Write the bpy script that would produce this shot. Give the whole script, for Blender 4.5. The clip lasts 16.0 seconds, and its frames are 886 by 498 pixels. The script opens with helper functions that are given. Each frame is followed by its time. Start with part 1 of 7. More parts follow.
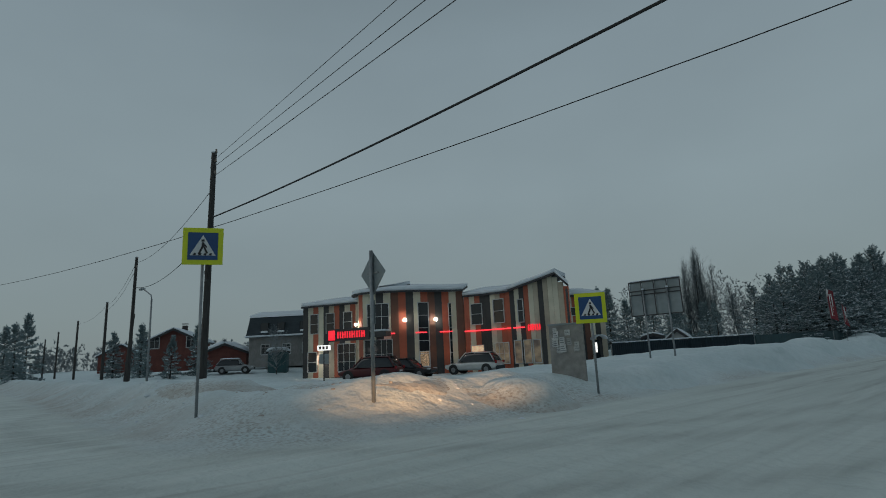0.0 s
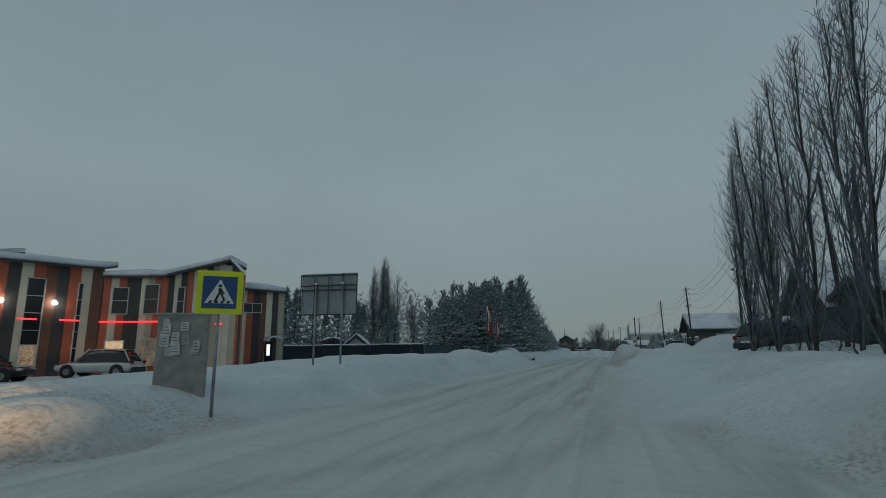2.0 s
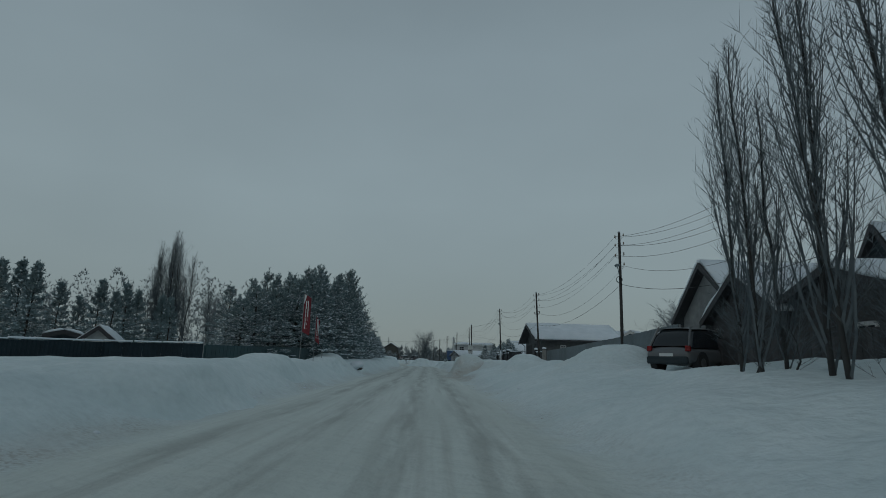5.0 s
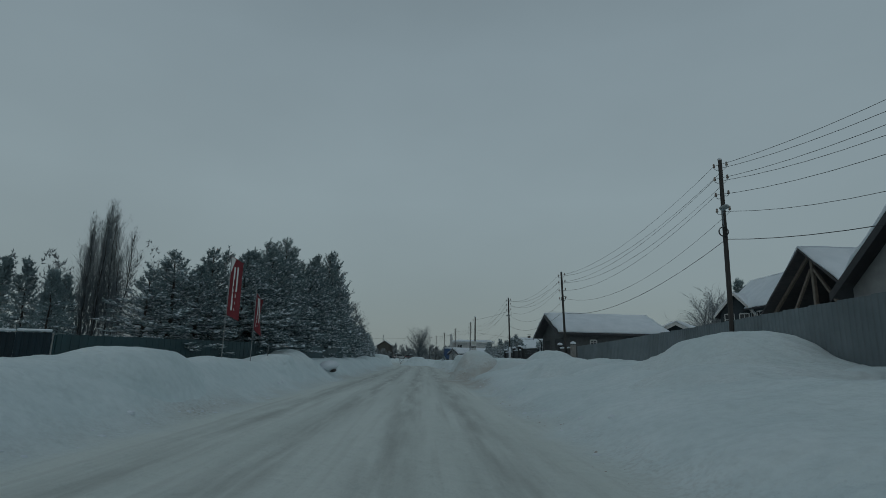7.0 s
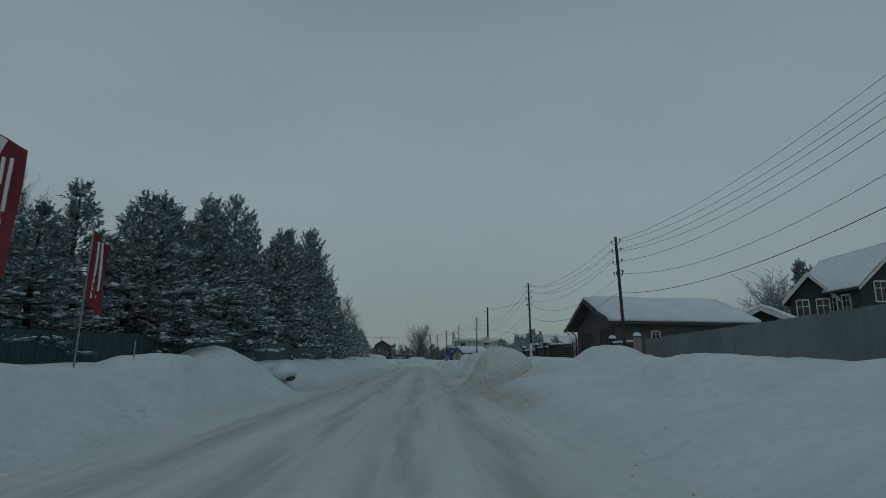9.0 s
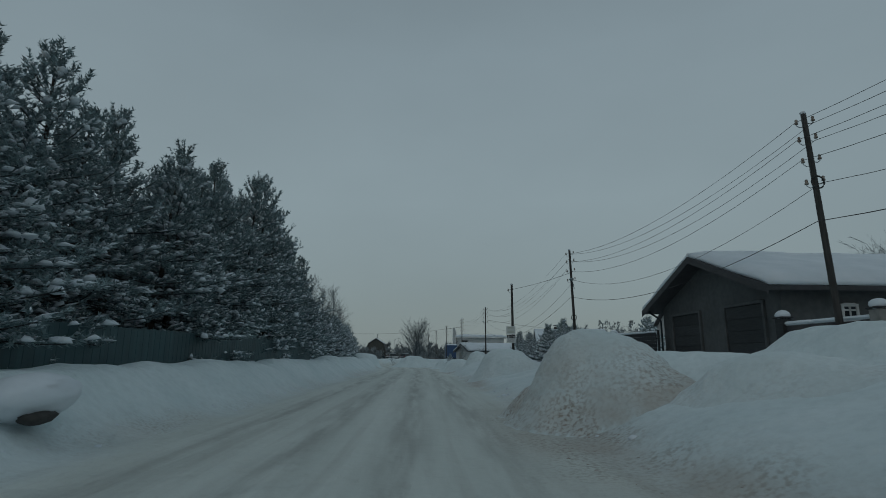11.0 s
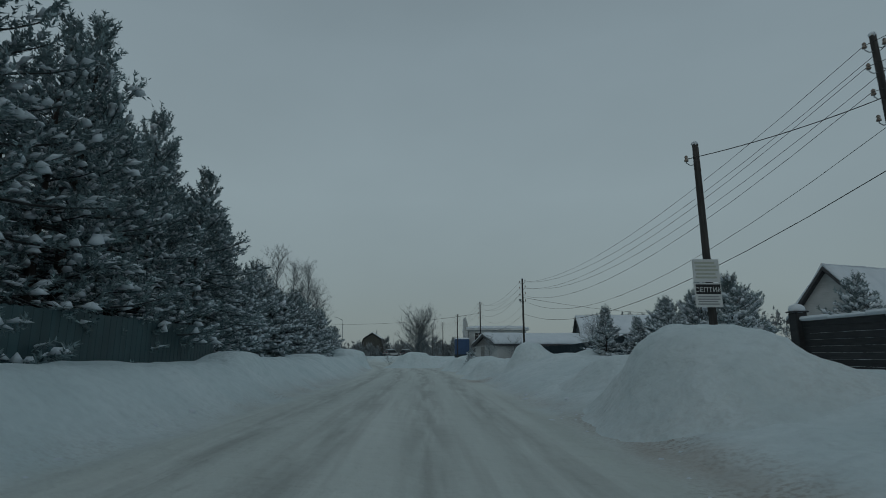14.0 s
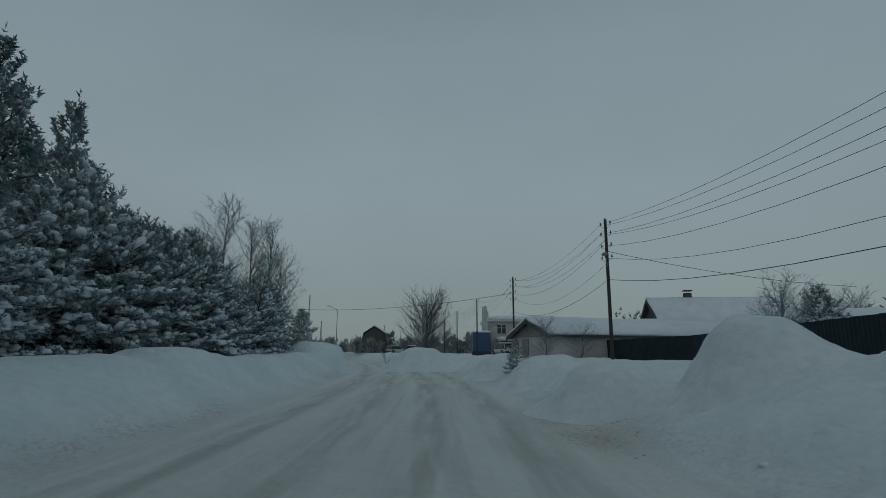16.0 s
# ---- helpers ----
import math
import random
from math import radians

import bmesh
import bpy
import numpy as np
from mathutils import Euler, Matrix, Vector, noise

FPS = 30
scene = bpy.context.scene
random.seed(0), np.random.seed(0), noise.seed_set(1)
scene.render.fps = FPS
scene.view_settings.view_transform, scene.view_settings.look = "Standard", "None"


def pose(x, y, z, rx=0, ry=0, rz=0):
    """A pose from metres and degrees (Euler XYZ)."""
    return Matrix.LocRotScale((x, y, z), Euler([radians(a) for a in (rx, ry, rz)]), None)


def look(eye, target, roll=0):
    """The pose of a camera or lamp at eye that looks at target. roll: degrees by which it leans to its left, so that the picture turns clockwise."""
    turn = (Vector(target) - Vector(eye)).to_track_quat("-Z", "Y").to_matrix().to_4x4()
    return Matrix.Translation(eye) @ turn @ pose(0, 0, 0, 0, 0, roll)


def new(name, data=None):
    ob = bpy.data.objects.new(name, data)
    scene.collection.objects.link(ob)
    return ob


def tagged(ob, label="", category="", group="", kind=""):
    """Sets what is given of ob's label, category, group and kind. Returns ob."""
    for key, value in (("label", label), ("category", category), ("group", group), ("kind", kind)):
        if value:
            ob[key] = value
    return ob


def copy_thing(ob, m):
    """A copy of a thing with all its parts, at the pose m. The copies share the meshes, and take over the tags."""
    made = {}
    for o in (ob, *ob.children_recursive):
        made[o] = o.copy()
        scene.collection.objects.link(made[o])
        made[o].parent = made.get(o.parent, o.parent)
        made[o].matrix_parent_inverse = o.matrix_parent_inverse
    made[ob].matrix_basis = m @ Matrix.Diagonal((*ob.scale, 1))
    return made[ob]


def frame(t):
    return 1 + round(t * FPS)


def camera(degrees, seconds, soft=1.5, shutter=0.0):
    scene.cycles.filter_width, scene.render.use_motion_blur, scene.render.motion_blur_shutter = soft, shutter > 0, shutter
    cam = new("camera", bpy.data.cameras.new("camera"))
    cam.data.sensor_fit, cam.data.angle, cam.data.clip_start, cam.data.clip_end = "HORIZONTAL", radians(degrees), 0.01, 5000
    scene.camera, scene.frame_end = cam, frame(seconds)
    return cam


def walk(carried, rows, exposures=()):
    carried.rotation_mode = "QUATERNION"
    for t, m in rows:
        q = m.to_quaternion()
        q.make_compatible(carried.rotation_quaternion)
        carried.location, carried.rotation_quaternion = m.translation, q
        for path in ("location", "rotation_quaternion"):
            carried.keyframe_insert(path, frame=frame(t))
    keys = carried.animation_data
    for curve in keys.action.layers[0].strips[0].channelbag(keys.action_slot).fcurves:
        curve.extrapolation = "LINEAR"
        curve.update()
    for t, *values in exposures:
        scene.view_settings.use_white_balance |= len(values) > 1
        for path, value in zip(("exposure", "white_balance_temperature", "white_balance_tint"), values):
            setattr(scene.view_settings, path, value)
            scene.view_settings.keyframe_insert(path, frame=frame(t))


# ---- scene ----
# ---- camera and its way ----
cam = camera(79.1, 16.0, soft=0.8, shutter=0.1)
PATH = [
    (0, pose(3.545, -27.336, 1.4, 101.312, 2.596, 48.602)),
    (0.5, pose(3.257, -26.579, 1.4, 100.034, 2.079, 41.892)),
    (1, pose(3.002, -25.824, 1.4, 99.926, 1.235, 34.052)),
    (1.5, pose(2.639, -24.695, 1.4, 100.632, 1.010, 24.744)),
    (2, pose(2.107, -22.618, 1.4, 100.798, 0.241, 16.987)),
    (2.5, pose(1.337, -20.258, 1.4, 101.251, -0.265, 9.887)),
    (3, pose(0.870, -18.261, 1.4, 101.963, -1.037, 4.699)),
    (3.5, pose(0.546, -16.727, 1.4, 101.962, -1.618, 1.462)),
    (4, pose(0.286, -15.241, 1.4, 101.612, -1.772, -0.542)),
    (4.5, pose(0.094, -13.621, 1.4, 101.734, -1.594, -1.249)),
    (7, pose(0.098, -0.147, 1.4, 101.600, -1.293, -2.026)),
    (7.5, pose(0.136, 2.210, 1.4, 101.498, -1.219, -1.740)),
    (8, pose(0.084, 4.861, 1.4, 101.638, -1.039, -1.736)),
    (8.5, pose(-0.001, 7.906, 1.4, 101.621, -0.873, -1.908)),
    (11, pose(-0.103, 26.050, 1.4, 101.510, -0.282, -2.337)),
    (11.5, pose(-0.221, 29.597, 1.4, 101.458, -0.273, -2.356)),
    (12, pose(-0.317, 33.308, 1.4, 101.571, 0.024, -2.296)),
    (12.5, pose(-0.420, 37.284, 1.4, 101.531, -0.021, -2.358)),
    (13, pose(-0.531, 41.429, 1.4, 101.440, -0.137, -2.616)),
    (13.5, pose(-0.559, 45.488, 1.4, 101.548, 0.026, -2.593)),
    (14, pose(-0.466, 49.340, 1.4, 101.193, 0.138, -2.150)),
    (14.5, pose(-0.209, 53.505, 1.4, 100.833, 0.051, -1.829)),
    (15, pose(-0.155, 58.537, 1.4, 100.897, 0.141, -1.378)),
    (15.5, pose(-0.207, 64.094, 1.4, 100.876, 0.153, -1.195)),
    (16, pose(-0.290, 69.770, 1.4, 100.890, -0.227, -1.047)),
]
walk(cam, PATH, exposures=[(0, -0.1), (16, -0.1)])

# ---- sky and light: dull overcast dusk ----
world = bpy.data.worlds.new("overcast_sky")
scene.world = world
world.use_nodes = True
wn, wl = world.node_tree.nodes, world.node_tree.links
wn.clear()
w_out = wn.new("ShaderNodeOutputWorld")
w_add = wn.new("ShaderNodeAddShader")
w_sky = wn.new("ShaderNodeTexSky")
w_sky.sky_type = "NISHITA"
w_sky.sun_disc = False
w_sky.sun_elevation = radians(8)
w_sky.sun_rotation = radians(200)
w_bg1 = wn.new("ShaderNodeBackground")
w_bg1.inputs["Strength"].default_value = 0.006
w_bg2 = wn.new("ShaderNodeBackground")
w_tc = wn.new("ShaderNodeTexCoord")
w_sep = wn.new("ShaderNodeSeparateXYZ")
w_ramp = wn.new("ShaderNodeValToRGB")
w_ramp.color_ramp.elements[0].position = 0.0
w_ramp.color_ramp.elements[0].color = (0.200, 0.248, 0.258, 1)
w_ramp.color_ramp.elements[1].position = 0.75
w_ramp.color_ramp.elements[1].color = (0.150, 0.196, 0.222, 1)
w_e = w_ramp.color_ramp.elements.new(0.28)
w_e.color = (0.240, 0.306, 0.333, 1)
w_e2 = w_ramp.color_ramp.elements.new(0.52)
w_e2.color = (0.222, 0.286, 0.320, 1)
w_map = wn.new("ShaderNodeMapping")
w_map.inputs["Scale"].default_value = (1.6, 1.6, 3.0)
w_noise = wn.new("ShaderNodeTexNoise")
w_noise.inputs["Scale"].default_value = 1.3
w_noise.inputs["Detail"].default_value = 4
w_mr = wn.new("ShaderNodeMapRange")
w_mr.inputs["To Min"].default_value = 0.88
w_mr.inputs["To Max"].default_value = 1.12
w_mix = wn.new("ShaderNodeMix")
w_mix.data_type, w_mix.blend_type = "RGBA", "MULTIPLY"
w_mix.inputs[0].default_value = 1.0
wl.new(w_tc.outputs["Generated"], w_sep.inputs[0])
wl.new(w_sep.outputs["Z"], w_ramp.inputs[0])
wl.new(w_tc.outputs["Generated"], w_map.inputs[0])
wl.new(w_map.outputs[0], w_noise.inputs["Vector"])
wl.new(w_noise.outputs[0], w_mr.inputs[0])
wl.new(w_ramp.outputs[0], w_mix.inputs[6])
wl.new(w_mr.outputs[0], w_mix.inputs[7])
wl.new(w_mix.outputs[2], w_bg2.inputs["Color"])
w_bg2.inputs["Strength"].default_value = 1.0
wl.new(w_sky.outputs[0], w_bg1.inputs["Color"])
wl.new(w_bg1.outputs[0], w_add.inputs[0])
wl.new(w_bg2.outputs[0], w_add.inputs[1])
wl.new(w_add.outputs[0], w_out.inputs[0])

sun = new("sun", bpy.data.lights.new("sun", "SUN"))
sun.data.energy = 0.12
sun.data.angle = radians(25)
sun.data.color = (1.0, 0.96, 0.92)
sun.matrix_world = look((0, 0, 60), (30, 55, 0))
# dipped headlights of the filming car, warm on the snowbank at the junction
for hx, hy in ((2.85, -25.85), (1.95, -26.75)):
    beam = new("headlight", bpy.data.lights.new("headlight", "SPOT"))
    beam.data.energy, beam.data.color = 4200, (1.0, 0.52, 0.22)
    beam.data.spot_size, beam.data.spot_blend, beam.data.shadow_soft_size = radians(16), 1.0, 0.06
    beam.matrix_world = look((hx, hy, 0.68), (hx - 10.6, hy + 8.7, 0.62)) @ Matrix.Diagonal((1.7, 0.42, 1, 1))
# ---- materials ----
def material(name, c1, c2=None, scale=3.0, rough=0.8, bump=0.15, bscale=30.0, metal=0.0, spread=0.0,
             stretch=(1, 1, 1), emit=0.0, stain=0.25, island=False):
    m = bpy.data.materials.new(name)
    m.use_nodes = True
    n, l = m.node_tree.nodes, m.node_tree.links
    b = n["Principled BSDF"]
    c2 = c2 or tuple(v * 0.7 for v in c1)
    tc, mp = n.new("ShaderNodeTexCoord"), n.new("ShaderNodeMapping")
    mp.inputs["Scale"].default_value = stretch
    l.new(tc.outputs["Object"], mp.inputs[0])
    grain, big = n.new("ShaderNodeTexNoise"), n.new("ShaderNodeTexNoise")
    grain.inputs["Scale"].default_value, grain.inputs["Detail"].default_value = scale, 6
    big.inputs["Scale"].default_value, big.inputs["Detail"].default_value = scale * 0.17, 3
    l.new(mp.outputs[0], grain.inputs["Vector"])
    l.new(tc.outputs["Object"], big.inputs["Vector"])
    mix = n.new("ShaderNodeMix")
    mix.data_type = "RGBA"
    mix.inputs[6].default_value, mix.inputs[7].default_value = (*c1, 1), (*c2, 1)
    sharp = n.new("ShaderNodeMapRange")
    sharp.inputs["From Min"].default_value, sharp.inputs["From Max"].default_value = 0.32, 0.68
    l.new(grain.outputs[0], sharp.inputs[0])
    l.new(sharp.outputs[0], mix.inputs[0])
    st = n.new("ShaderNodeMapRange")
    st.inputs["From Min"].default_value, st.inputs["From Max"].default_value = 0.3, 0.7
    st.inputs["To Min"].default_value, st.inputs["To Max"].default_value = 1 - stain, 1 + stain * 0.4
    l.new(big.outputs[0], st.inputs[0])
    mul = n.new("ShaderNodeMix")
    mul.data_type, mul.blend_type = "RGBA", "MULTIPLY"
    mul.inputs[0].default_value = 1.0
    l.new(mix.outputs[2], mul.inputs[6])
    l.new(st.outputs[0], mul.inputs[7])
    out = mul.outputs[2]
    if spread:
        rnd = n.new("ShaderNodeNewGeometry").outputs["Random Per Island"] if island else n.new("ShaderNodeObjectInfo").outputs["Random"]
        rr = n.new("ShaderNodeMapRange")
        rr.inputs["To Min"].default_value, rr.inputs["To Max"].default_value = 1 - spread, 1 + spread
        l.new(rnd, rr.inputs[0])
        m2 = n.new("ShaderNodeMix")
        m2.data_type, m2.blend_type = "RGBA", "MULTIPLY"
        m2.inputs[0].default_value = 1.0
        l.new(out, m2.inputs[6])
        l.new(rr.outputs[0], m2.inputs[7])
        out = m2.outputs[2]
    l.new(out, b.inputs["Base Color"])
    b.inputs["Roughness"].default_value, b.inputs["Metallic"].default_value = rough, metal
    if bump:
        bn, bp = n.new("ShaderNodeTexNoise"), n.new("ShaderNodeBump")
        bn.inputs["Scale"].default_value, bn.inputs["Detail"].default_value = bscale, 5
        bp.inputs["Strength"].default_value, bp.inputs["Distance"].default_value = bump, 0.02
        l.new(mp.outputs[0], bn.inputs["Vector"])
        l.new(bn.outputs[0], bp.inputs["Height"])
        l.new(bp.outputs[0], b.inputs["Normal"])
    if emit:
        l.new(out, b.inputs["Emission Color"])
        b.inputs["Emission Strength"].default_value = emit
    return m


def glass(name, tint=(0.02, 0.025, 0.03), rough=0.06):
    m = bpy.data.materials.new(name)
    m.use_nodes = True
    b = m.node_tree.nodes["Principled BSDF"]
    b.inputs["Base Color"].default_value = (*tint, 1)
    b.inputs["Roughness"].default_value = rough
    b.inputs["IOR"].default_value = 1.5
    return m


def ground_material():
    """Deep snow, packed grey-brown snow where the carriageway runs (attribute 'packed'), streaks along the wheel tracks, dirt on the cut banks (attribute 'dirt')."""
    m = bpy.data.materials.new("snow_ground")
    m.use_nodes = True
    n, l = m.node_tree.nodes, m.node_tree.links
    b = n["Principled BSDF"]
    tc = n.new("ShaderNodeTexCoord")

    def noise_(scale, stretch, detail=5):
        mp, t = n.new("ShaderNodeMapping"), n.new("ShaderNodeTexNoise")
        mp.inputs["Scale"].default_value = stretch
        t.inputs["Scale"].default_value, t.inputs["Detail"].default_value = scale, detail
        l.new(tc.outputs["Object"], mp.inputs[0])
        l.new(mp.outputs[0], t.inputs["Vector"])
        return t.outputs[0]

    def remap(v, a, bb, lo=0.0, hi=1.0):
        r = n.new("ShaderNodeMapRange")
        for k, x in (("From Min", a), ("From Max", bb), ("To Min", lo), ("To Max", hi)):
            r.inputs[k].default_value = x
        l.new(v, r.inputs[0])
        return r.outputs[0]

    def mixc(f, a, bb):
        x = n.new("ShaderNodeMix")
        x.data_type = "RGBA"
        for i, v in ((0, f), (6, a), (7, bb)):
            if isinstance(v, tuple):
                x.inputs[i].default_value = (*v, 1)
            else:
                l.new(v, x.inputs[i])
        return x.outputs[2]

    def mulv(a, bb):
        x = n.new("ShaderNodeMath")
        x.operation = "MULTIPLY"
        l.new(a, x.inputs[0])
        l.new(bb, x.inputs[1])
        return x.outputs[0]

    def attr(name):
        a = n.new("ShaderNodeAttribute")
        a.attribute_name = name
        return a.outputs["Fac"]

    fresh = mixc(remap(noise_(0.5, (1, 1, 1)), 0.3, 0.7), (0.63, 0.73, 0.75), (0.75, 0.83, 0.85))
    fresh = mixc(remap(noise_(5.0, (1, 1, 1), 7), 0.42, 0.72, 0.0, 0.35), fresh, (0.50, 0.585, 0.60))
    packed = mixc(remap(noise_(1.0, (1.1, 0.06, 1)), 0.3, 0.72), (0.57, 0.62, 0.59), (0.73, 0.78, 0.75))
    packed = mixc(remap(noise_(1.0, (3.4, 0.10, 1)), 0.52, 0.72, 0, 0.55), packed, (0.47, 0.49, 0.465))
    packed = mixc(mulv(attr("track"), remap(noise_(1.2, (2.5, 0.22, 1), 6), 0.36, 0.62, 0.15, 0.9)), packed, (0.40, 0.425, 0.405))
    col = mixc(attr("packed"), fresh, packed)
    grit = remap(noise_(13.0, (1, 1, 1), 9), 0.46, 0.64)
    patch = remap(noise_(0.55, (1, 1, 1), 4), 0.40, 0.60, 0.25, 1.0)
    col = mixc(mulv(attr("dirt"), mulv(grit, patch)), col, (0.20, 0.165, 0.13))
    col = mixc(mulv(attr("dirt"), remap(noise_(0.8, (1, 0.4, 2), 5), 0.28, 0.62, 0.1, 0.75)), col, (0.44, 0.405, 0.365))
    l.new(col, b.inputs["Base Color"])
    b.inputs["Roughness"].default_value = 0.75
    h1, h2 = noise_(1.6, (1, 1, 1), 6), noise_(11.0, (1, 1, 1), 6)
    bp, bp2 = n.new("ShaderNodeBump"), n.new("ShaderNodeBump")
    bp.inputs["Strength"].default_value, bp.inputs["Distance"].default_value = 0.85, 0.26
    bp2.inputs["Strength"].default_value, bp2.inputs["Distance"].default_value = 0.45, 0.035
    l.new(h1, bp.inputs["Height"])
    l.new(h2, bp2.inputs["Height"])
    l.new(bp.outputs[0], bp2.inputs["Normal"])
    l.new(bp2.outputs[0], b.inputs["Normal"])
    return m


M_GROUND = ground_material()
M_SNOW = material("snow", (0.68, 0.74, 0.79), (0.77, 0.82, 0.87), 1.2, 0.8, 0.4, 6, stain=0.08)
M_WOODPOLE = material("weathered_pole_wood", (0.034, 0.033, 0.032), (0.070, 0.067, 0.064), 6, 0.9, 0.4, 30, stretch=(4, 4, 0.3))
M_CONCRETE = material("concrete", (0.36, 0.35, 0.33), (0.24, 0.235, 0.225), 5, 0.9, 0.3, 40)
M_STEEL = material("galvanised_steel", (0.34, 0.36, 0.37), (0.24, 0.26, 0.27), 8, 0.45, 0.1, 60, metal=0.7)
M_WIRE = material("black_cable", (0.02, 0.02, 0.022), (0.035, 0.035, 0.037), 4, 0.6, 0)
M_PORCELAIN = material("insulator_porcelain", (0.30, 0.26, 0.22), (0.14, 0.10, 0.08), 9, 0.25, 0)
M_BARK = material("dark_bark", (0.040, 0.041, 0.041), (0.068, 0.070, 0.070), 8, 0.95, 0.5, 25, stretch=(1, 1, 0.3))
M_PINEBARK = material("pine_bark", (0.050, 0.036, 0.028), (0.036, 0.030, 0.027), 7, 0.95, 0.5, 20, stretch=(1, 1, 0.4))
M_TWIG = material("frosted_twigs", (0.088, 0.110, 0.122), (0.165, 0.195, 0.212), 3, 0.9, 0)
M_BIRCH = material("pale_birch_twigs", (0.20, 0.225, 0.24), (0.34, 0.375, 0.395), 3, 0.9, 0)
M_NEEDLE = material("pine_needles", (0.130, 0.190, 0.202), (0.310, 0.400, 0.420), 1.4, 0.75, 0, spread=0.35, island=True)
M_NEEDLE2 = material("frosted_pine_needles", (0.145, 0.198, 0.208), (0.35, 0.43, 0.45), 1.2, 0.8, 0, spread=0.35, island=True)
M_FENCE_GREEN = material("grey_green_fence_sheet", (0.028, 0.074, 0.084), (0.021, 0.056, 0.064), 2.5, 0.6, 0.15, 20, stretch=(1, 1, 0.3), spread=0.14)
M_FENCE_GREY = material("grey_profiled_sheet", (0.185, 0.225, 0.245), (0.150, 0.188, 0.206), 2, 0.6, 0.1, 20, metal=0.1, spread=0.06)
M_FENCE_DARK = material("dark_stained_boards", (0.050, 0.050, 0.054), (0.075, 0.070, 0.070), 5, 0.8, 0.4, 20, stretch=(0.4, 0.4, 3), spread=0.25)
M_FENCE_NIGHT = material("near_black_planks", (0.018, 0.021, 0.024), (0.034, 0.037, 0.040), 3, 0.75, 0.3, 30, spread=0.25, stretch=(1, 1, 6))
M_FENCE_BLUE = material("dark_blue_sheet_fence", (0.006, 0.018, 0.026), (0.010, 0.026, 0.036), 2, 0.85, 0.1, 20, spread=0.15)
M_BRICK_DARK = material("dark_brick_pillar", (0.085, 0.070, 0.065), (0.05, 0.045, 0.045), 6, 0.9, 0.4, 30, spread=0.2)
M_BLACKWOOD = material("dark_house_siding", (0.024, 0.037, 0.045), (0.040, 0.055, 0.064), 4, 0.85, 0.3, 18, stretch=(0.4, 0.4, 4))
M_GARAGE = material("grey_stucco", (0.105, 0.112, 0.115), (0.080, 0.085, 0.088), 5, 0.9, 0.3, 50)
M_BLOCK = material("aerated_blocks", (0.30, 0.31, 0.31), (0.22, 0.23, 0.235), 3, 0.95, 0.3, 25, spread=0.10)
M_TIMBER = material("raw_timber", (0.24, 0.20, 0.165), (0.15, 0.125, 0.105), 6, 0.85, 0.3, 25, stretch=(3, 3, 0.5))
M_WHITEWALL = material("pale_siding", (0.50, 0.51, 0.51), (0.42, 0.43, 0.43), 3, 0.7, 0.15, 20, stretch=(0.4, 0.4, 5))
M_GREYWALL = material("grey_planks", (0.30, 0.295, 0.285), (0.20, 0.195, 0.19), 5, 0.9, 0.35, 20, stretch=(4, 4, 0.4))
M_TRIM = material("white_trim", (0.62, 0.63, 0.63), (0.52, 0.53, 0.53), 4, 0.6, 0.1, 30)
M_DARKTRIM = material("dark_barge_board", (0.040, 0.041, 0.045), (0.058, 0.058, 0.062), 4, 0.7, 0.2, 30)
M_GLASS = glass("window_glass")
# near-black paint imitating the shade inside openings, on solid slabs and drums
M_BLACKHOLE = material("hollow_shade_dark", (0.022, 0.024, 0.026), (0.032, 0.033, 0.035), 3, 0.9, 0.1, 20)
M_REDBRICK = material("red_brick_wall", (0.20, 0.065, 0.05), (0.13, 0.05, 0.042), 9, 0.9, 0.35, 40)
M_CANVAS = material("grey_green_barn_cladding", (0.085, 0.085, 0.075), (0.06, 0.062, 0.056), 3, 0.8, 0.2, 15)
M_BLUE = material("blue_kiosk_panels", (0.035, 0.085, 0.19), (0.028, 0.065, 0.15), 2, 0.5, 0.1, 20)
M_TEAL = material("teal_kiosk_panels", (0.03, 0.10, 0.11), (0.02, 0.07, 0.08), 3, 0.5, 0.1, 20)
M_YELLOW = material("fluorescent_yellow_sheet", (0.72, 0.78, 0.02), (0.62, 0.70, 0.02), 2, 0.5, 0, stain=0.12)
M_SIGNBLUE = material("sign_blue_sheet", (0.012, 0.075, 0.22), (0.010, 0.06, 0.18), 2, 0.4, 0, stain=0.12)
M_SIGNWHITE = material("sign_white_sheet", (0.72, 0.74, 0.74), (0.62, 0.64, 0.64), 2, 0.5, 0, stain=0.15)
M_SIGNBLACK = material("sign_black_film", (0.012, 0.012, 0.014), (0.018, 0.018, 0.02), 3, 0.5, 0)
M_ALU = material("dull_aluminium_sheet", (0.29, 0.335, 0.35), (0.23, 0.27, 0.28), 3, 0.55, 0.05, 30, metal=0.25)
M_PAPER = material("posters_paper", (0.58, 0.59, 0.58), (0.42, 0.43, 0.43), 5, 0.9, 0.1, 20, spread=0.25)
M_PRINT = material("faded_print", (0.10, 0.11, 0.13), (0.16, 0.17, 0.18), 6, 0.9, 0)
M_FLAG = material("red_flag_cloth", (0.23, 0.03, 0.04), (0.17, 0.022, 0.032), 3, 0.8, 0.2, 30)
M_RUBBER = material("tyre_rubber", (0.018, 0.018, 0.019), (0.03, 0.03, 0.03), 6, 0.9, 0.2, 40)
M_RIM = material("alloy_rim", (0.32, 0.33, 0.34), (0.24, 0.25, 0.26), 5, 0.4, 0, metal=0.7)
M_TAIL = material("tail_lamp_lens", (0.30, 0.012, 0.015), (0.20, 0.01, 0.012), 4, 0.2, 0)
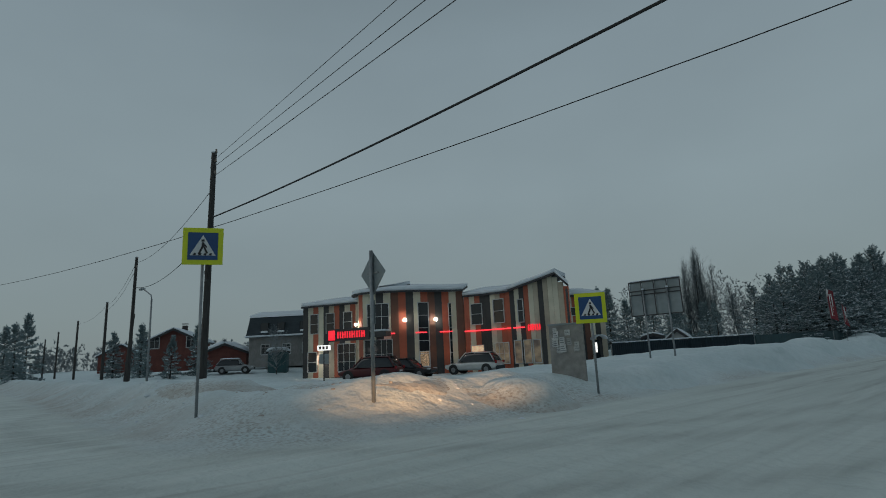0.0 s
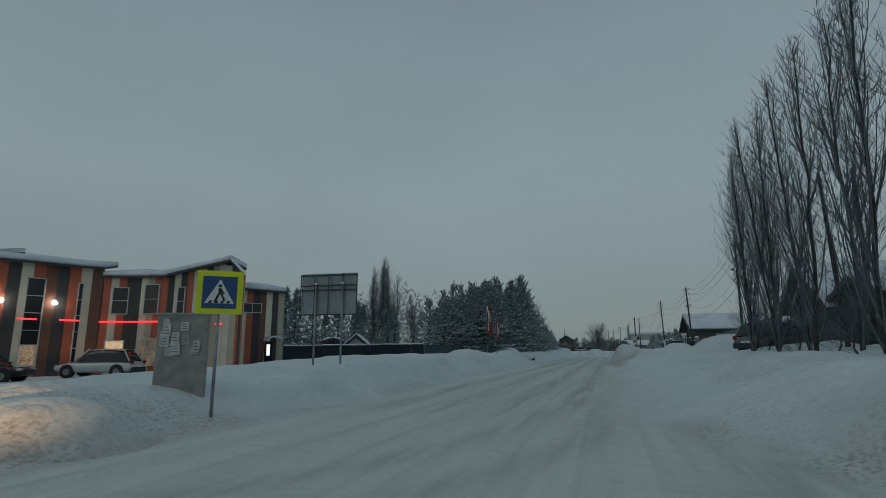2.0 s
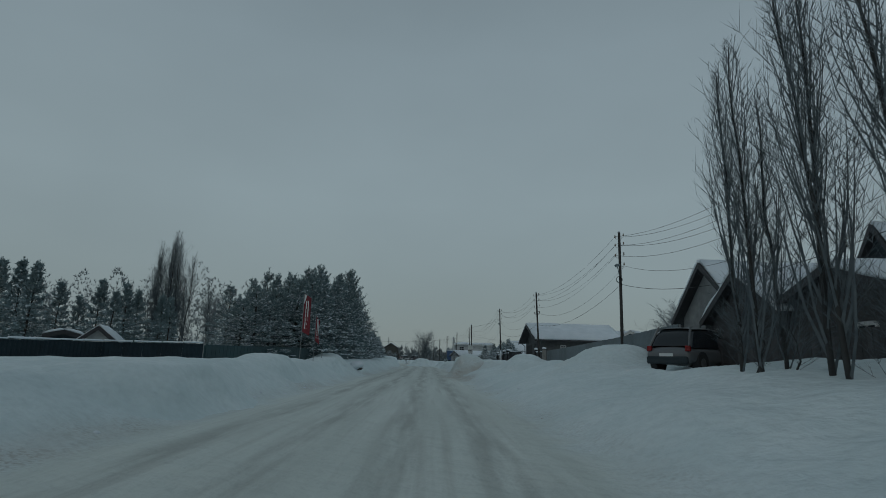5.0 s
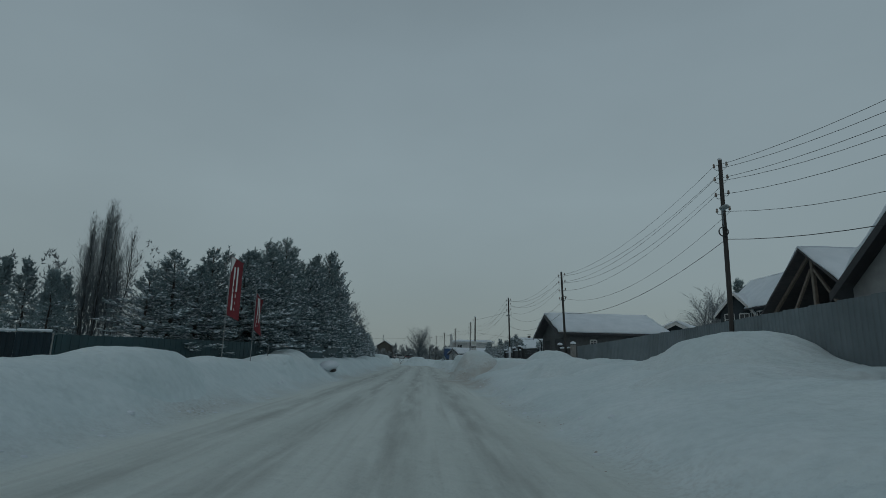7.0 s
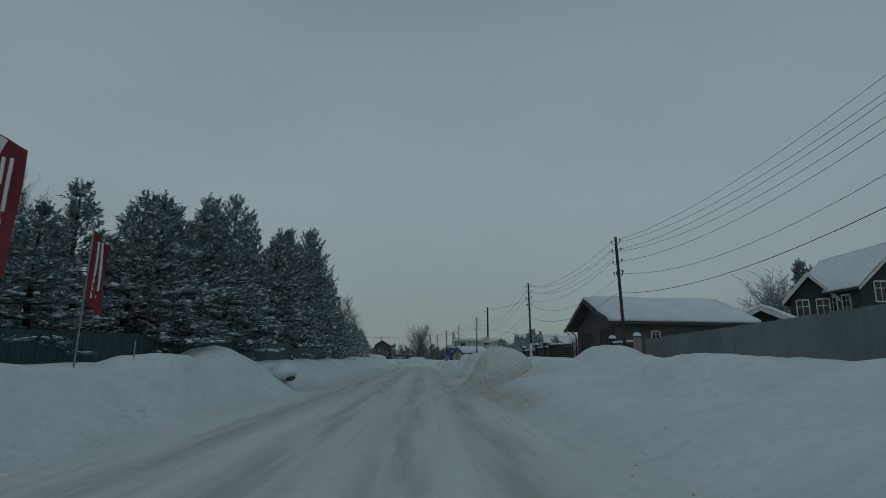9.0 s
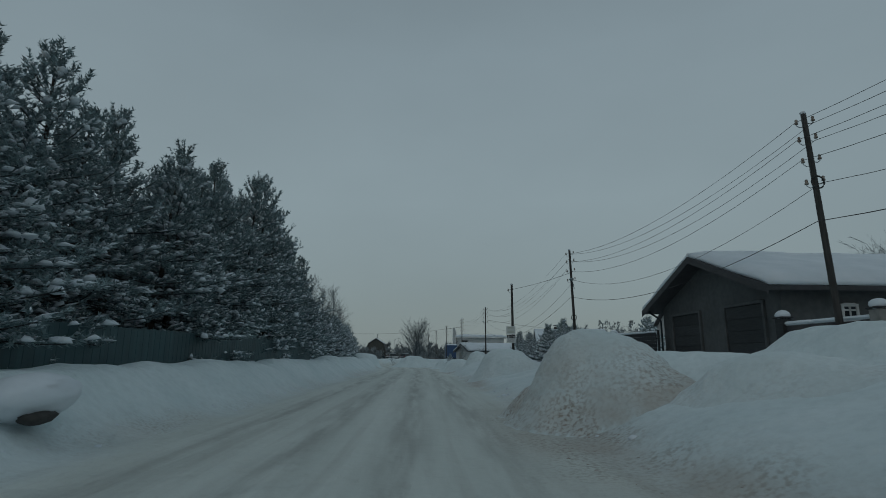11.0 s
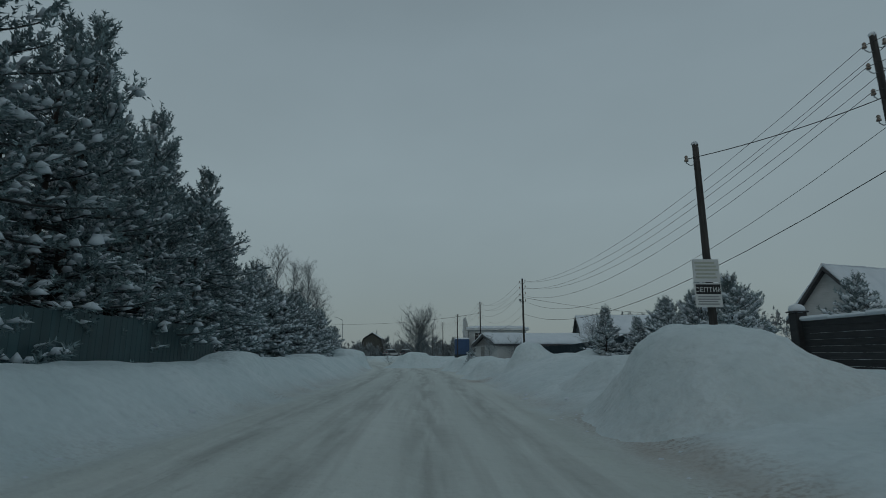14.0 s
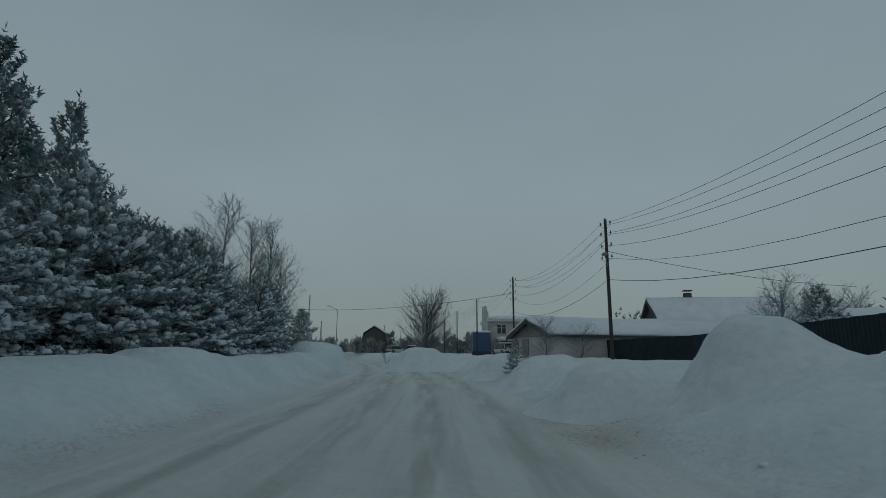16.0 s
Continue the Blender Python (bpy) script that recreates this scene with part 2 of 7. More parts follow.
M_HEAD = material("head_lamp_lens", (0.55, 0.57, 0.58), (0.42, 0.44, 0.45), 4, 0.15, 0)
M_CREAM = material("cream_facade_panel", (0.72, 0.67, 0.53), (0.64, 0.60, 0.47), 2, 0.6, 0.05, 20, spread=0.06)
M_ORANGE = material("rust_red_facade_panel", (0.50, 0.13, 0.07), (0.42, 0.11, 0.06), 2, 0.6, 0.05, 20, spread=0.08)
M_CHAR = material("charcoal_facade_panel", (0.055, 0.055, 0.055), (0.04, 0.04, 0.042), 2, 0.6, 0.05, 20, spread=0.10)
M_BROWN = material("brown_facade_panel", (0.19, 0.085, 0.055), (0.15, 0.07, 0.05), 2, 0.6, 0.05, 20, spread=0.10)
M_TAN = material("tan_facade_panel", (0.54, 0.47, 0.36), (0.46, 0.40, 0.31), 2, 0.6, 0.05, 20, spread=0.06)
M_NEON = material("red_neon", (1.0, 0.03, 0.05), (1.0, 0.05, 0.06), 2, 0.5, 0, emit=1.6, stain=0)
M_SIGNRED = material("lit_red_letters", (1.0, 0.03, 0.05), (0.9, 0.02, 0.04), 2, 0.5, 0, emit=0.9, stain=0)
M_LAMP = material("lit_lamp_bulb", (1.0, 0.90, 0.74), (1.0, 0.88, 0.72), 2, 0.5, 0, emit=30.0, stain=0)
M_LITWHITE = material("lit_sign_box", (1.0, 0.97, 0.92), (0.95, 0.92, 0.88), 2, 0.5, 0, emit=1.1, stain=0)
M_LITWIN = material("lit_shop_window", (0.85, 0.62, 0.40), (0.45, 0.28, 0.16), 3.5, 0.5, 0, emit=0.6, stain=0.3)
M_DIMWIN = material("dim_lit_window", (0.40, 0.31, 0.20), (0.10, 0.08, 0.07), 1.6, 0.4, 0, emit=0.24, stain=0.3)


# ---- mesh helpers ----
class Geo:
    """Vertices and faces of one mesh."""

    def __init__(self):
        self.v, self.f = [], []

    def quad(self, *p):
        i = len(self.v)
        self.v += [tuple(q) for q in p]
        self.f.append(tuple(range(i, i + len(p))))

    def box(self, x0, x1, y0, y1, z0, z1, b=0.0, m=None):
        """A box with chamfered edges of width b."""
        if b <= 0:
            pts = [(x, y, z) for x in (x0, x1) for y in (y0, y1) for z in (z0, z1)]
            fs = [(0, 1, 3, 2), (4, 6, 7, 5), (0, 4, 5, 1), (2, 3, 7, 6), (0, 2, 6, 4), (1, 5, 7, 3)]
        else:
            b = min(b, (x1 - x0) * 0.45, (y1 - y0) * 0.45, (z1 - z0) * 0.45)
            lo, hi = (x0, y0, z0), (x1, y1, z1)
            pts, idx = [], {}
            for c in ((i, j, k) for i in (0, 1) for j in (0, 1) for k in (0, 1)):
                for ax in range(3):
                    p = [(lo[a] if c[a] == 0 else hi[a]) if a == ax else (lo[a] + b if c[a] == 0 else hi[a] - b) for a in range(3)]
                    idx[c, ax] = len(pts)
                    pts.append(tuple(p))
            fs = []
            for ax in range(3):
                o = [a for a in range(3) if a != ax]
                for s in (0, 1):
                    q = []
                    for u, w in ((0, 0), (1, 0), (1, 1), (0, 1)):
                        c = [0, 0, 0]
                        c[ax], c[o[0]], c[o[1]] = s, u, w
                        q.append(idx[tuple(c), ax])
                    fs.append(tuple(q if (s == 1) != (ax == 1) else q[::-1]))
            for ax in range(3):
                o = [a for a in range(3) if a != ax]
                for u in (0, 1):
                    for w in (0, 1):
                        c0, c1 = [0, 0, 0], [0, 0, 0]
                        c0[ax], c1[ax] = 0, 1
                        c0[o[0]] = c1[o[0]] = u
                        c0[o[1]] = c1[o[1]] = w
                        c0, c1 = tuple(c0), tuple(c1)
                        fs.append((idx[c0, o[0]], idx[c1, o[0]], idx[c1, o[1]], idx[c0, o[1]]))
            for c in ((i, j, k) for i in (0, 1) for j in (0, 1) for k in (0, 1)):
                fs.append((idx[c, 0], idx[c, 1], idx[c, 2]))
        i = len(self.v)
        if m is not None:
            pts = [tuple(m @ Vector(p)) for p in pts]
        self.v += pts
        self.f += [tuple(i + k for k in q) for q in fs]
        return self

    def tube(self, pts, radii, sides=6, cap=True):
        """A tapered tube along a polyline."""
        pts = [Vector(p) for p in pts]
        if not isinstance(radii, (list, tuple)):
            radii = [radii] * len(pts)
        base = len(self.v)
        for i, p in enumerate(pts):
            d = (pts[min(i + 1, len(pts) - 1)] - pts[max(i - 1, 0)]).normalized()
            a = d.cross(Vector((0, 0, 1))) if abs(d.z) < 0.9 else d.cross(Vector((1, 0, 0)))
            a.normalize()
            bb = d.cross(a)
            for k in range(sides):
                w = 2 * math.pi * k / sides
                self.v.append(tuple(p + (a * math.cos(w) + bb * math.sin(w)) * radii[i]))
        for i in range(len(pts) - 1):
            for k in range(sides):
                k2 = (k + 1) % sides
                self.f.append((base + i * sides + k, base + i * sides + k2, base + (i + 1) * sides + k2, base + (i + 1) * sides + k))
        if cap:
            self.f.append(tuple(base + k for k in range(sides))[::-1])
            self.f.append(tuple(base + (len(pts) - 1) * sides + k for k in range(sides)))
        return self

    def prism(self, poly, axis, a, b):
        """A polygon of two coordinates drawn out along an axis from a to b."""
        def at(p, s):
            q = list(p)
            q.insert("xyz".index(axis), s)
            return tuple(q)
        i, n = len(self.v), len(poly)
        self.v += [at(p, a) for p in poly] + [at(p, b) for p in poly]
        self.f.append(tuple(range(i, i + n)))
        self.f.append(tuple(range(i + 2 * n - 1, i + n - 1, -1)))
        for k in range(n):
            k2 = (k + 1) % n
            self.f.append((i + k, i + n + k, i + n + k2, i + k2))
        return self

    def blob(self, c, r, seed=0, rough=0.18, rings=4, segs=7):
        """A lumpy rounded lump; r is three radii."""
        rng = random.Random(seed)
        i = len(self.v)
        self.v.append((c[0], c[1], c[2] + r[2]))
        for a in range(1, rings):
            th = math.pi * a / rings
            for k in range(segs):
                ph = 2 * math.pi * k / segs
                q = 1 + rng.uniform(-rough, rough)
                self.v.append((c[0] + r[0] * q * math.sin(th) * math.cos(ph), c[1] + r[1] * q * math.sin(th) * math.sin(ph), c[2] + r[2] * math.cos(th)))
        self.v.append((c[0], c[1], c[2] - r[2]))
        last = len(self.v) - 1
        for k in range(segs):
            k2 = (k + 1) % segs
            self.f.append((i, i + 1 + k, i + 1 + k2))
            for a in range(rings - 2):
                p = i + 1 + a * segs
                self.f.append((p + k, p + segs + k, p + segs + k2, p + k2))
            p = i + 1 + (rings - 2) * segs
            self.f.append((p + k, last, p + k2))
        return self

    def mesh(self, name, mat, smooth=False):
        me = bpy.data.meshes.new(name)
        me.from_pydata(self.v, [], self.f)
        bm = bmesh.new()
        bm.from_mesh(me)
        bmesh.ops.recalc_face_normals(bm, faces=bm.faces)
        bm.to_mesh(me)
        bm.free()
        me.materials.append(mat)
        if smooth:
            me.polygons.foreach_set("use_smooth", [True] * len(me.polygons))
        return me


def raw_mesh(name, verts, faces, mat, smooth=False):
    """A mesh straight from number arrays."""
    me = bpy.data.meshes.new(name)
    me.from_pydata(verts, [], faces)
    me.materials.append(mat)
    if smooth:
        me.polygons.foreach_set("use_smooth", [True] * len(me.polygons))
    return me


def thing(name, label, category, m=None, group="", kind=""):
    """An Empty at the base of a thing, to which its parts belong."""
    ob = new(name)
    ob.empty_display_size = 0.2
    if m is not None:
        ob.matrix_basis = m
    return tagged(ob, label, category, group, kind)


def part(name, geo, mat, parent, label="", smooth=False):
    me = geo.mesh(name, mat, smooth) if isinstance(geo, Geo) else geo
    ob = new(name, me)
    ob.parent = parent
    return tagged(ob, label)


def solo(name, geo, mat, label, category, m=None, group="", kind="", smooth=False):
    """A thing that is one mesh."""
    me = geo.mesh(name, mat, smooth) if isinstance(geo, Geo) else geo
    ob = new(name, me)
    if m is not None:
        ob.matrix_basis = m
    return tagged(ob, label, category, group, kind)


def nz(x, y, z=0.0, s=1.0):
    return noise.noise(Vector((x * s, y * s, z * s)))


def snow_cover(x0, x1, y0, y1, zf, thick, seed=0, step=0.5, rag=0.12):
    """A snow blanket with rounded, ragged edges over the rectangle, lying on the height zf(x, y)."""
    nx, ny = max(4, int((x1 - x0) / step)), max(4, int((y1 - y0) / step))
    g = Geo()
    top, bot = [], []
    for i in range(nx + 1):
        for j in range(ny + 1):
            u, v = i / nx, j / ny
            x, y = x0 + (x1 - x0) * u, y0 + (y1 - y0) * v
            e = min(u * (x1 - x0), (1 - u) * (x1 - x0), v * (y1 - y0), (1 - v) * (y1 - y0))
            k = min(1, e / max(thick * 1.2, 0.15))
            rise = thick * (0.45 + 0.55 * math.sqrt(max(0, 1 - (1 - k) ** 2)))
            rise *= 1 + 0.25 * nz(x, y, seed, 0.45) + 0.08 * nz(x, y, seed + 9, 1.7)
            edge = 1 if e < 1e-6 else 0
            ox, oy = edge * rag * nz(x, y, seed + 3, 1.1), edge * rag * nz(y, x, seed + 5, 1.1)
            z = zf(x, y)
            top.append((x + ox, y + oy, z + rise))
            bot.append((x + ox * 0.8, y + oy * 0.8, z + 0.004))
    n = len(top)
    g.v = top + bot
    w = ny + 1
    for i in range(nx):
        for j in range(ny):
            a = i * w + j
            g.f.append((a, a + w, a + w + 1, a + 1))
            g.f.append((n + a, n + a + 1, n + a + w + 1, n + a + w))
    for i in range(nx):
        for j in (0, ny):
            a, b2 = i * w + j, (i + 1) * w + j
            g.f.append((a, b2, n + b2, n + a))
    for j in range(ny):
        for i in (0, nx):
            a, b2 = i * w + j, i * w + j + 1
            g.f.append((a, b2, n + b2, n + a))
    return g
# ---- the ground: one sheet of snow with the carriageway in it ----
def sstep(a, b, x):
    t = np.clip((x - a) / (b - a), 0, 1)
    return t * t * (3 - 2 * t)


def road_centre(y):
    """x of the road's centre line; it bends away past the last houses."""
    return -1.1 - 9.0 * np.clip((y - 82) / 70, 0, 4) ** 2


def road_dist(x, y):
    """Metres outside the carriageway's edge (negative on it)."""
    c = road_centre(y)
    main = np.maximum(c - 3.75 - x, x - c - 3.75 - 4.0 * sstep(-9, -22, y))
    main = np.where(y < -24, main + (-24 - y) * 1.5, main)
    cross = np.abs(y + 28.8) - 4.3
    k = 3.5
    h = np.clip(0.5 + 0.5 * (cross - main) / k, 0, 1)
    return cross * (1 - h) + main * h - k * h * (1 - h)


def vnoise(x, y, s, seed, octaves=3):
    """Value noise on arrays."""
    out, amp, tot = 0, 1.0, 0
    for o in range(octaves):
        xs, ys = x * s + seed * 17.3 + o * 5.1, y * s + seed * 9.7 + o * 3.3
        xi, yi = np.floor(xs).astype(np.int64), np.floor(ys).astype(np.int64)
        fx, fy = xs - xi, ys - yi
        fx, fy = fx * fx * (3 - 2 * fx), fy * fy * (3 - 2 * fy)

        def hsh(a, b):
            q = np.sin(a * 127.1 + b * 311.7 + seed * 74.7) * 43758.5453
            return q - np.floor(q)
        v = (hsh(xi, yi) * (1 - fx) + hsh(xi + 1, yi) * fx) * (1 - fy) + (hsh(xi, yi + 1) * (1 - fx) + hsh(xi + 1, yi + 1) * fx) * fy
        out, tot = out + v * amp, tot + amp
        amp, s = amp * 0.5, s * 2.1
    return out / tot


def ground_z(x, y):
    x, y = np.asarray(x, float), np.asarray(y, float)
    d = road_dist(x, y)
    n1, n2 = vnoise(x, y, 0.22, 1), vnoise(x, y, 0.9, 2)
    width = 1.7 + 1.3 * vnoise(x, y, 0.12, 3) + 1.5 * sstep(3, 6, x) * sstep(-16, -6, y)
    s = sstep(0.0, 1.0, d / width)
    level = 0.98 + 0.16 * sstep(-8, 4, y) + 0.30 * (n1 - 0.5) + 0.16 * (n2 - 0.5)
    level = level - (0.20 * sstep(-3, -10, y) + 0.20 * sstep(9, -3, y)) * sstep(0, -4, x) - 0.62 * np.exp(-((x - 9.6) / 1.8) ** 2 - ((y - 7.6) / 3.0) ** 2)
    level = level + 0.42 * np.exp(-((x - 9.6) / 1.7) ** 2) * sstep(0, 8, y) * sstep(38, 34, y) + 0.2 * np.exp(-((x - 8.6) / 1.6) ** 2) * sstep(48, 52, y)
    level = level - 0.24 * sstep(2, 4, x) * sstep(50, 58, y) + 0.40 * np.exp(-((x - 6.4) / 3.2) ** 2 - ((y - 76.5) / 4.2) ** 2)
    level = level + 0.60 * np.exp(-((x - 9.2) / 1.7) ** 2) * sstep(-16, -9, y) * sstep(5, 1, y)
    level = level * (1 - 0.42 * sstep(43.5, 46, y) * sstep(58.5, 56, y) * sstep(2.5, 5, x) * sstep(15, 12, x))      # cleared forecourt of the garage
    lot = sstep(-13, -22, x) * sstep(-17, -11, y) * sstep(24, 14, y) * sstep(-60, -46, x)      # cleared car park
    level = level * (1 - lot) + (-0.02 + 0.1 * (n1 - 0.5)) * lot
    corner = np.exp(-((d - 2.4) / 1.2) ** 2) * sstep(-8, -16, y) * (0.02 + 0.28 * vnoise(x, y, 0.35, 5))
    lip = np.exp(-((d - width - 0.3) / 0.9) ** 2) * (0.22 * vnoise(x, y, 0.3, 4) + 0.02)
    z = s * (level + lip + corner)
    # slumped, trodden bank: lumps and hollows
    z = z + np.minimum(1, d.clip(0) / 0.8) * (0.16 * (vnoise(x, y, 0.75, 21, 2) - 0.5) + 0.09 * (vnoise(x, y, 2.1, 22, 2) - 0.5)) * sstep(160, 110, y)
    # packed surface: shallow ruts along the wheels
    on = sstep(0.3, -0.8, d)
    off = x - road_centre(y)
    ruts = sum(np.exp(-((off - c) / 0.22) ** 2) for c in (-2.55, -0.95, 0.75, 2.3))
    z = z + on * (-0.035 * ruts * (0.5 + vnoise(x, y * 0.15, 0.8, 6)) + 0.03 * (vnoise(x, y, 0.7, 7) - 0.5) + 0.02 * (vnoise(x * 3, y * 0.3, 1.1, 8) - 0.5))
    far = sstep(150, 320, np.hypot(x, y - 40))
    return z + far * 1.2


def snow_ground():
    def axis(edges):
        out = []
        for a, b, st in edges:
            out += list(np.arange(a, b, st))
        return np.array(out)
    xs = axis([(-2600, -300, 330), (-300, -80, 20), (-80, -24, 1.6), (-24, -10, 0.5), (-10, 8, 0.2), (8, 16, 0.45), (16, 40, 1.5), (40, 120, 10), (120, 300, 30), (300, 2701, 400)])
    ys = axis([(-900, -200, 100), (-200, -60, 14), (-60, -34, 1.4), (-34, 95, 0.3), (95, 150, 1.0), (150, 320, 6), (320, 900, 58), (900, 4001, 500)])
    X, Y = np.meshgrid(xs, ys, indexing="ij")
    Z = ground_z(X, Y)
    D = road_dist(X, Y)
    nx, ny = X.shape
    verts = np.stack([X, Y, Z], -1).reshape(-1, 3)
    idx = np.arange(nx * ny).reshape(nx, ny)
    faces = np.stack([idx[:-1, :-1], idx[1:, :-1], idx[1:, 1:], idx[:-1, 1:]], -1).reshape(-1, 4)
    me = raw_mesh("snow_ground", verts.tolist(), faces.tolist(), M_GROUND, True)
    packed = sstep(0.6, -0.5, D + 0.8 * (vnoise(X, Y, 0.8, 11) - 0.5))
    off = X - road_centre(Y)
    track = sum(np.exp(-((off - c) / 0.42) ** 2) for c in (-2.55, -0.95, 0.75, 2.3)) * sstep(-14, -6, Y)
    turn = np.hypot(X + 14.5, Y + 9.5)
    track = track + sum(np.exp(-((turn - r) / 0.4) ** 2) for r in (15.0, 16.6, 19.4, 21.2)) * sstep(-6, -12, Y) * 0.7
    edge = np.exp(-((D - 0.35) / 0.45) ** 2) * (0.35 + 0.65 * sstep(0.45, 0.7, vnoise(X, Y, 0.18, 12)))
    corner = 0.6 * np.exp(-((D - 1.1) / 1.0) ** 2) * sstep(-9, -16, Y)
    # thawed, gritty stretches beside the wheel tracks
    for gx, gy, wx, wy in ((2.3, 36.5, 0.8, 5.5), (2.6, 80.5, 0.7, 3.0), (2.5, 80.0, 0.5, 2.2), (3.0, 30.0, 0.6, 3.0), (2.9, 55.5, 0.5, 3.0)):
        corner = corner + 1.1 * np.exp(-((X - gx) / wx) ** 2 - ((Y - gy) / wy) ** 2)
    for nm, a in (("packed", packed), ("track", np.clip(track, 0, 1)), ("dirt", np.clip(edge * 0.55 + corner, 0, 1))):
        at = me.attributes.new(nm, "FLOAT", "POINT")
        at.data.foreach_set("value", a.reshape(-1).astype(np.float32))
    ob = new("ground", me)
    return tagged(ob, "deep snow field with a packed, wheel-tracked snowy road", "ground", kind="structure")


snow_ground()


def gz(x, y):
    return float(ground_z(x, y))


def snow_pile(x, y, top, rx, ry, seed, dirt=0.0, turn=0.0, skew=0.0):
    """A shovelled heap of snow with slumped sides; top is its height above the road."""
    base = gz(x, y)
    h = max(0.25, top - base)
    n = 40
    ca, sa = math.cos(turn), math.sin(turn)
    g = np.linspace(-1.45, 1.45, n + 1)
    u, v = np.meshgrid(g, g, indexing="ij")
    wx, wy = x + u * rx * ca - v * ry * sa, y + u * rx * sa + v * ry * ca
    q = np.hypot(u + skew * (1 - np.abs(v)), v) + 0.42 * (vnoise(wx, wy, 0.55, seed) - 0.5) + 0.14 * (vnoise(wx, wy, 1.9, seed + 4) - 0.5)
    s = np.exp(-(np.maximum(q, 0) / 0.76) ** 3.1)
    s = np.clip((s - 0.012) / 0.988, 0, 1)
    f = np.minimum(1, s * 1.5)
    z = ground_z(wx, wy) * (1 - f) + base * f + h * s * (1 + 0.24 * (vnoise(wx, wy, 0.9, seed + 7) - 0.5)) + 0.06 * (vnoise(wx, wy, 3.5, seed + 2) - 0.5) * np.minimum(1, s * 5) - 0.06 * (1 - np.minimum(1, s * 12))
    verts = np.stack([wx - x, wy - y, z - base], -1).reshape(-1, 3).tolist()
    dirts = (dirt * np.clip(1.15 - s * 1.1, 0, 1) * (s > 0.02)).reshape(-1)
    w = n + 1
    faces = [(i * w + j, (i + 1) * w + j, (i + 1) * w + j + 1, i * w + j + 1) for i in range(n) for j in range(n)]
    me = raw_mesh("snowbank", verts, faces, M_GROUND, True)
    at = me.attributes.new("dirt", "FLOAT", "POINT")
    at.data.foreach_set("value", np.array(dirts, np.float32))
    ob = new("snowbank", me)
    ob.location = (x, y, base)
    word = "dirty shovelled snow heap with gritty sides" if dirt > 0.4 else "smooth rounded heap of clean snow by the road"
    return tagged(ob, word, "snow pile", "snow heaps along the road")


PILES = [  # x, y, top, rx, ry, dirt, turn
    # first heap: its dirt value is real grit plus painted lens-corner darkening
    (3.9, 38.3, 1.98, 1.95, 2.4, 1.0, 0.2), (8.6, 36.2, 2.15, 2.0, 3.0, 0.1, 0.0),
    (5.2, 59.7, 2.0, 2.1, 2.6, 0.15, 0.1), (5.8, 65.5, 1.4, 1.9, 2.4, 0.1, 0.4), (6.6, 50.0, 1.55, 1.7, 1.9, 0.0, 0.0),
    (5.45, 79.2, 2.10, 1.35, 1.4, 0.05, 0.2), (4.0, 82.6, 1.2, 1.9, 2.2, 0.1, 0.0), (9.1, 79.2, 1.7, 1.5, 1.5, 0.0, 0.6),
    (4.4, 91.0, 1.3, 2.0, 2.3, 0.0, 0.0), (3.6, 99.0, 1.35, 2.2, 2.4, 0.0, 0.0), (-1.2, 112.0, 1.7, 3.2, 2.0, 0.0, 0.0),
    (9.2, 15.4, 2.35, 2.5, 3.4, 0.15, 0.0), (7.4, 12.2, 1.35, 2.0, 2.4, 0.1, 0.3), (6.3, 23.0, 1.6, 1.9, 2.8, 0.1, 0.0), (7.2, 29.2, 1.45, 1.8, 2.5, 0.0, 0.3),
    (-7.7, 31.6, 1.75, 1.7, 2.6, 0.1, 0.2), (-7.4, 69.5, 1.55, 1.2, 1.7, 0.0, 0.0), (-8.2, 86.0, 1.3, 1.8, 2.2, 0.0, 0.2), (-8.6, 108.0, 2.1, 2.5, 2.6, 0.0, 0.0),
    (-6.8, 3.0, 1.22, 1.8, 3.4, 0.0, 0.0), (-7.4, 14.0, 1.35, 1.5, 3.2, 0.0, 0.1), (-6.9, 25.6, 1.45, 1.2, 2.4, 0.0, 0.0),
    (-8.6, -19.6, 0.86, 2.4, 1.4, 1.0, 0.6), (-6.0, -16.6, 0.75, 1.5, 1.1, 1.0, 0.9), (-13.4, -21.6, 1.0, 2.2, 1.2, 0.9, 0.2), (-6.6, -9.0, 0.8, 1.6, 2.6, 0.1, 0.0),
    (6.4, -8.0, 1.3, 1.8, 2.6, 0.3, 0.1), (6.0, 35.0, 1.5, 1.5, 1.8, 0.2, 0.2), (6.2, 38.3, 1.6, 2.2, 2.3, 0.1, 0.3),
]
for k, (px, py, pt, prx, pry, pd, pr) in enumerate(PILES):
    snow_pile(px, py, pt, prx, pry, 31 + k * 3, pd, pr)

# undercut lump of snow at the mound's toe; a dark blob imitates the shade below
lump = Geo().blob((0, 0, 0), (0.62, 0.85, 0.36), 9, 0.07, 16, 24)
solo("snow_lump", lump, M_SNOW, "rounded snow lump undercut at the toe of a mound", "snow pile", pose(-5.85, 34.45, 0.80, 0, -8, 12), "snow heaps along the road", smooth=True)
solo("bare_soil", Geo().blob((0, 0, 0), (0.24, 0.46, 0.12), 4, 0.12, 10, 16), material("undercut_shade_dark", (0.045, 0.042, 0.04), (0.07, 0.066, 0.062), 8, 0.95, 0.5, 25), "dark blob standing in for the shade under a snow lump", "soil", pose(-5.55, 34.25, 0.56, 0, -6, 20), smooth=True)
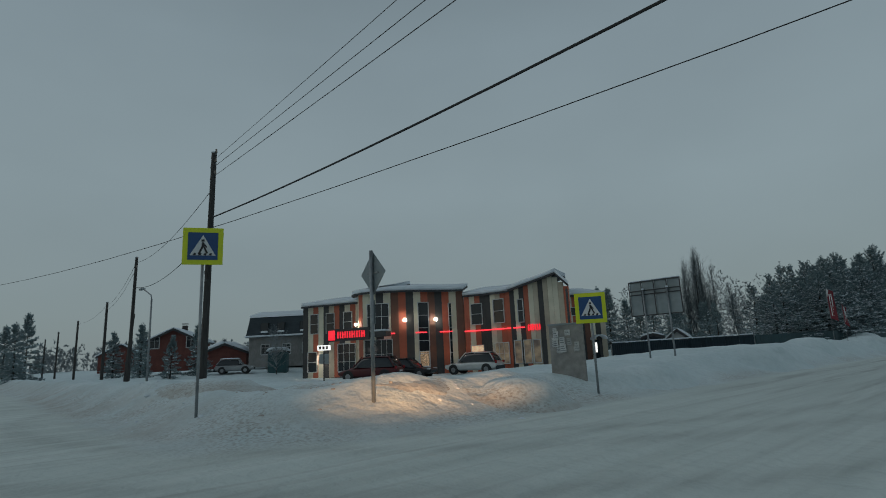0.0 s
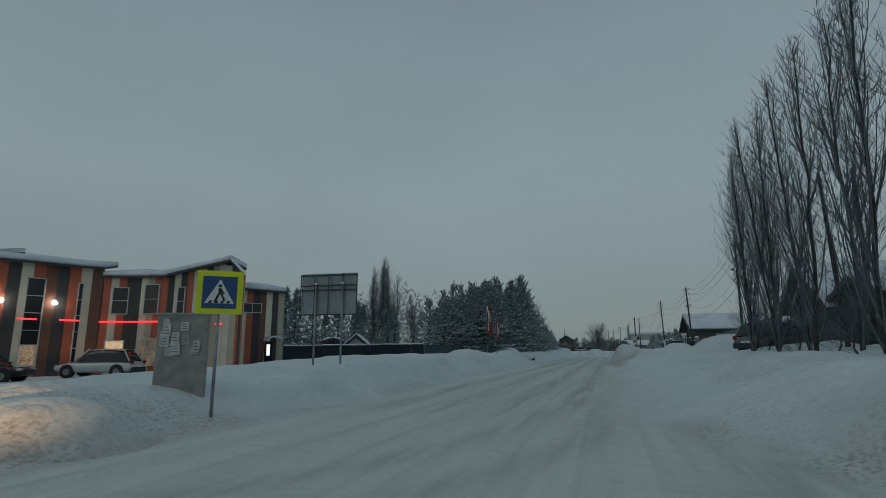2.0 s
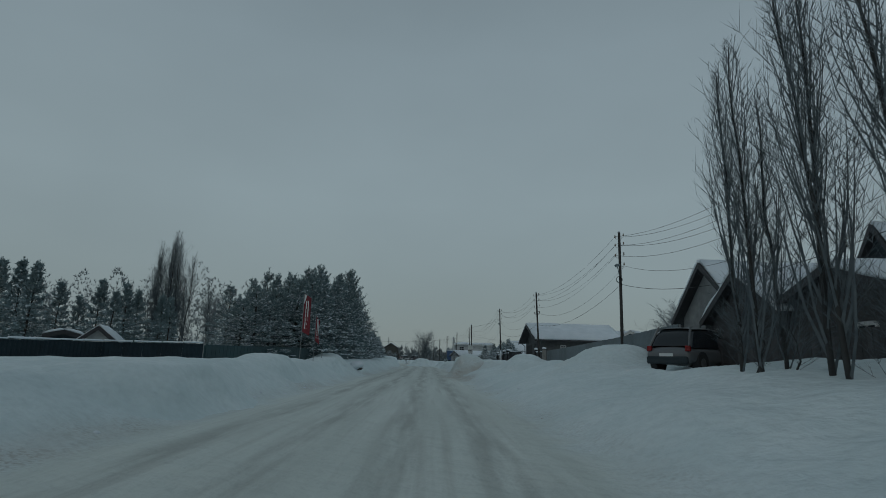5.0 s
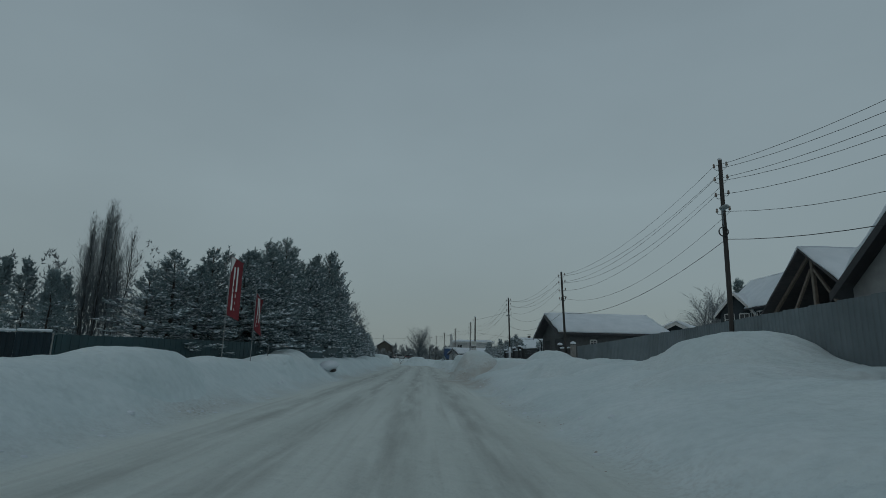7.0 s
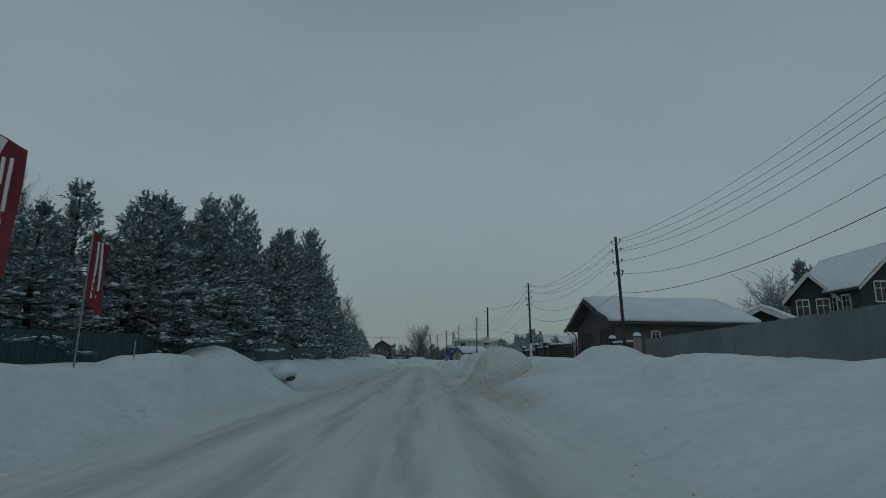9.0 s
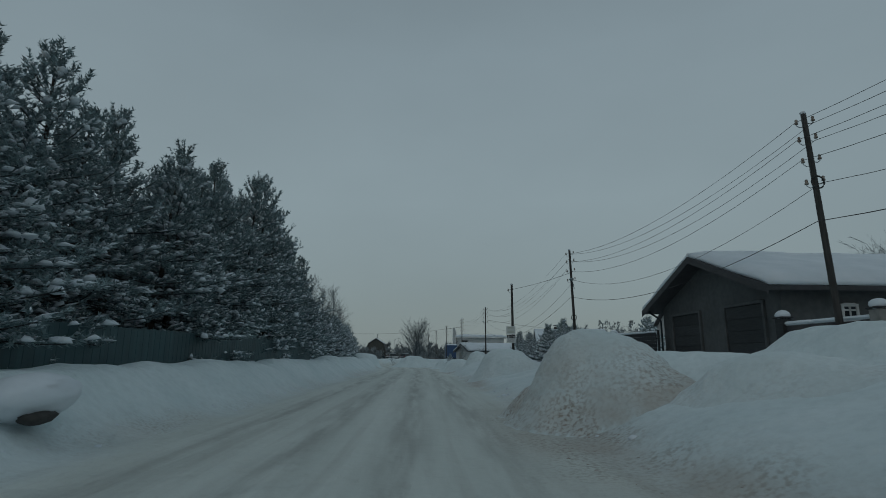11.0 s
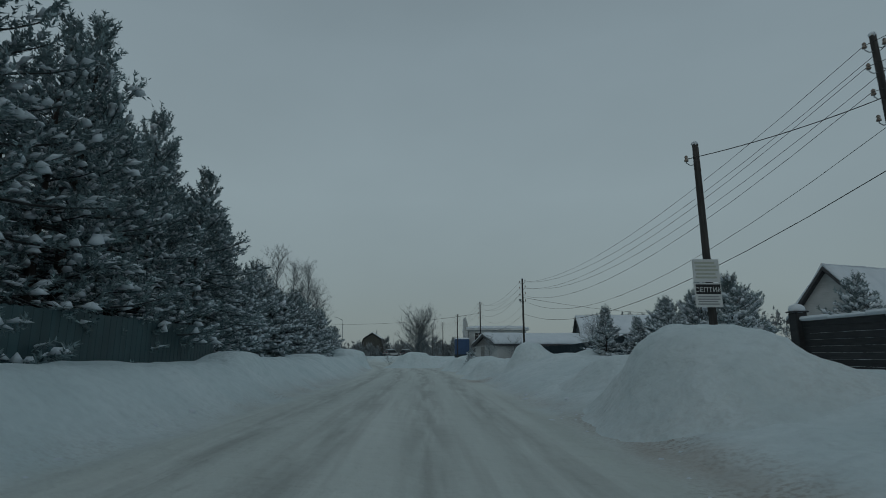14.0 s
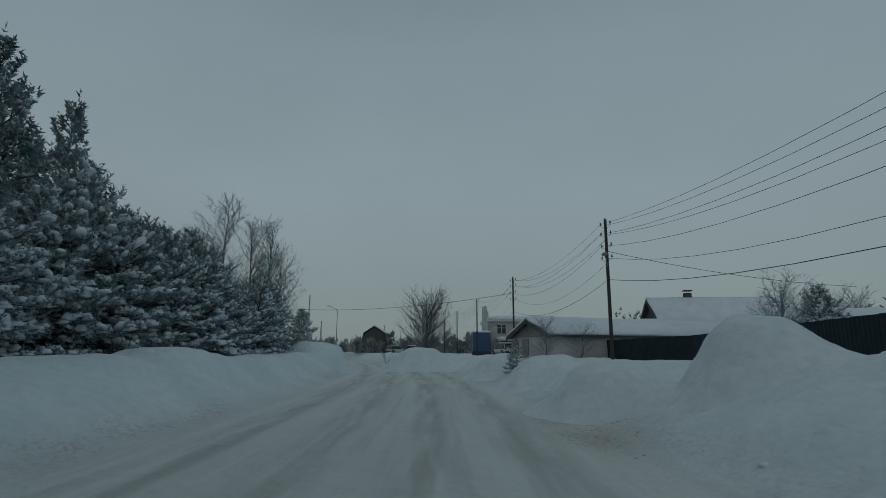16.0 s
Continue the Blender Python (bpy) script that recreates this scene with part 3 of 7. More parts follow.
# ---- striped two-storey shop with a wavy front ----
def along(poly, step):
    """Walk a polyline in equal steps: points and unit directions."""
    segs = [(Vector(a), Vector(b)) for a, b in zip(poly, poly[1:])]
    total = sum((b - a).length for a, b in segs)
    n = max(1, round(total / step))
    st = total / n
    pts = []
    for i in range(n + 1):
        s = min(i * st, total - 1e-6)
        for a, b in segs:
            L = (b - a).length
            if s <= L + 1e-6:
                pts.append(a.lerp(b, s / L))
                break
            s -= L
    return pts


def panel_box(g, a, b, z0, z1, out0, out1, bev=0.008):
    """A slab standing on the plan line a-b, from out0 to out1 in front of it."""
    d = (b - a)
    L = d.length
    m = Matrix.Translation((a.x, a.y, 0)) @ Matrix.Rotation(math.atan2(d.y, d.x), 4, "Z")
    return g.box(0, L, -out1, -out0, z0, z1, bev, m)


def facade_window(parent, a, b, z0, z1, mat, bars=1, cross=0):
    w = part("window", panel_box(Geo(), a, b, z0, z1, 0.05, 0.075, 0), mat, parent)
    f = Geo()
    d = (b - a)
    L = d.length
    m = Matrix.Translation((a.x, a.y, 0)) @ Matrix.Rotation(math.atan2(d.y, d.x), 4, "Z")
    for x0, x1, q0, q1 in ((-0.06, 0.0, z0 - 0.06, z1 + 0.06), (L, L + 0.06, z0 - 0.06, z1 + 0.06), (0, L, z0 - 0.06, z0), (0, L, z1, z1 + 0.06)):
        f.box(x0, x1, -0.13, -0.045, q0, q1, 0.006, m)
    for k in range(1, bars + 1):
        zz = z0 + (z1 - z0) * k / (bars + 1)
        f.box(0, L, -0.115, -0.05, zz - 0.02, zz + 0.02, 0.004, m)
    for k in range(1, cross + 1):
        xx = L * k / (cross + 1)
        f.box(xx - 0.02, xx + 0.02, -0.115, -0.05, z0, z1, 0.004, m)
    part("window_frame", f, M_TRIM, w)
    return w


def shop():
    ob = thing("shop_building", "two-storey shop with cream, rust-red, charcoal striped wavy front", "shop", pose(0.6, 0.35, -0.35))
    V2 = lambda x, y: Vector((x, y, 0))
    wing = [V2(-43.0, -4.2), V2(-37.6, -1.4)]
    bay = [V2(-37.4, -1.6), V2(-36.8, -2.3), V2(-35.9, -2.4), V2(-34.8, -1.9), V2(-33.6, -0.8), V2(-32.6, 0.8), V2(-31.9, 2.6), V2(-31.3, 3.8), V2(-30.6, 4.5)]
    mid = [V2(-30.6, 4.55), V2(-29.2, 5.2), V2(-27.8, 5.6), V2(-26.4, 5.8)]
    gab = [V2(-26.4, 5.75), V2(-24.75, 6.5), V2(-23.1, 7.25)]
    side = [V2(-21.95, 7.77), V2(-23.9, 9.2)]
    annex = [V2(-23.9, 9.2), V2(-22.8, 11.0), V2(-22.0, 12.6)]
    z0 = 0.0
    C, R, K, B, T = M_CREAM, M_ORANGE, M_CHAR, M_BROWN, M_TAN
    runs = [(wing, 6.75, [K, C, R, C, K, T, R, K, C, R, T], 0.55), (bay, 7.25, [C, C, R, C, C, K, C, B, R, K, C, R, B, K, R, C, B, R, T, K], 0.62),
            (mid, 6.75, [R, C, R, K, K, C, T, R, R], 0.48), (gab, 7.2, [K, C, K, R, C, T, K, T, C, R], 0.42), (side, 6.6, [C, T, R, K], 0.5), (annex, 6.2, [R, C, R, K, B, C, K, T, C], 0.5)]
    for poly, ztop, cols, st in runs:
        pts = along(poly, st)
        core = Geo()
        for i, (a, b) in enumerate(zip(pts, pts[1:])):
            zt = ztop
            if poly is gab:
                zt = 6.75 + 1.0 * (i + 1) / len(pts)
            panel_box(core, a, b, z0 - 0.3, zt - 0.05, -0.25, 0.0, 0)
            g = panel_box(Geo(), a.lerp(b, 0.012), b.lerp(a, 0.012), z0 + 0.35, zt, 0.003, 0.045, 0.006)
            part("panel", g, cols[i % len(cols)], ob)
        part("wall", core, M_GARAGE, ob)
        plinth = Geo()
        for a, b in zip(pts, pts[1:]):
            panel_box(plinth, a, b, z0 - 0.4, z0 + 0.345, 0.003, 0.09, 0)
        part("plinth", plinth, M_CHAR, ob, "dark plinth")
    # last panels under the falling slope of the raised corner
    ea, eb = V2(-23.1, 7.25), V2(-21.95, 7.77)
    for i, (zt, mt) in enumerate(((7.55, C), (7.12, T), (6.75, R))):
        pa, pb = ea.lerp(eb, i / 3), ea.lerp(eb, (i + 1) / 3)
        part("panel", panel_box(Geo(), pa.lerp(pb, 0.012), pb.lerp(pa, 0.012), z0 + 0.35, zt, -0.2, 0.045, 0.006), mt, ob)
    # back of the building, to close it
    back = Geo()
    back.prism([(-42.9, -3.9), (-37.5, -1.0), (-30.6, 4.9), (-26.4, 6.15), (-24.2, 9.2), (-22.4, 12.6), (-30, 24), (-50, 8)], "z", z0 - 0.4, 6.2)
    part("rear_wall", back, M_TAN, ob)
    rs = Geo().prism([(-42.6, -3.6), (-37.4, -0.7), (-30.6, 5.2), (-26.5, 6.5), (-23.9, 9.7), (-22.7, 12.6), (-30, 23.7), (-49.6, 8)], "z", 6.204, 6.55)
    part("roof_snow", rs, M_SNOW, ob, "thick snow on the flat roof")
    # roofs and snow
    def roof_of(poly, z, depth, over, nm, rise=0.0, thick=0.16, back=1.15):
        pts = along(poly, 0.7)
        g, s = Geo(), Geo()
        n = len(pts)
        for g_, za, zb, oo in ((g, -thick, 0.0, over), (s, 0.006, 0.30, over - 0.06)):
            front, rear = [], []
            for i, p in enumerate(pts):
                a, b = pts[max(0, i - 1)], pts[min(n - 1, i + 1)]
                d = (b - a).normalized()
                nn = Vector((d.y, -d.x, 0))
                zz = z + rise * i / (n - 1)
                front.append((p + nn * oo, zz))
                rear.append((p - nn * depth * 0.55 + Vector((-0.45, 0.6, 0)) * depth * 0.5, zz + back))
            base = len(g_.v)
            for q in (front, rear):
                for p, zz in q:
                    wob = 0.07 * nz(p.x, p.y, 3, 0.8) if zb > 0.1 else 0
                    g_.v += [(p.x, p.y, zz + za), (p.x, p.y, zz + zb + wob)]
            for i in range(n - 1):
                a, b, c, d2 = base + 2 * i, base + 2 * i + 2, base + 2 * n + 2 * i, base + 2 * n + 2 * i + 2
                g_.f += [(a, b, b + 1, a + 1), (a + 1, b + 1, d2 + 1, c + 1), (c, c + 1, d2 + 1, d2), (a, c, d2, b)]
            for i in (0, n - 1):
                a, c = base + 2 * i, base + 2 * n + 2 * i
                g_.f.append((a, a + 1, c + 1, c))
        r = part("roof", g, M_DARKTRIM, ob, "dark roof edge")
        part("roof_snow", s, M_SNOW, r, "thick snow on the roof", True)
    roof_of(wing, 6.80, 7, 0.35, "wing")
    roof_of(bay, 7.32, 7, 0.55, "bay")
    roof_of(mid, 6.80, 7, 0.35, "mid")
    roof_of(gab + [V2(-22.75, 7.4)], 6.85, 7, 0.5, "gable", 1.05, back=0.45)
    # short slope falling away behind the raised corner
    ga, gd, gb = Vector((-22.75, 7.4, 7.86)) + Vector((0.2, -0.45, 0)), Vector((0.9, 0.43, -1.05)), Vector((-0.45, 0.6, 0.1)) * 5
    gs, gsn = Geo(), Geo()
    for g_, za, zb in ((gs, -0.16, 0.0), (gsn, 0.006, 0.26)):
        for q in (ga, ga + gd, ga + gd + gb, ga + gb):
            g_.v += [(q.x, q.y, q.z + za), (q.x, q.y, q.z + zb)]
        g_.f += [(0, 2, 3, 1), (2, 4, 5, 3), (4, 6, 7, 5), (6, 0, 1, 7), (1, 3, 5, 7), (0, 6, 4, 2)]
    gr = part("roof", gs, M_DARKTRIM, ob, "dark roof edge")
    part("roof_snow", gsn, M_SNOW, gr)
    roof_of(annex, 6.25, 6, 0.35, "annex", back=0.9)
    # upper and lower windows
    def win(poly, f0, f1, q0, q1, mat, bars=1, cross=0):
        a, b = poly[0], poly[1]
        facade_window(ob, a.lerp(b, f0), a.lerp(b, f1), q0, q1, mat, bars, cross)
    for f in (0.14, 0.42, 0.72):
        win(wing, f, f + 0.13, 4.3, 6.0, M_GLASS, 1)
    win(wing, 0.62, 0.9, 0.9, 3.2, M_GLASS, 2, 2)
    win(wing, 0.10, 0.25, 0.9, 2.6, M_GLASS, 1)
    win([bay[3], bay[4]], -0.35, 0.75, 4.2, 6.3, M_GLASS, 1, 2)
    win([bay[3], bay[4]], -0.5, 0.9, 1.0, 3.3, M_GLASS, 1, 4)
    win([bay[5], bay[6]], 0.10, 0.55, 1.0, 6.3, M_GLASS, 4)
    win([bay[5], bay[6]], 0.12, 0.53, 1.05, 2.2, M_LITWIN, 0)
    win([bay[6], bay[7]], 0.75, 1.2, 1.0, 6.2, M_GLASS, 4)
    win([mid[0], mid[1]], 0.45, 1.05, 4.3, 6.0, M_GLASS, 1)
    win([mid[2], mid[3]], -0.15, 0.55, 4.3, 6.2, M_GLASS, 1)
    win([mid[0], mid[1]], 0.35, 1.05, 0.95, 2.5, M_LITWIN, 1)
    win([mid[2], mid[3]], -0.25, 0.75, 0.95, 2.6, M_DIMWIN, 1, 2)
    win([gab[0], gab[1]], 0.38, 0.60, 4.2, 6.0, M_GLASS, 1)
    for f in (0.12, 0.55, 0.98):
        win([gab[0], gab[1]], f, f + 0.30, 0.95, 2.7, M_DIMWIN, 0)
    win([annex[0], annex[1]], 0.35, 0.95, 4.6, 5.2, M_GLASS, 0, 1)
    # entrance block with red letters turned into plain shapes
    canopy = part("entrance_canopy", panel_box(Geo(), V2(-36.6, -3.4), V2(-32.9, -1.6), 3.55, 3.95, 0, 0.9, 0.03), M_CHAR, ob, "dark flat entrance canopy")
    part("canopy_snow", panel_box(Geo(), V2(-36.6, -3.4), V2(-32.9, -1.6), 3.954, 4.1, 0.02, 0.85, 0.06), M_SNOW, canopy)
    board = part("sign_board", panel_box(Geo(), V2(-37.6, -4.5), V2(-33.9, -2.75), 3.35, 4.35, 0.36, 0.50, 0.02), M_CHAR, ob, "dark sign board with lit red shapes")
    a, b = V2(-37.5, -4.45), V2(-34.0, -2.8)
    part("lit_emblem", panel_box(Geo(), a.lerp(b, 0.02), a.lerp(b, 0.19), 3.45, 4.25, 0.506, 0.56, 0.03), M_SIGNRED, board)
    for k in range(6):
        f = 0.25 + 0.118 * k
        g = Geo()
        panel_box(g, a.lerp(b, f), a.lerp(b, f + 0.03), 3.58, 4.12, 0.506, 0.55, 0.006)
        panel_box(g, a.lerp(b, f + 0.062), a.lerp(b, f + 0.09), 3.58, 4.12, 0.506, 0.55, 0.006)
        if k % 2:
            panel_box(g, a.lerp(b, f + 0.031), a.lerp(b, f + 0.061), 3.82, 3.92, 0.506, 0.55, 0.006)
        part("lit_bar", g, M_SIGNRED, board)
    # red neon strips round the front
    def neon(p, q, z, h=0.10):
        part("neon_strip", panel_box(Geo(), p, q, z, z + h, 0.10, 0.17, 0.02), M_NEON, ob, "lit red neon strip")
    neon(bay[4].lerp(bay[5], -0.55), bay[4].lerp(bay[5], 0.05), 3.75)
    neon(bay[5].lerp(bay[6], -0.05), bay[5].lerp(bay[6], 0.45), 3.75)
    neon(bay[6].lerp(bay[7], 0.1), bay[6].lerp(bay[7], 0.9), 3.75)
    neon(mid[0], mid[1], 3.7), neon(mid[1], mid[2], 3.7), neon(mid[2], mid[3], 3.7)
    neon(gab[0].lerp(gab[1], 0.1), gab[0].lerp(gab[1], 0.65), 3.7)
    neon(gab[1].lerp(gab[2], 0.75), gab[1].lerp(gab[2], 1.0), 3.55)
    for k in range(6):
        f = 0.78 + 0.10 * k
        p = gab[0].lerp(gab[1], f) if f < 1 else gab[1].lerp(gab[2], f - 1)
        q = gab[0].lerp(gab[1], f + 0.06) if f < 1 else gab[1].lerp(gab[2], f - 0.94)
        part("lit_bar", panel_box(Geo(), p, q, 3.45 + 0.04 * (k % 2), 3.95, 0.10, 0.16, 0.015), M_SIGNRED, ob)
    # wall lamps
    for p, z in ((bay[4].lerp(bay[5], 0.55), 4.85), (bay[5].lerp(bay[6], 0.95), 4.85), (bay[1], 4.75), (wing[0].lerp(wing[1], 0.35), 1.9)):
        n_out = Vector((0.62, -0.78, 0)) * 0.35
        arm = part("lamp_bracket", Geo().tube([(p.x, p.y, z - 0.1), (p.x + n_out.x, p.y + n_out.y, z)], 0.02, 5), M_STEEL, ob)
        part("lamp_bulb", Geo().blob((p.x + n_out.x * 1.2, p.y + n_out.y * 1.2, z), (0.15, 0.15, 0.14), 3, 0.02, 6, 10), M_LAMP, arm, "bright lit lamp", True)
    # side door with an arched hood
    dp = annex[1].lerp(annex[2], 0.2)
    part("side_door", panel_box(Geo(), dp, dp.lerp(annex[2], 0.45), 0.5, 2.5, 0.05, 0.10, 0.01), M_GLASS, ob)
    part("door_lamp", panel_box(Geo(), dp.lerp(annex[2], 0.1), dp.lerp(annex[2], 0.28), 1.5, 2.3, 0.11, 0.14, 0.01), M_LITWHITE, ob, "small lit door window")
    hm = Matrix.Translation((dp.x, dp.y, 0)) @ Matrix.Rotation(math.atan2(2.0, 1.0), 4, "Z")
    arc = [(0.45 + 0.62 * math.cos(t), 2.55 + 0.38 * math.sin(t)) for t in np.linspace(0, math.pi, 9)]
    inner = [(0.45 + 0.54 * math.cos(t), 2.55 + 0.28 * math.sin(t)) for t in np.linspace(math.pi, 0, 9)]
    g = Geo().prism(arc + inner, "y", -0.8, -0.05)
    g.v = [tuple(hm @ Vector(v)) for v in g.v]
    part("door_hood", g, M_SNOW, ob, "snow-covered arched door hood")
    return ob


shop()
# ---- utility poles and lines ----
def utility_pole(x, y, top, lean=(0.0, 0.0), arms=(), wood=True, light=False, radius=0.13, sides=(1, -1), label="weathered dark wooden utility pole standing in snow"):
    """A wooden pole with hook insulators at the heights in arms (metres below the top)."""
    base = gz(x, y) - 0.4
    ob = thing("utility_pole", label, "utility pole", pose(x, y, base), "poles of the overhead line")
    h = top - base
    n = 7
    pts = [(lean[0] * i / n, lean[1] * i / n, h * i / n) for i in range(n + 1)]
    part("pole", Geo().tube(pts, [radius * (1.12 - 0.32 * i / n) for i in range(n + 1)], 10), M_WOODPOLE if wood else M_CONCRETE, ob, smooth=True)
    cap = Geo().blob((lean[0], lean[1], h + 0.02), (radius * 0.95, radius * 0.95, 0.07), 5)
    part("snow_cap", cap, M_SNOW, ob, smooth=True)
    for i, dz in enumerate(arms):
        for s in sides:
            zz = h - dz - (0.12 if s < 0 else 0)
            cx, cy = lean[0] * zz / h, lean[1] * zz / h
            hook = part("hook", Geo().tube([(cx, cy, zz), (cx + s * 0.16, cy, zz - 0.03), (cx + s * 0.24, cy, zz + 0.02), (cx + s * 0.24, cy, zz + 0.10)], 0.012, 5), M_STEEL, ob)
            ins = Geo()
            ins.tube([(cx + s * 0.24, cy, zz + 0.06), (cx + s * 0.24, cy, zz + 0.09), (cx + s * 0.24, cy, zz + 0.13), (cx + s * 0.24, cy, zz + 0.17), (cx + s * 0.24, cy, zz + 0.20)], [0.045, 0.05, 0.03, 0.042, 0.02], 8)
            part("insulator", ins, M_PORCELAIN, hook, smooth=True)
    if light:
        zz = h * 0.72
        arm = part("lamp_arm", Geo().tube([(0, -0.05, zz - 0.35), (-0.15, -0.3, zz), (-0.35, -0.7, zz + 0.12)], 0.022, 6), M_STEEL, ob)
        part("lamp_head", Geo().box(-0.50, -0.28, -1.05, -0.68, zz + 0.06, zz + 0.20, 0.05), M_ALU, arm)
    return ob


def wire(a, b, sag, r=0.012, label="thin black overhead wire between poles"):
    a, b = Vector(a), Vector(b)
    pts = []
    for i in range(15):
        u = i / 14
        p = a.lerp(b, u)
        p.z -= sag * 4 * u * (1 - u)
        pts.append(p - a)
    return solo("overhead_wire", Geo().tube(pts, r, 4, False), M_WIRE, label, "wire", Matrix.Translation(a), "overhead wires", smooth=True)


LINE = [  # the row along the houses: x, y, top, lean of the top
    (10.7, -0.8, 7.8, (0.1, 0)), (10.75, 18.3, 8.85, (0.1, 0.0)), (10.45, 39.2, 7.95, (-0.25, 0)), (9.6, 59.65, 8.27, (-0.2, 0)),
    (8.2, 95.5, 7.9, (0, 0)), (6.8, 117.3, 8.0, (0, 0)), (5.2, 137.5, 8.0, (0, 0)), (3.6, 158.0, 8.0, (0, 0)), (2.0, 180.0, 8.0, (0, 0)),
]
HEIGHTS = (0.25, 0.75, 1.35, 1.95)
for k, (lx, ly, lt, ll) in enumerate(LINE):
    utility_pole(lx, ly, lt, ll, HEIGHTS, light=k in (1, 3, 4), radius=0.085)
for k in range(len(LINE) - 1):
    (x0, y0, t0, l0), (x1, y1, t1, l1) = LINE[k], LINE[k + 1]
    span = math.hypot(x1 - x0, y1 - y0)
    for i, dz in enumerate(HEIGHTS):
        for s in ((-1, 1) if i < 2 else (-1,) if i == 2 else (1,)):
            wire((x0 + l0[0] + s * 0.24, y0, t0 - dz), (x1 + l1[0] + s * 0.24, y1, t1 - dz), 0.040 * span * (1 + 0.12 * i) + 0.03 * s, 0.0075)
    wire((x0 + l0[0], y0, t0 - 3.0), (x1 + l1[0], y1, t1 - 3.0), 0.044 * span, 0.011, "thick sagging telephone cable between poles")

# bracing post and stay posts beside the first poles
utility_pole(8.85, -3.75, 6.8, (-0.15, 0.0), (), radius=0.065, label="short leaning dark wooden post without wires")
# cable loops hung on three poles
for cx, cy, cz in ((10.44, 39.3, 6.0), (9.62, 59.7, 3.95), (10.85, 18.36, 6.1)):
    ring = [(0.0 + 0.17 * math.cos(a) - 0.14, -0.16, 0.17 * math.sin(a)) for a in np.linspace(0, 6.28, 17)]
    solo("cable_coil", Geo().tube(ring, 0.022, 6), M_WIRE, "coil of black cable hung on a pole", "cable coil", pose(cx, cy, cz), "cable coils", smooth=True)

# single pole with notice boards
utility_pole(5.82, 60.8, 6.15, (-0.02, 0), (0.35,), radius=0.085, sides=(-1,))

# poles of the cross street
utility_pole(-18.1, -20.4, 9.9, (0.3, 0), (0.1, 0.5, 1.0), wood=True, radius=0.13, label="dark concrete corner pole carrying many wires and a cable loop")
utility_pole(-42.5, -17.9, 9.9, (0.3, 0), (0.2, 0.8), radius=0.13)
utility_pole(-66, -15.6, 9.0, (0, 0), (0.2, 0.8), radius=0.15)
utility_pole(-90, -15.0, 8.8, (0, 0), (0.2, 0.8), radius=0.15)
utility_pole(-115, -14.5, 8.8, (0, 0), (0.2,), radius=0.15)
utility_pole(-140, -14.0, 8.8, (0, 0), (0.2,), radius=0.15)
brace = Geo().tube([(0, 0, -0.4), (0.95, 0.1, 4.6)], [0.12, 0.10], 8)
solo("pole_brace", brace, M_WOODPOLE, "slanting wooden brace against a utility pole", "pole brace", pose(-43.4, -17.9, 1.0))
CP = (-17.85, -20.4)
wire((CP[0], CP[1], 7.2), (13.3, -20.5, 6.0), 0.37, 0.030, "thick black cable across the road junction")
wire((CP[0], CP[1], 8.9), (17.4, -21.8, 6.8), 0.05, 0.014)
wire((CP[0], CP[1], 9.3), (17.4, -22.0, 7.2), 0.05, 0.012)
wire((CP[0] - 0.2, CP[1], 9.6), (7.3, -22.3, 7.6), 0.03, 0.010)
wire((-35.8, -27.9, 6.05), (16.4, -17.15, 6.1), 1.1, 0.009)
wire((CP[0], CP[1], 8.4), (-42.2, -17.9, 9.5), 0.6, 0.013)
wire((CP[0], CP[1], 6.6), (-42.2, -17.9, 7.6), 0.7, 0.018)
wire((-42.2, -17.9, 9.5), (-66, -15.6, 8.7), 0.6, 0.013)
wire((-42.2, -17.9, 9.0), (-66, -15.6, 8.2), 0.6, 0.013)
wire((-66, -15.6, 8.7), (-90, -15.0, 8.5), 0.6, 0.013)
loop = [(0.0, 0, 0.0), (0.25, 0, -0.45), (0.52, 0, -1.0), (0.45, 0, -1.5), (0.15, 0, -1.55), (-0.05, 0, -1.15)]
solo("cable_loop", Geo().tube(loop, 0.02, 5), M_WIRE, "slack black cable loop hanging from a pole", "cable", pose(-17.85, -20.55, 6.2), smooth=True)
# wires from the row to the houses and over the road
wire((8.2, 95.5, 6.3), (24.0, 100.0, 5.2), 0.3, 0.012)
wire((6.8, 117.3, 6.6), (-19.6, 132.0, 6.4), 0.8, 0.016)
wire((5.58, 60.8, 5.8), (9.4, 59.6, 6.8), 0.1, 0.010)

# snow plastered by the wind on one pole
crust_ = Geo().tube([(0, 0, -0.3), (0, 0, 0.4), (-0.02, 0, 1.2), (-0.04, 0, 1.75)], [0.17, 0.16, 0.14, 0.09], 9)
solo("plastered_snow", crust_, M_SNOW, "wind-packed snow clinging to the foot of a pole", "snow", pose(9.57, 59.6, gz(9.57, 59.6) + 0.1), smooth=True)
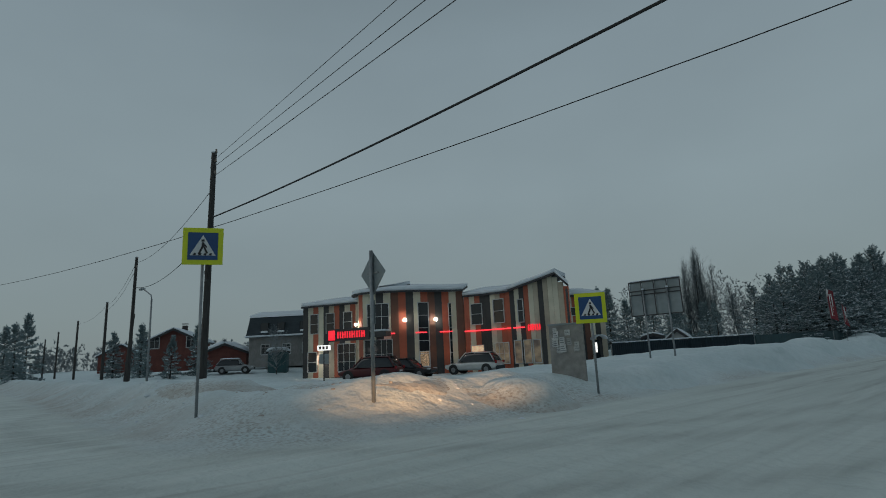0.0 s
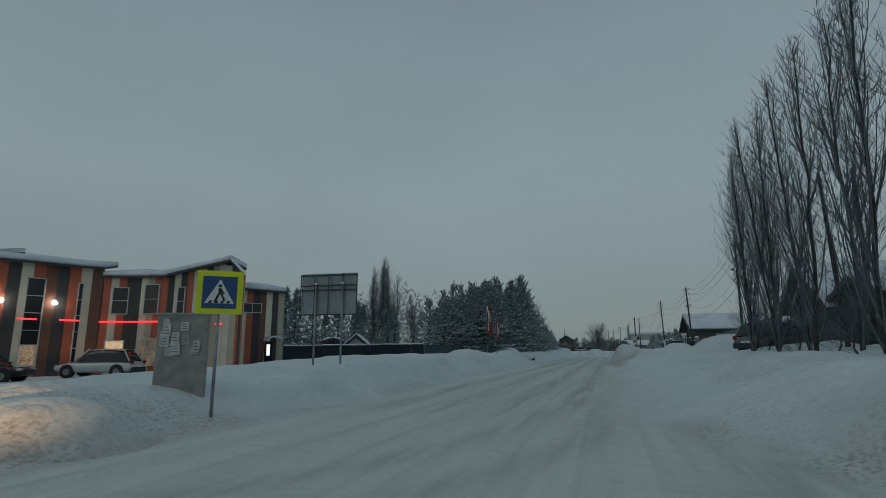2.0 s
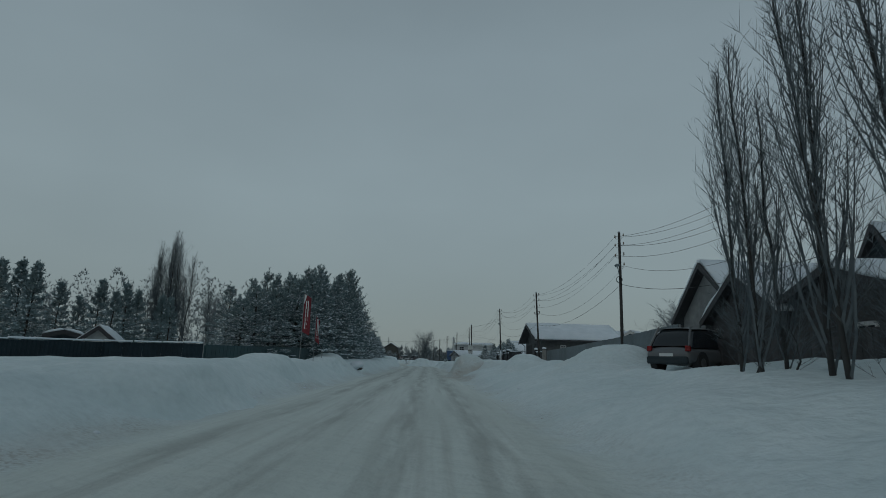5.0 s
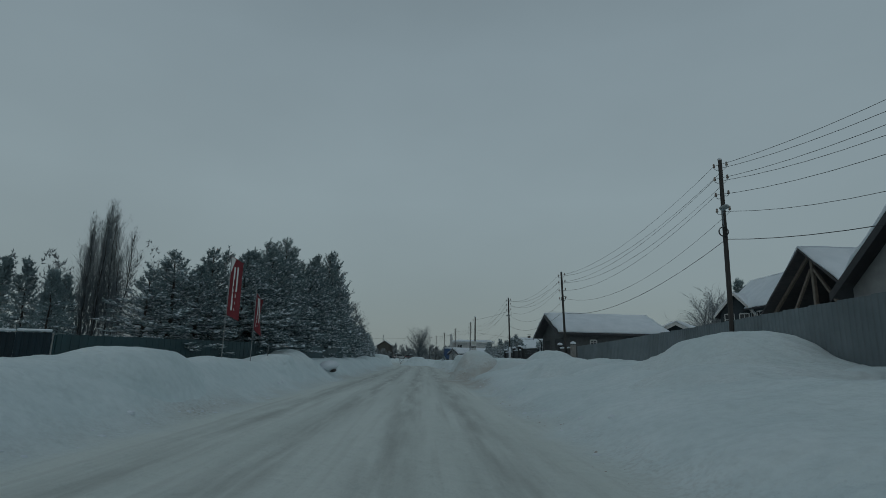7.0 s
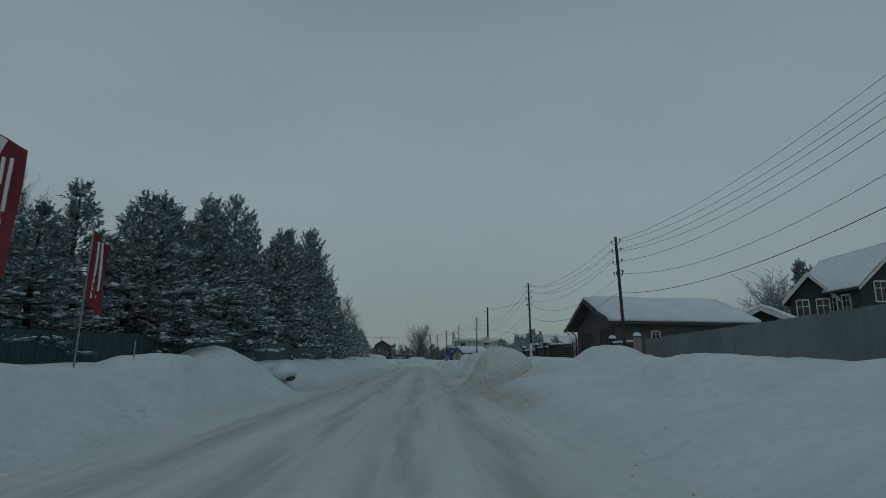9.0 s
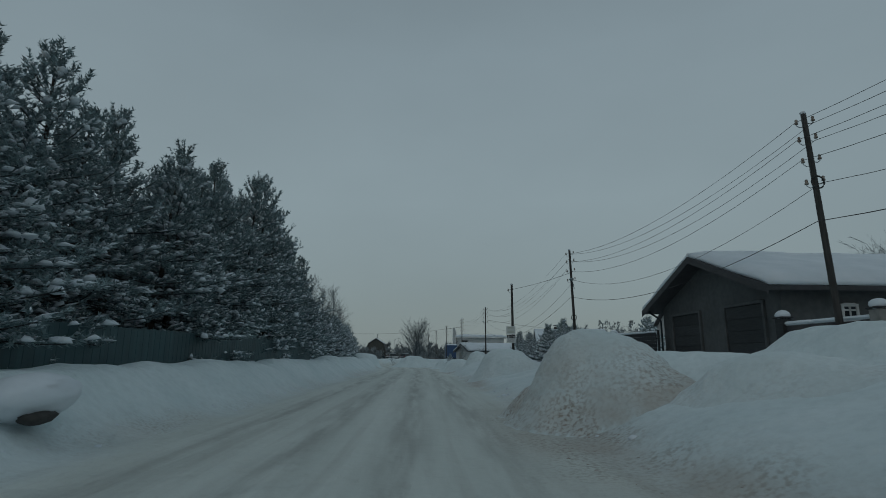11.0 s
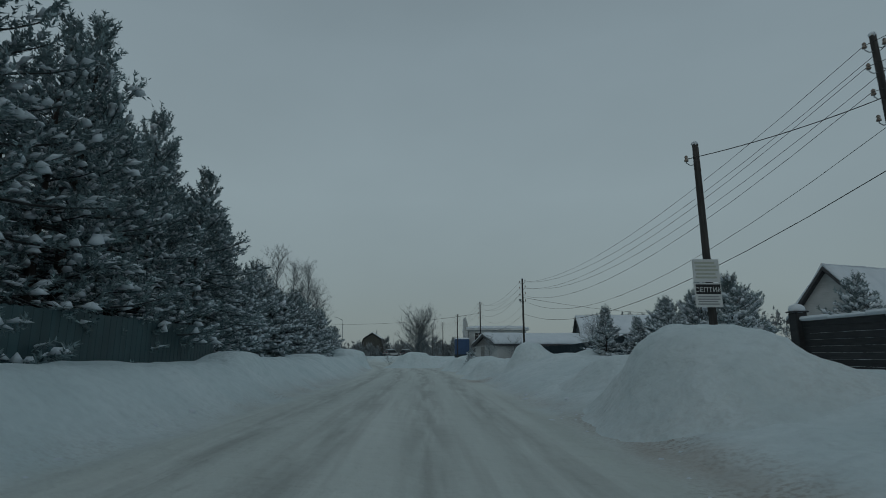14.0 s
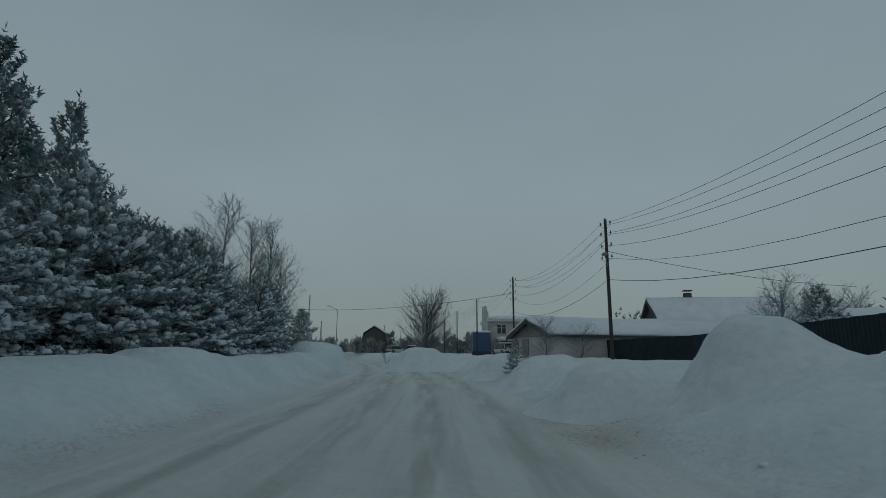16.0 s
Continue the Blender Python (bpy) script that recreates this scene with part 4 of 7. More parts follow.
# ---- trees ----
def blades(cent, dirs, per, length, width, rng, cone=0.9, shoot=0.0):
    """Needle tufts: per thin blades from every centre, fanned round its direction."""
    n = len(cent)
    c = np.repeat(cent, per, 0) + np.repeat(dirs, per, 0) * rng.uniform(0, shoot, (n * per, 1))
    d = np.repeat(dirs, per, 0) + rng.normal(0, cone * 0.55, (n * per, 3))
    d /= np.linalg.norm(d, axis=1, keepdims=True) + 1e-9
    side = np.cross(d, rng.normal(0, 1, (n * per, 3)))
    side /= np.linalg.norm(side, axis=1, keepdims=True) + 1e-9
    ln = length * rng.uniform(0.6, 1.2, (n * per, 1))
    w = width * rng.uniform(0.7, 1.3, (n * per, 1))
    v = np.stack([c - side * w * 0.5, c + side * w * 0.5, c + d * ln], 1).reshape(-1, 3)
    return v, np.arange(len(v)).reshape(-1, 3)


def strips(a, b, w, rng, fine=True):
    """Snow lying along twigs: soft flattened ridges from a to b, half-width w."""
    n = len(a)
    d = b - a
    flat = d * np.array([1, 1, 0])
    side = np.stack([-flat[:, 1], flat[:, 0], np.zeros(n)], -1)
    side /= np.linalg.norm(side, axis=1, keepdims=True) + 1e-9
    up = np.array([[0, 0, 1.0]])
    w = w[:, None]
    rows = [a - up * w * 0.3]
    for f in ((0.2, 0.78) if fine else (0.5,)):
        c = a + d * (f + rng.uniform(-0.08, 0.08, (n, 1))) + side * w * rng.normal(0, 0.25, (n, 1))
        k = w * rng.uniform(0.7, 1.25, (n, 1))
        wide = k * rng.uniform(0.7, 1.2, (n, 1))
        crest = k * rng.uniform(0.35, 0.75, (n, 1))
        rows += [c - side * k - up * k * 0.25, c - side * k * 0.55 + up * crest, c + side * wide * 0.55 + up * crest * rng.uniform(0.7, 1.2, (n, 1)), c + side * wide - up * k * 0.25, c - up * k * 0.45]
    rows.append(b - up * w * 0.4)
    v = np.stack(rows, 1).reshape(-1, 3)
    base = np.arange(n)[:, None] * (12 if fine else 7)
    f = []
    for k in range(5):
        m = (k + 1) % 5
        if not fine:
            f += [np.concatenate([base, base + 1 + k, base + 1 + m], 1), np.concatenate([base + 1 + k, base + 6, base + 1 + m], 1)]
            continue
        f += [np.concatenate([base, base + 1 + k, base + 1 + m], 1), np.concatenate([base + 1 + k, base + 6 + k, base + 6 + m], 1),
              np.concatenate([base + 1 + k, base + 6 + m, base + 1 + m], 1), np.concatenate([base + 6 + k, base + 11, base + 6 + m], 1)]
    return v, np.concatenate(f, 0)


def sticks(p0, p1, r0, r1, sides=3):
    """Tapered twigs between arrays of points."""
    d = p1 - p0
    d = d / (np.linalg.norm(d, axis=1, keepdims=True) + 1e-9)
    ref = np.where(np.abs(d[:, 2:3]) < 0.9, np.array([[0, 0, 1.0]]), np.array([[1.0, 0, 0]]))
    a = np.cross(d, ref)
    a /= np.linalg.norm(a, axis=1, keepdims=True) + 1e-9
    b = np.cross(d, a)
    n = len(p0)
    rings = []
    for p, r in ((p0, r0), (p1, r1)):
        for k in range(sides):
            w = 2 * math.pi * k / sides
            rings.append(p + (a * math.cos(w) + b * math.sin(w)) * np.reshape(r, (-1, 1)))
    v = np.stack(rings, 1).reshape(-1, 3)
    base = np.arange(n)[:, None] * 2 * sides
    f = [np.concatenate([base + k, base + (k + 1) % sides, base + sides + (k + 1) % sides, base + sides + k], 1) for k in range(sides)]
    return v, np.concatenate(f, 0)


def pine(name, seed, h, spread, low=0.12, per=14, snow=0.4, frosted=False, label="", whorl=0.52, rise=0.05):
    """A pine: trunk, limbs in whorls that sweep up at the tip, outer shoots clad in needles like brushes, pads of snow on the boughs."""
    rng = np.random.default_rng(seed)
    ob = thing(name, label, "pine tree")
    tz = np.linspace(0, h, 9)
    bend = np.cumsum(rng.normal(0, 0.05, (9, 2)), 0)
    part("trunk", Geo().tube([(bend[i, 0], bend[i, 1], tz[i] - 0.5 * (i == 0)) for i in range(9)], [0.016 * h * (1.02 - 0.95 * i / 8) + 0.008 for i in range(9)], 7), M_PINEBARK, ob, smooth=True)
    seg0, seg1, sr0, sr1 = [], [], [], []
    b0, bd, bl = [], [], []          # brushes: foot, direction, length
    s0, s1, sw = [], [], []
    up_ = np.array([0, 0, 1.0])
    lobes = rng.uniform(0, 2 * np.pi, 3)
    lift = 0.13 if frosted else 0.10

    def brush(foot, d, length):
        b0.append(foot), bd.append(d / np.linalg.norm(d)), bl.append(length)

    z = h * low
    while z < h * 0.975:
        u = z / h
        n = int(rng.integers(5, 7)) if u < 0.8 else 4
        prof = min(1.0, 0.86 + 1.2 * (u - low)) * (1 - u ** 1.25) ** 0.9 + 0.06
        a0 = rng.uniform(0, 2 * np.pi)
        for k in range(n):
            az = a0 + 2 * np.pi * k / n + rng.normal(0, 0.25)
            lobe = 1 + 0.18 * math.cos(2 * az + lobes[0] + 3 * u) + 0.14 * math.cos(3 * az + lobes[1] + 9 * u)
            L = spread * prof * lobe * rng.uniform(0.62, 1.15)
            d = np.array([math.cos(az), math.sin(az), rise - 0.22 * (1 - u) + 1.5 * u ** 2.4 + rng.normal(0, 0.13)])
            d /= np.linalg.norm(d)
            p = np.array([np.interp(z, tz, bend[:, 0]), np.interp(z, tz, bend[:, 1]), z + rng.normal(0, 0.10)])
            m = 4
            for i in range(m):
                d = d + up_ * (-0.06 * (1 - u) if i < 2 else 0.15) + rng.normal(0, 0.07, 3)
                d /= np.linalg.norm(d)
                q = p + d * L / m
                rr = 0.009 + 0.011 * L * (1.2 - i / m)
                seg0.append(p), seg1.append(q), sr0.append(rr), sr1.append(rr * 0.75)
                across = np.array([-d[1], d[0], 0.0])
                if i == m - 1:
                    brush(p, d, L / m)
                    brush(q, d + up_ * (0.3 + 0.8 * u), 0.28 + 0.45 * u ** 2)
                if i >= 1:
                    for sd in (-1, 1, -1, 1)[:(2 if u < 0.85 else 1) + (L > 1.3) + (L > 2.1)]:
                        e = d * rng.uniform(0.6, 1.0) + across * sd * rng.uniform(0.4, 1.0) + up_ * rng.normal(0.10 + 0.55 * u, 0.16)
                        e /= np.linalg.norm(e)
                        sl = float(np.clip(0.26 * L * rng.uniform(0.7, 1.4), 0.2, 0.7))
                        o = p + (q - p) * rng.uniform(0.0, 1.0)
                        brush(o + e * sl * 0.1, e, sl)
                        for _ in range(1 + (i > 1)):
                            brush(o + e * sl * 0.9, e * 0.7 + up_ * rng.uniform(0.2, 0.8) + rng.normal(0, 0.3, 3), rng.uniform(0.15, 0.28) + 0.26 * u ** 2)
                        if rng.uniform() < snow * (0.8 - 0.5 * u):
                            g0 = rng.uniform(0.1, 0.5)
                            s0.append(o + e * sl * g0 + up_ * lift), s1.append(o + e * sl * (g0 + rng.uniform(0.5, 0.9)) + up_ * lift * 0.8)
                            sw.append(rng.uniform(0.06, 0.13) * (1.15 if frosted else 1))
                p = q
            # pad of snow on the outer half of the bough
            if rng.uniform() < snow * (1.15 - 0.8 * u):
                for _ in range(int(rng.integers(3, 7) if frosted else rng.integers(2, 6))):
                    o = p - d * L * rng.uniform(0.0, 0.42) + across * rng.normal(0, 0.12 * L) + up_ * (rng.uniform(0.14, 0.26) if frosted else rng.uniform(0.08, 0.15))
                    e = d * rng.uniform(0.2, 0.45) + across * rng.normal(0, 0.15)
                    s0.append(o), s1.append(o + e * np.array([1, 1, 0.7]))
                    sw.append(rng.uniform(0.06, 0.165) * (1.1 if u < 0.45 else 0.8) * (1.15 if frosted else 1.2))
        z += whorl * rng.uniform(0.75, 1.25) * (1.1 - 0.25 * u)
    # leader and the ring of candles round it
    top = np.array([bend[-1, 0], bend[-1, 1], h])
    for k in range(6):
        az = k * 1.05 + rng.uniform(0, 0.5)
        tilt = 0.0 if k == 0 else rng.uniform(0.25, 0.6)
        brush(top - up_ * rng.uniform(0.25, 0.75), np.array([tilt * math.cos(az), tilt * math.sin(az), 1.0]), rng.uniform(0.4, 0.8) if k else 1.1)
    sv, sf = sticks(np.array(seg0), np.array(seg1), np.array(sr0), np.array(sr1))
    tagged(part("branchwork", raw_mesh("branchwork", sv.tolist(), sf.tolist(), M_BARK), M_BARK, ob), kind="stuff")
    # needles set all round each brush, leaning forward along it
    b0, bd, bl = np.array(b0), np.array(bd), np.array(bl)
    hi = 1 + 0.3 * (b0[:, 2] > 0.82 * h)
    cnt = np.maximum(4, (per * hi * bl / 0.32).astype(int))
    c, d, ln = np.repeat(b0, cnt, 0), np.repeat(bd, cnt, 0), np.repeat(bl, cnt)[:, None]
    N = len(c)
    t = rng.uniform(0, 1, (N, 1))
    r = np.cross(d, rng.normal(0, 1, (N, 3)))
    r /= np.linalg.norm(r, axis=1, keepdims=True) + 1e-9
    w = d * rng.uniform(0.5, 1.2, (N, 1)) + r * 0.8
    w /= np.linalg.norm(w, axis=1, keepdims=True)
    side = np.cross(w, rng.normal(0, 1, (N, 3)))
    side /= np.linalg.norm(side, axis=1, keepdims=True) + 1e-9
    foot = c + d * ln * t
    size = rng.uniform(0.7, 1.25, (N, 1)) * (0.15 if per > 8 else 0.17 if frosted else 0.21)
    thick = 0.026 if per > 8 else 0.027 if frosted else 0.045
    nv = np.stack([foot - side * thick, foot + side * thick, foot + w * size], 1).reshape(-1, 3)
    nf = np.arange(len(nv)).reshape(-1, 3)
    nd = part("needles", raw_mesh("needles", nv.tolist(), nf.tolist(), M_NEEDLE2 if frosted else M_NEEDLE), M_NEEDLE, ob, "frosted needles" if frosted else "dark green needles")
    tagged(nd, kind="stuff")
    if s0:
        lv, lf = strips(np.array(s0), np.array(s1), np.array(sw), rng, frosted)
        tagged(part("snow_load", raw_mesh("snow_load", lv.tolist(), lf.tolist(), M_SNOW, True), M_SNOW, ob, "snow lying along the boughs"), kind="stuff")
    return ob


def bare_tree(name, seed, h, kind, label, mat, category="bare tree", fine=1.0, thick=1.0):
    """A leafless tree: 'poplar' (narrow, upswept), 'round' (broad fan), 'birch' (fine, drooping), 'vase' (upswept spray), 'upright' (tall, close)."""
    rng = np.random.default_rng(seed)
    ob = thing(name, label, category)
    p0, p1, r0, r1 = [], [], [], []
    tc, td, tl = [], [], []

    def limb(p, d, L, r, n, rise, wob):
        pts = [p]
        for i in range(n):
            d = d + np.array([0, 0, rise]) + rng.normal(0, wob, 3)
            d = d / np.linalg.norm(d)
            q = p + d * L / n
            p0.append(p), p1.append(q)
            r0.append(r * (1 - 0.8 * i / n)), r1.append(r * (1 - 0.8 * (i + 1) / n))
            p = q
            pts.append(q)
        return pts, d

    def twig(p, d, L):
        tc.append(p), td.append(d / np.linalg.norm(d)), tl.append(L)
    n = 10
    bend = np.cumsum(rng.normal(0, 0.06, (n, 2)), 0)
    tz = np.linspace(-0.4, h * (0.93 if kind in ("poplar", "upright") else 0.62), n)
    tr = (0.0050 if kind == "poplar" else 0.0075) * h + 0.015
    trunk = [(bend[i, 0], bend[i, 1], tz[i]) for i in range(n)]
    part("trunk", Geo().tube(trunk, [tr * (1 - 0.85 * i / n) for i in range(n)], 7), mat if kind == "upright" else M_BARK, ob, smooth=True)
    nb, a0, a1 = (int(38 * fine), 0.03, 0.96) if kind == "poplar" else (int(34 * fine), 0.17, 1.0)
    spray = kind == "vase"
    for b in range(nb):
        u = a0 + (a1 - a0) * (b + rng.uniform()) / nb
        i = min(n - 2, int(u * (n - 1)))
        f = u * (n - 1) - i
        p = np.array(trunk[i]) * (1 - f) + np.array(trunk[i + 1]) * f
        az = rng.uniform(0, 2 * np.pi)
        if kind == "poplar":
            d = np.array([math.cos(az), math.sin(az), 2.5 + 0.7 * u])
            L = h * (0.32 * (1 - u) ** 0.8 + 0.06) * rng.uniform(0.7, 1.2)
            rise, wob = 0.50, 0.05
        elif spray:
            d = np.array([math.cos(az), math.sin(az), 0.45 + 0.95 * u])
            L = h * (0.50 - 0.10 * u) * rng.uniform(0.65, 1.05)
            rise, wob = 0.08, 0.08
        elif kind == "upright":
            d = np.array([math.cos(az), math.sin(az), 0.9 + 0.6 * u])
            L = h * (0.34 * (1 - u) ** 0.7 + 0.07) * rng.uniform(0.6, 1.1)
            rise, wob = 0.04, 0.09
        elif kind == "round":
            d = np.array([math.cos(az), math.sin(az), 0.35 + 0.9 * u])
            L = h * (0.42 + 0.05 * (1 - u)) * rng.uniform(0.7, 1.1)
            rise, wob = 0.05, 0.10
        else:
            d = np.array([math.cos(az), math.sin(az), 0.7 + 0.8 * u])
            L = h * (0.38 * (1 - 0.3 * u)) * rng.uniform(0.6, 1.1)
            rise, wob = 0.02, 0.10
        pts, dd = limb(p, d, L, (0.006 + 0.0075 * L) * thick, 4, rise, wob)
        bendz = 0.5 if kind == "poplar" else 0.2 if spray else (-0.35 if kind == "birch" else 0.1)
        for j in range(1, 5):
            for _ in range(2 if kind == "poplar" else 3):
                az2 = rng.uniform(0, 2 * np.pi)
                d2 = dd + 0.75 * np.array([math.cos(az2), math.sin(az2), 0.1])
                sl = L * rng.uniform(0.2, 0.42)
                sub, d3 = limb(pts[j], d2, sl, 0.0075 * thick, 2, bendz * 0.25, 0.10)
                for q in sub[1:]:
                    for _ in range(2):
                        az3 = rng.uniform(0, 2 * np.pi)
                        twig(q, d3 + 0.7 * np.array([math.cos(az3), math.sin(az3), bendz]), sl * rng.uniform(0.35, 0.75))
                for _ in range(2):
                    az3 = rng.uniform(0, 2 * np.pi)
                    twig(sub[0] + (sub[1] - sub[0]) * rng.uniform(), d3 + 0.8 * np.array([math.cos(az3), math.sin(az3), bendz]), sl * rng.uniform(0.3, 0.6))
    v, f = sticks(np.array(p0), np.array(p1), np.array(r0), np.array(r1))
    c, d, L = np.array(tc), np.array(td), np.array(tl)[:, None]
    side = np.cross(d, rng.normal(0, 1, d.shape))
    side /= np.linalg.norm(side, axis=1, keepdims=True) + 1e-9
    tv = np.stack([c - side * 0.006 * thick, c + side * 0.006 * thick, c + d * L], 1).reshape(-1, 3)
    tf = (np.arange(len(tv)).reshape(-1, 3) + len(v)).tolist()
    tagged(part("crown", raw_mesh("crown", v.tolist() + tv.tolist(), f.tolist() + tf, mat), mat, ob, "bare branches and twigs"), kind="stuff")
    return ob


def scatter(proto, spots, group, plump=0.0):
    """Copies of the protos at x, y, scale; each turned by its own angle, standing in the snow."""
    rng = random.Random(len(spots) * 7 + 3)
    for i, (x, y, s) in enumerate(spots):
        src = proto[i % len(proto)]
        m = pose(x, y, gz(x, y) - 0.05, rng.uniform(-2.5, 2.5), rng.uniform(-2.5, 2.5), rng.uniform(0, 360))
        c = copy_thing(src, m)
        wide = s * (1 + plump * max(0.0, 1 - s))
        c.scale = (wide, wide, s * rng.uniform(0.96, 1.05))
        c["group"] = group


def drop(protos):
    """Remove the patterns from which the copies were made."""
    for o in protos:
        for c in (*o.children_recursive, o):
            bpy.data.objects.remove(c)


BIG = [pine("pine_tree", 11 + i, 10.2, 2.75 + 0.2 * (i % 3), 0.04, 8.4, 1.2, False, "tall dark green pine with snow along its boughs") for i in range(5)]
BACK = [pine("pine_tree", 21 + i, 10.2, 2.9, 0.10, 4.2, 0.7, False, "tall dark pine standing deep in the grove", whorl=0.75) for i in range(3)]
rg = random.Random(5)
spots, deep = [], []
# front row behind the board fence, then two deeper rows
y = 23.0
while y < 80:
    s = float(np.interp(y, [22, 24, 26, 28, 30, 34, 38, 45, 55, 64, 70, 75, 80], [0.32, 0.40, 0.46, 0.52, 0.57, 0.66, 0.73, 0.82, 1.03, 1.06, 0.95, 0.82, 0.74])) * rg.uniform(0.88, 1.09)
    if not 61.5 < y < 63.4:
        spots.append((float(np.interp(y, [20, 30, 38, 62, 72], [-11.6, -9.9, -10.1, -10.3, -11.6])) - rg.uniform(0, 0.9), y, s))
    y += rg.uniform(1.3, 1.9) if y < 40 else rg.uniform(1.7, 2.5)
for row in range(1, 3):
    y = 24.0 + row * 2.5
    while y < 80:
        s = float(np.interp(y, [18, 30, 36, 45, 55, 68, 80], [0.34, 0.40, 0.48, 0.74, 0.95, 1.0, 0.95])) + rg.uniform(-0.07, 0.08)
        if y > 33:
            deep.append((-11.2 - row * 2.9 - rg.uniform(0, 1.5), y, s))
        y += rg.uniform(3.3, 4.8)
deep += [(-16.2, 82.0, 1.05), (-17.6, 85.5, 1.12), (-16.8, 88.6, 1.08), (-18.2, 91.5, 1.1), (-17.6, 94.4, 1.12), (-20.6, 84.0, 1.1), (-21.0, 90.0, 1.15), (-20.4, 95.8, 1.0)]
scatter(BIG, spots, "snowy pine grove", 1.2)
scatter(BACK, deep, "snowy pine grove", 1.0)
drop(BIG)
drop(BACK)
YOUNG = [pine("young_pine", 31 + i, 5.0, 2.15, 0.03, 6.5, 1.5, True, "young frosted pine heavy with snow", whorl=0.33, rise=0.12) for i in range(3)]
spots = []
for k in range(26):
    yy = 79 + k * 1.35 + rg.uniform(-0.5, 0.5)
    spots.append((-9.6 - rg.uniform(0, 3.6) - 0.035 * (yy - 79), yy, rg.uniform(0.75, 1.1) * (1.08 - 0.008 * (yy - 79))))
spots += [(-13.2, 94.0, 1.15), (-12.7, 91.2, 1.1), (-14.0, 96.6, 1.15), (-12.2, 87.6, 1.2)]
spots += [(9.6, 66.3, 0.55), (10.5, 68.1, 0.48), (8.6, 68.8, 0.4), (11.0, 69.4, 0.6), (12.6, 71.0, 0.62)]
spots += [(9.4, 78.4, 0.5), (12.5, 74.4, 0.70), (11.6, 75.8, 0.60), (10.9, 73.6, 0.46), (12.9, 72.6, 0.6), (13.6, 77.0, 0.66), (10.4, 76.4, 0.42)]
spots += [(3.7, 96.0, 0.27), (21.7, 100.0, 0.82), (20.5, 74.5, 0.8)]
scatter(YOUNG, spots, "young snowy pines")
drop(YOUNG)
SPRUCE = [pine("spruce_tree", 51 + i, 7.5, 1.7, 0.03, 4.5, 0.3, False, "dark conical spruce behind the fences", whorl=0.40, rise=-0.25) for i in range(2)]
scatter(SPRUCE, [(-35.2, 40.6, 0.85), (-31.4, 40.5, 0.92), (-33.6, 41.5, 0.72), (-37.8, 40.4, 1.05), (-40.5, 43, 1.15), (-28.6, 42.5, 0.8), (-26.2, 36.0, 0.75), (-44.5, 45, 1.2), (-24.2, 30.5, 0.6), (-21.8, 33.0, 0.62),
               (-19.6, 29.2, 0.55), (-17.4, 25.5, 0.5), (-58, -8, 0.7), (-55.5, -11.5, 0.55), (-61, -13, 0.7), (-66, -12, 0.6), (-72, -13.5, 0.7), (-98, -20, 1.2), (-110, -22, 1.1), (-102, -25, 1.0), (-86, -22, 0.9), (40.6, 67, 1.42), (42.2, 68, 1.3)], "dark spruces")
drop(SPRUCE)

POPLAR = [bare_tree("poplar_tree", 71 + i, 9.6, "poplar", "tall bare poplar with upswept branches", M_TWIG) for i in range(4)]
scatter(POPLAR, [(7.4, 1.2, 0.84), (7.2, 0.1, 0.90), (8.1, 0.6, 0.78), (7.7, -1.3, 0.99), (7.5, -1.9, 0.94), (8.0, -3.2, 1.02), (7.8, -4.6, 1.10), (8.3, -6.2, 1.08), (8.1, -8.0, 1.15), (8.7, -10.2, 1.12)], "row of bare poplars")
scatter(POPLAR, [(-27.4, 45.5, 1.42), (-27.9, 46.0, 1.36), (-28.4, 47.2, 1.34), (-26.6, 46.1, 1.3), (-29.5, 47.3, 1.2), (-27.0, 47.6, 1.25), (-28.8, 46.5, 1.3), (-26.0, 46.8, 1.18), (-30.0, 48.0, 1.22), (-25.0, 44.5, 0.9), (-23.6, 47.5, 0.85), (-31.8, 46.8, 0.8)], "cluster of bare poplars")
drop(POPLAR)
SHRUB = [bare_tree("shrub", 81 + i, 2.6, "round", "bare tangled shrub at the foot of the poplars", M_TWIG, "shrub", 0.6, 0.45) for i in range(2)]
scatter(SHRUB, [(7.3, 0.6, 0.9), (7.6, -0.6, 0.8), (7.9, -2.2, 0.85), (7.6, -3.6, 0.9), (8.1, -5.0, 0.85), (7.9, -6.6, 0.9), (8.3, -8.3, 0.85), (7.8, 1.9, 0.8), (8.1, 101.0, 0.9), (-5.2, 128.0, 0.8), (1.5, 127.0, 0.7)], "roadside shrubs")
drop(SHRUB)
ROUND = [bare_tree("round_tree", 91, 8.2, "vase", "broad bare tree at the end of the road", M_TWIG, fine=2.0, thick=2.0)]
scatter(ROUND, [(-1.2, 134.5, 1.05)], "far bare trees")
BIRCH = [bare_tree("birch_tree", 95 + i, 10.0, "birch", "pale frosted birch without leaves", M_BIRCH, fine=1.25, thick=1.7) for i in range(2)]
GREYBIRCH = [bare_tree("birch_tree", 98 + i, 10.0, "upright", "tall grey birch with dense bare twigs", M_TWIG, fine=1.7, thick=1.1) for i in range(2)]
scatter(GREYBIRCH, [(-18.6, 116.0, 1.45), (-15.2, 117.5, 1.25), (-16.8, 118.6, 1.2), (-13.4, 116.0, 0.9), (-20.5, 114.0, 1.05)], "tall grey birches")
drop(GREYBIRCH)
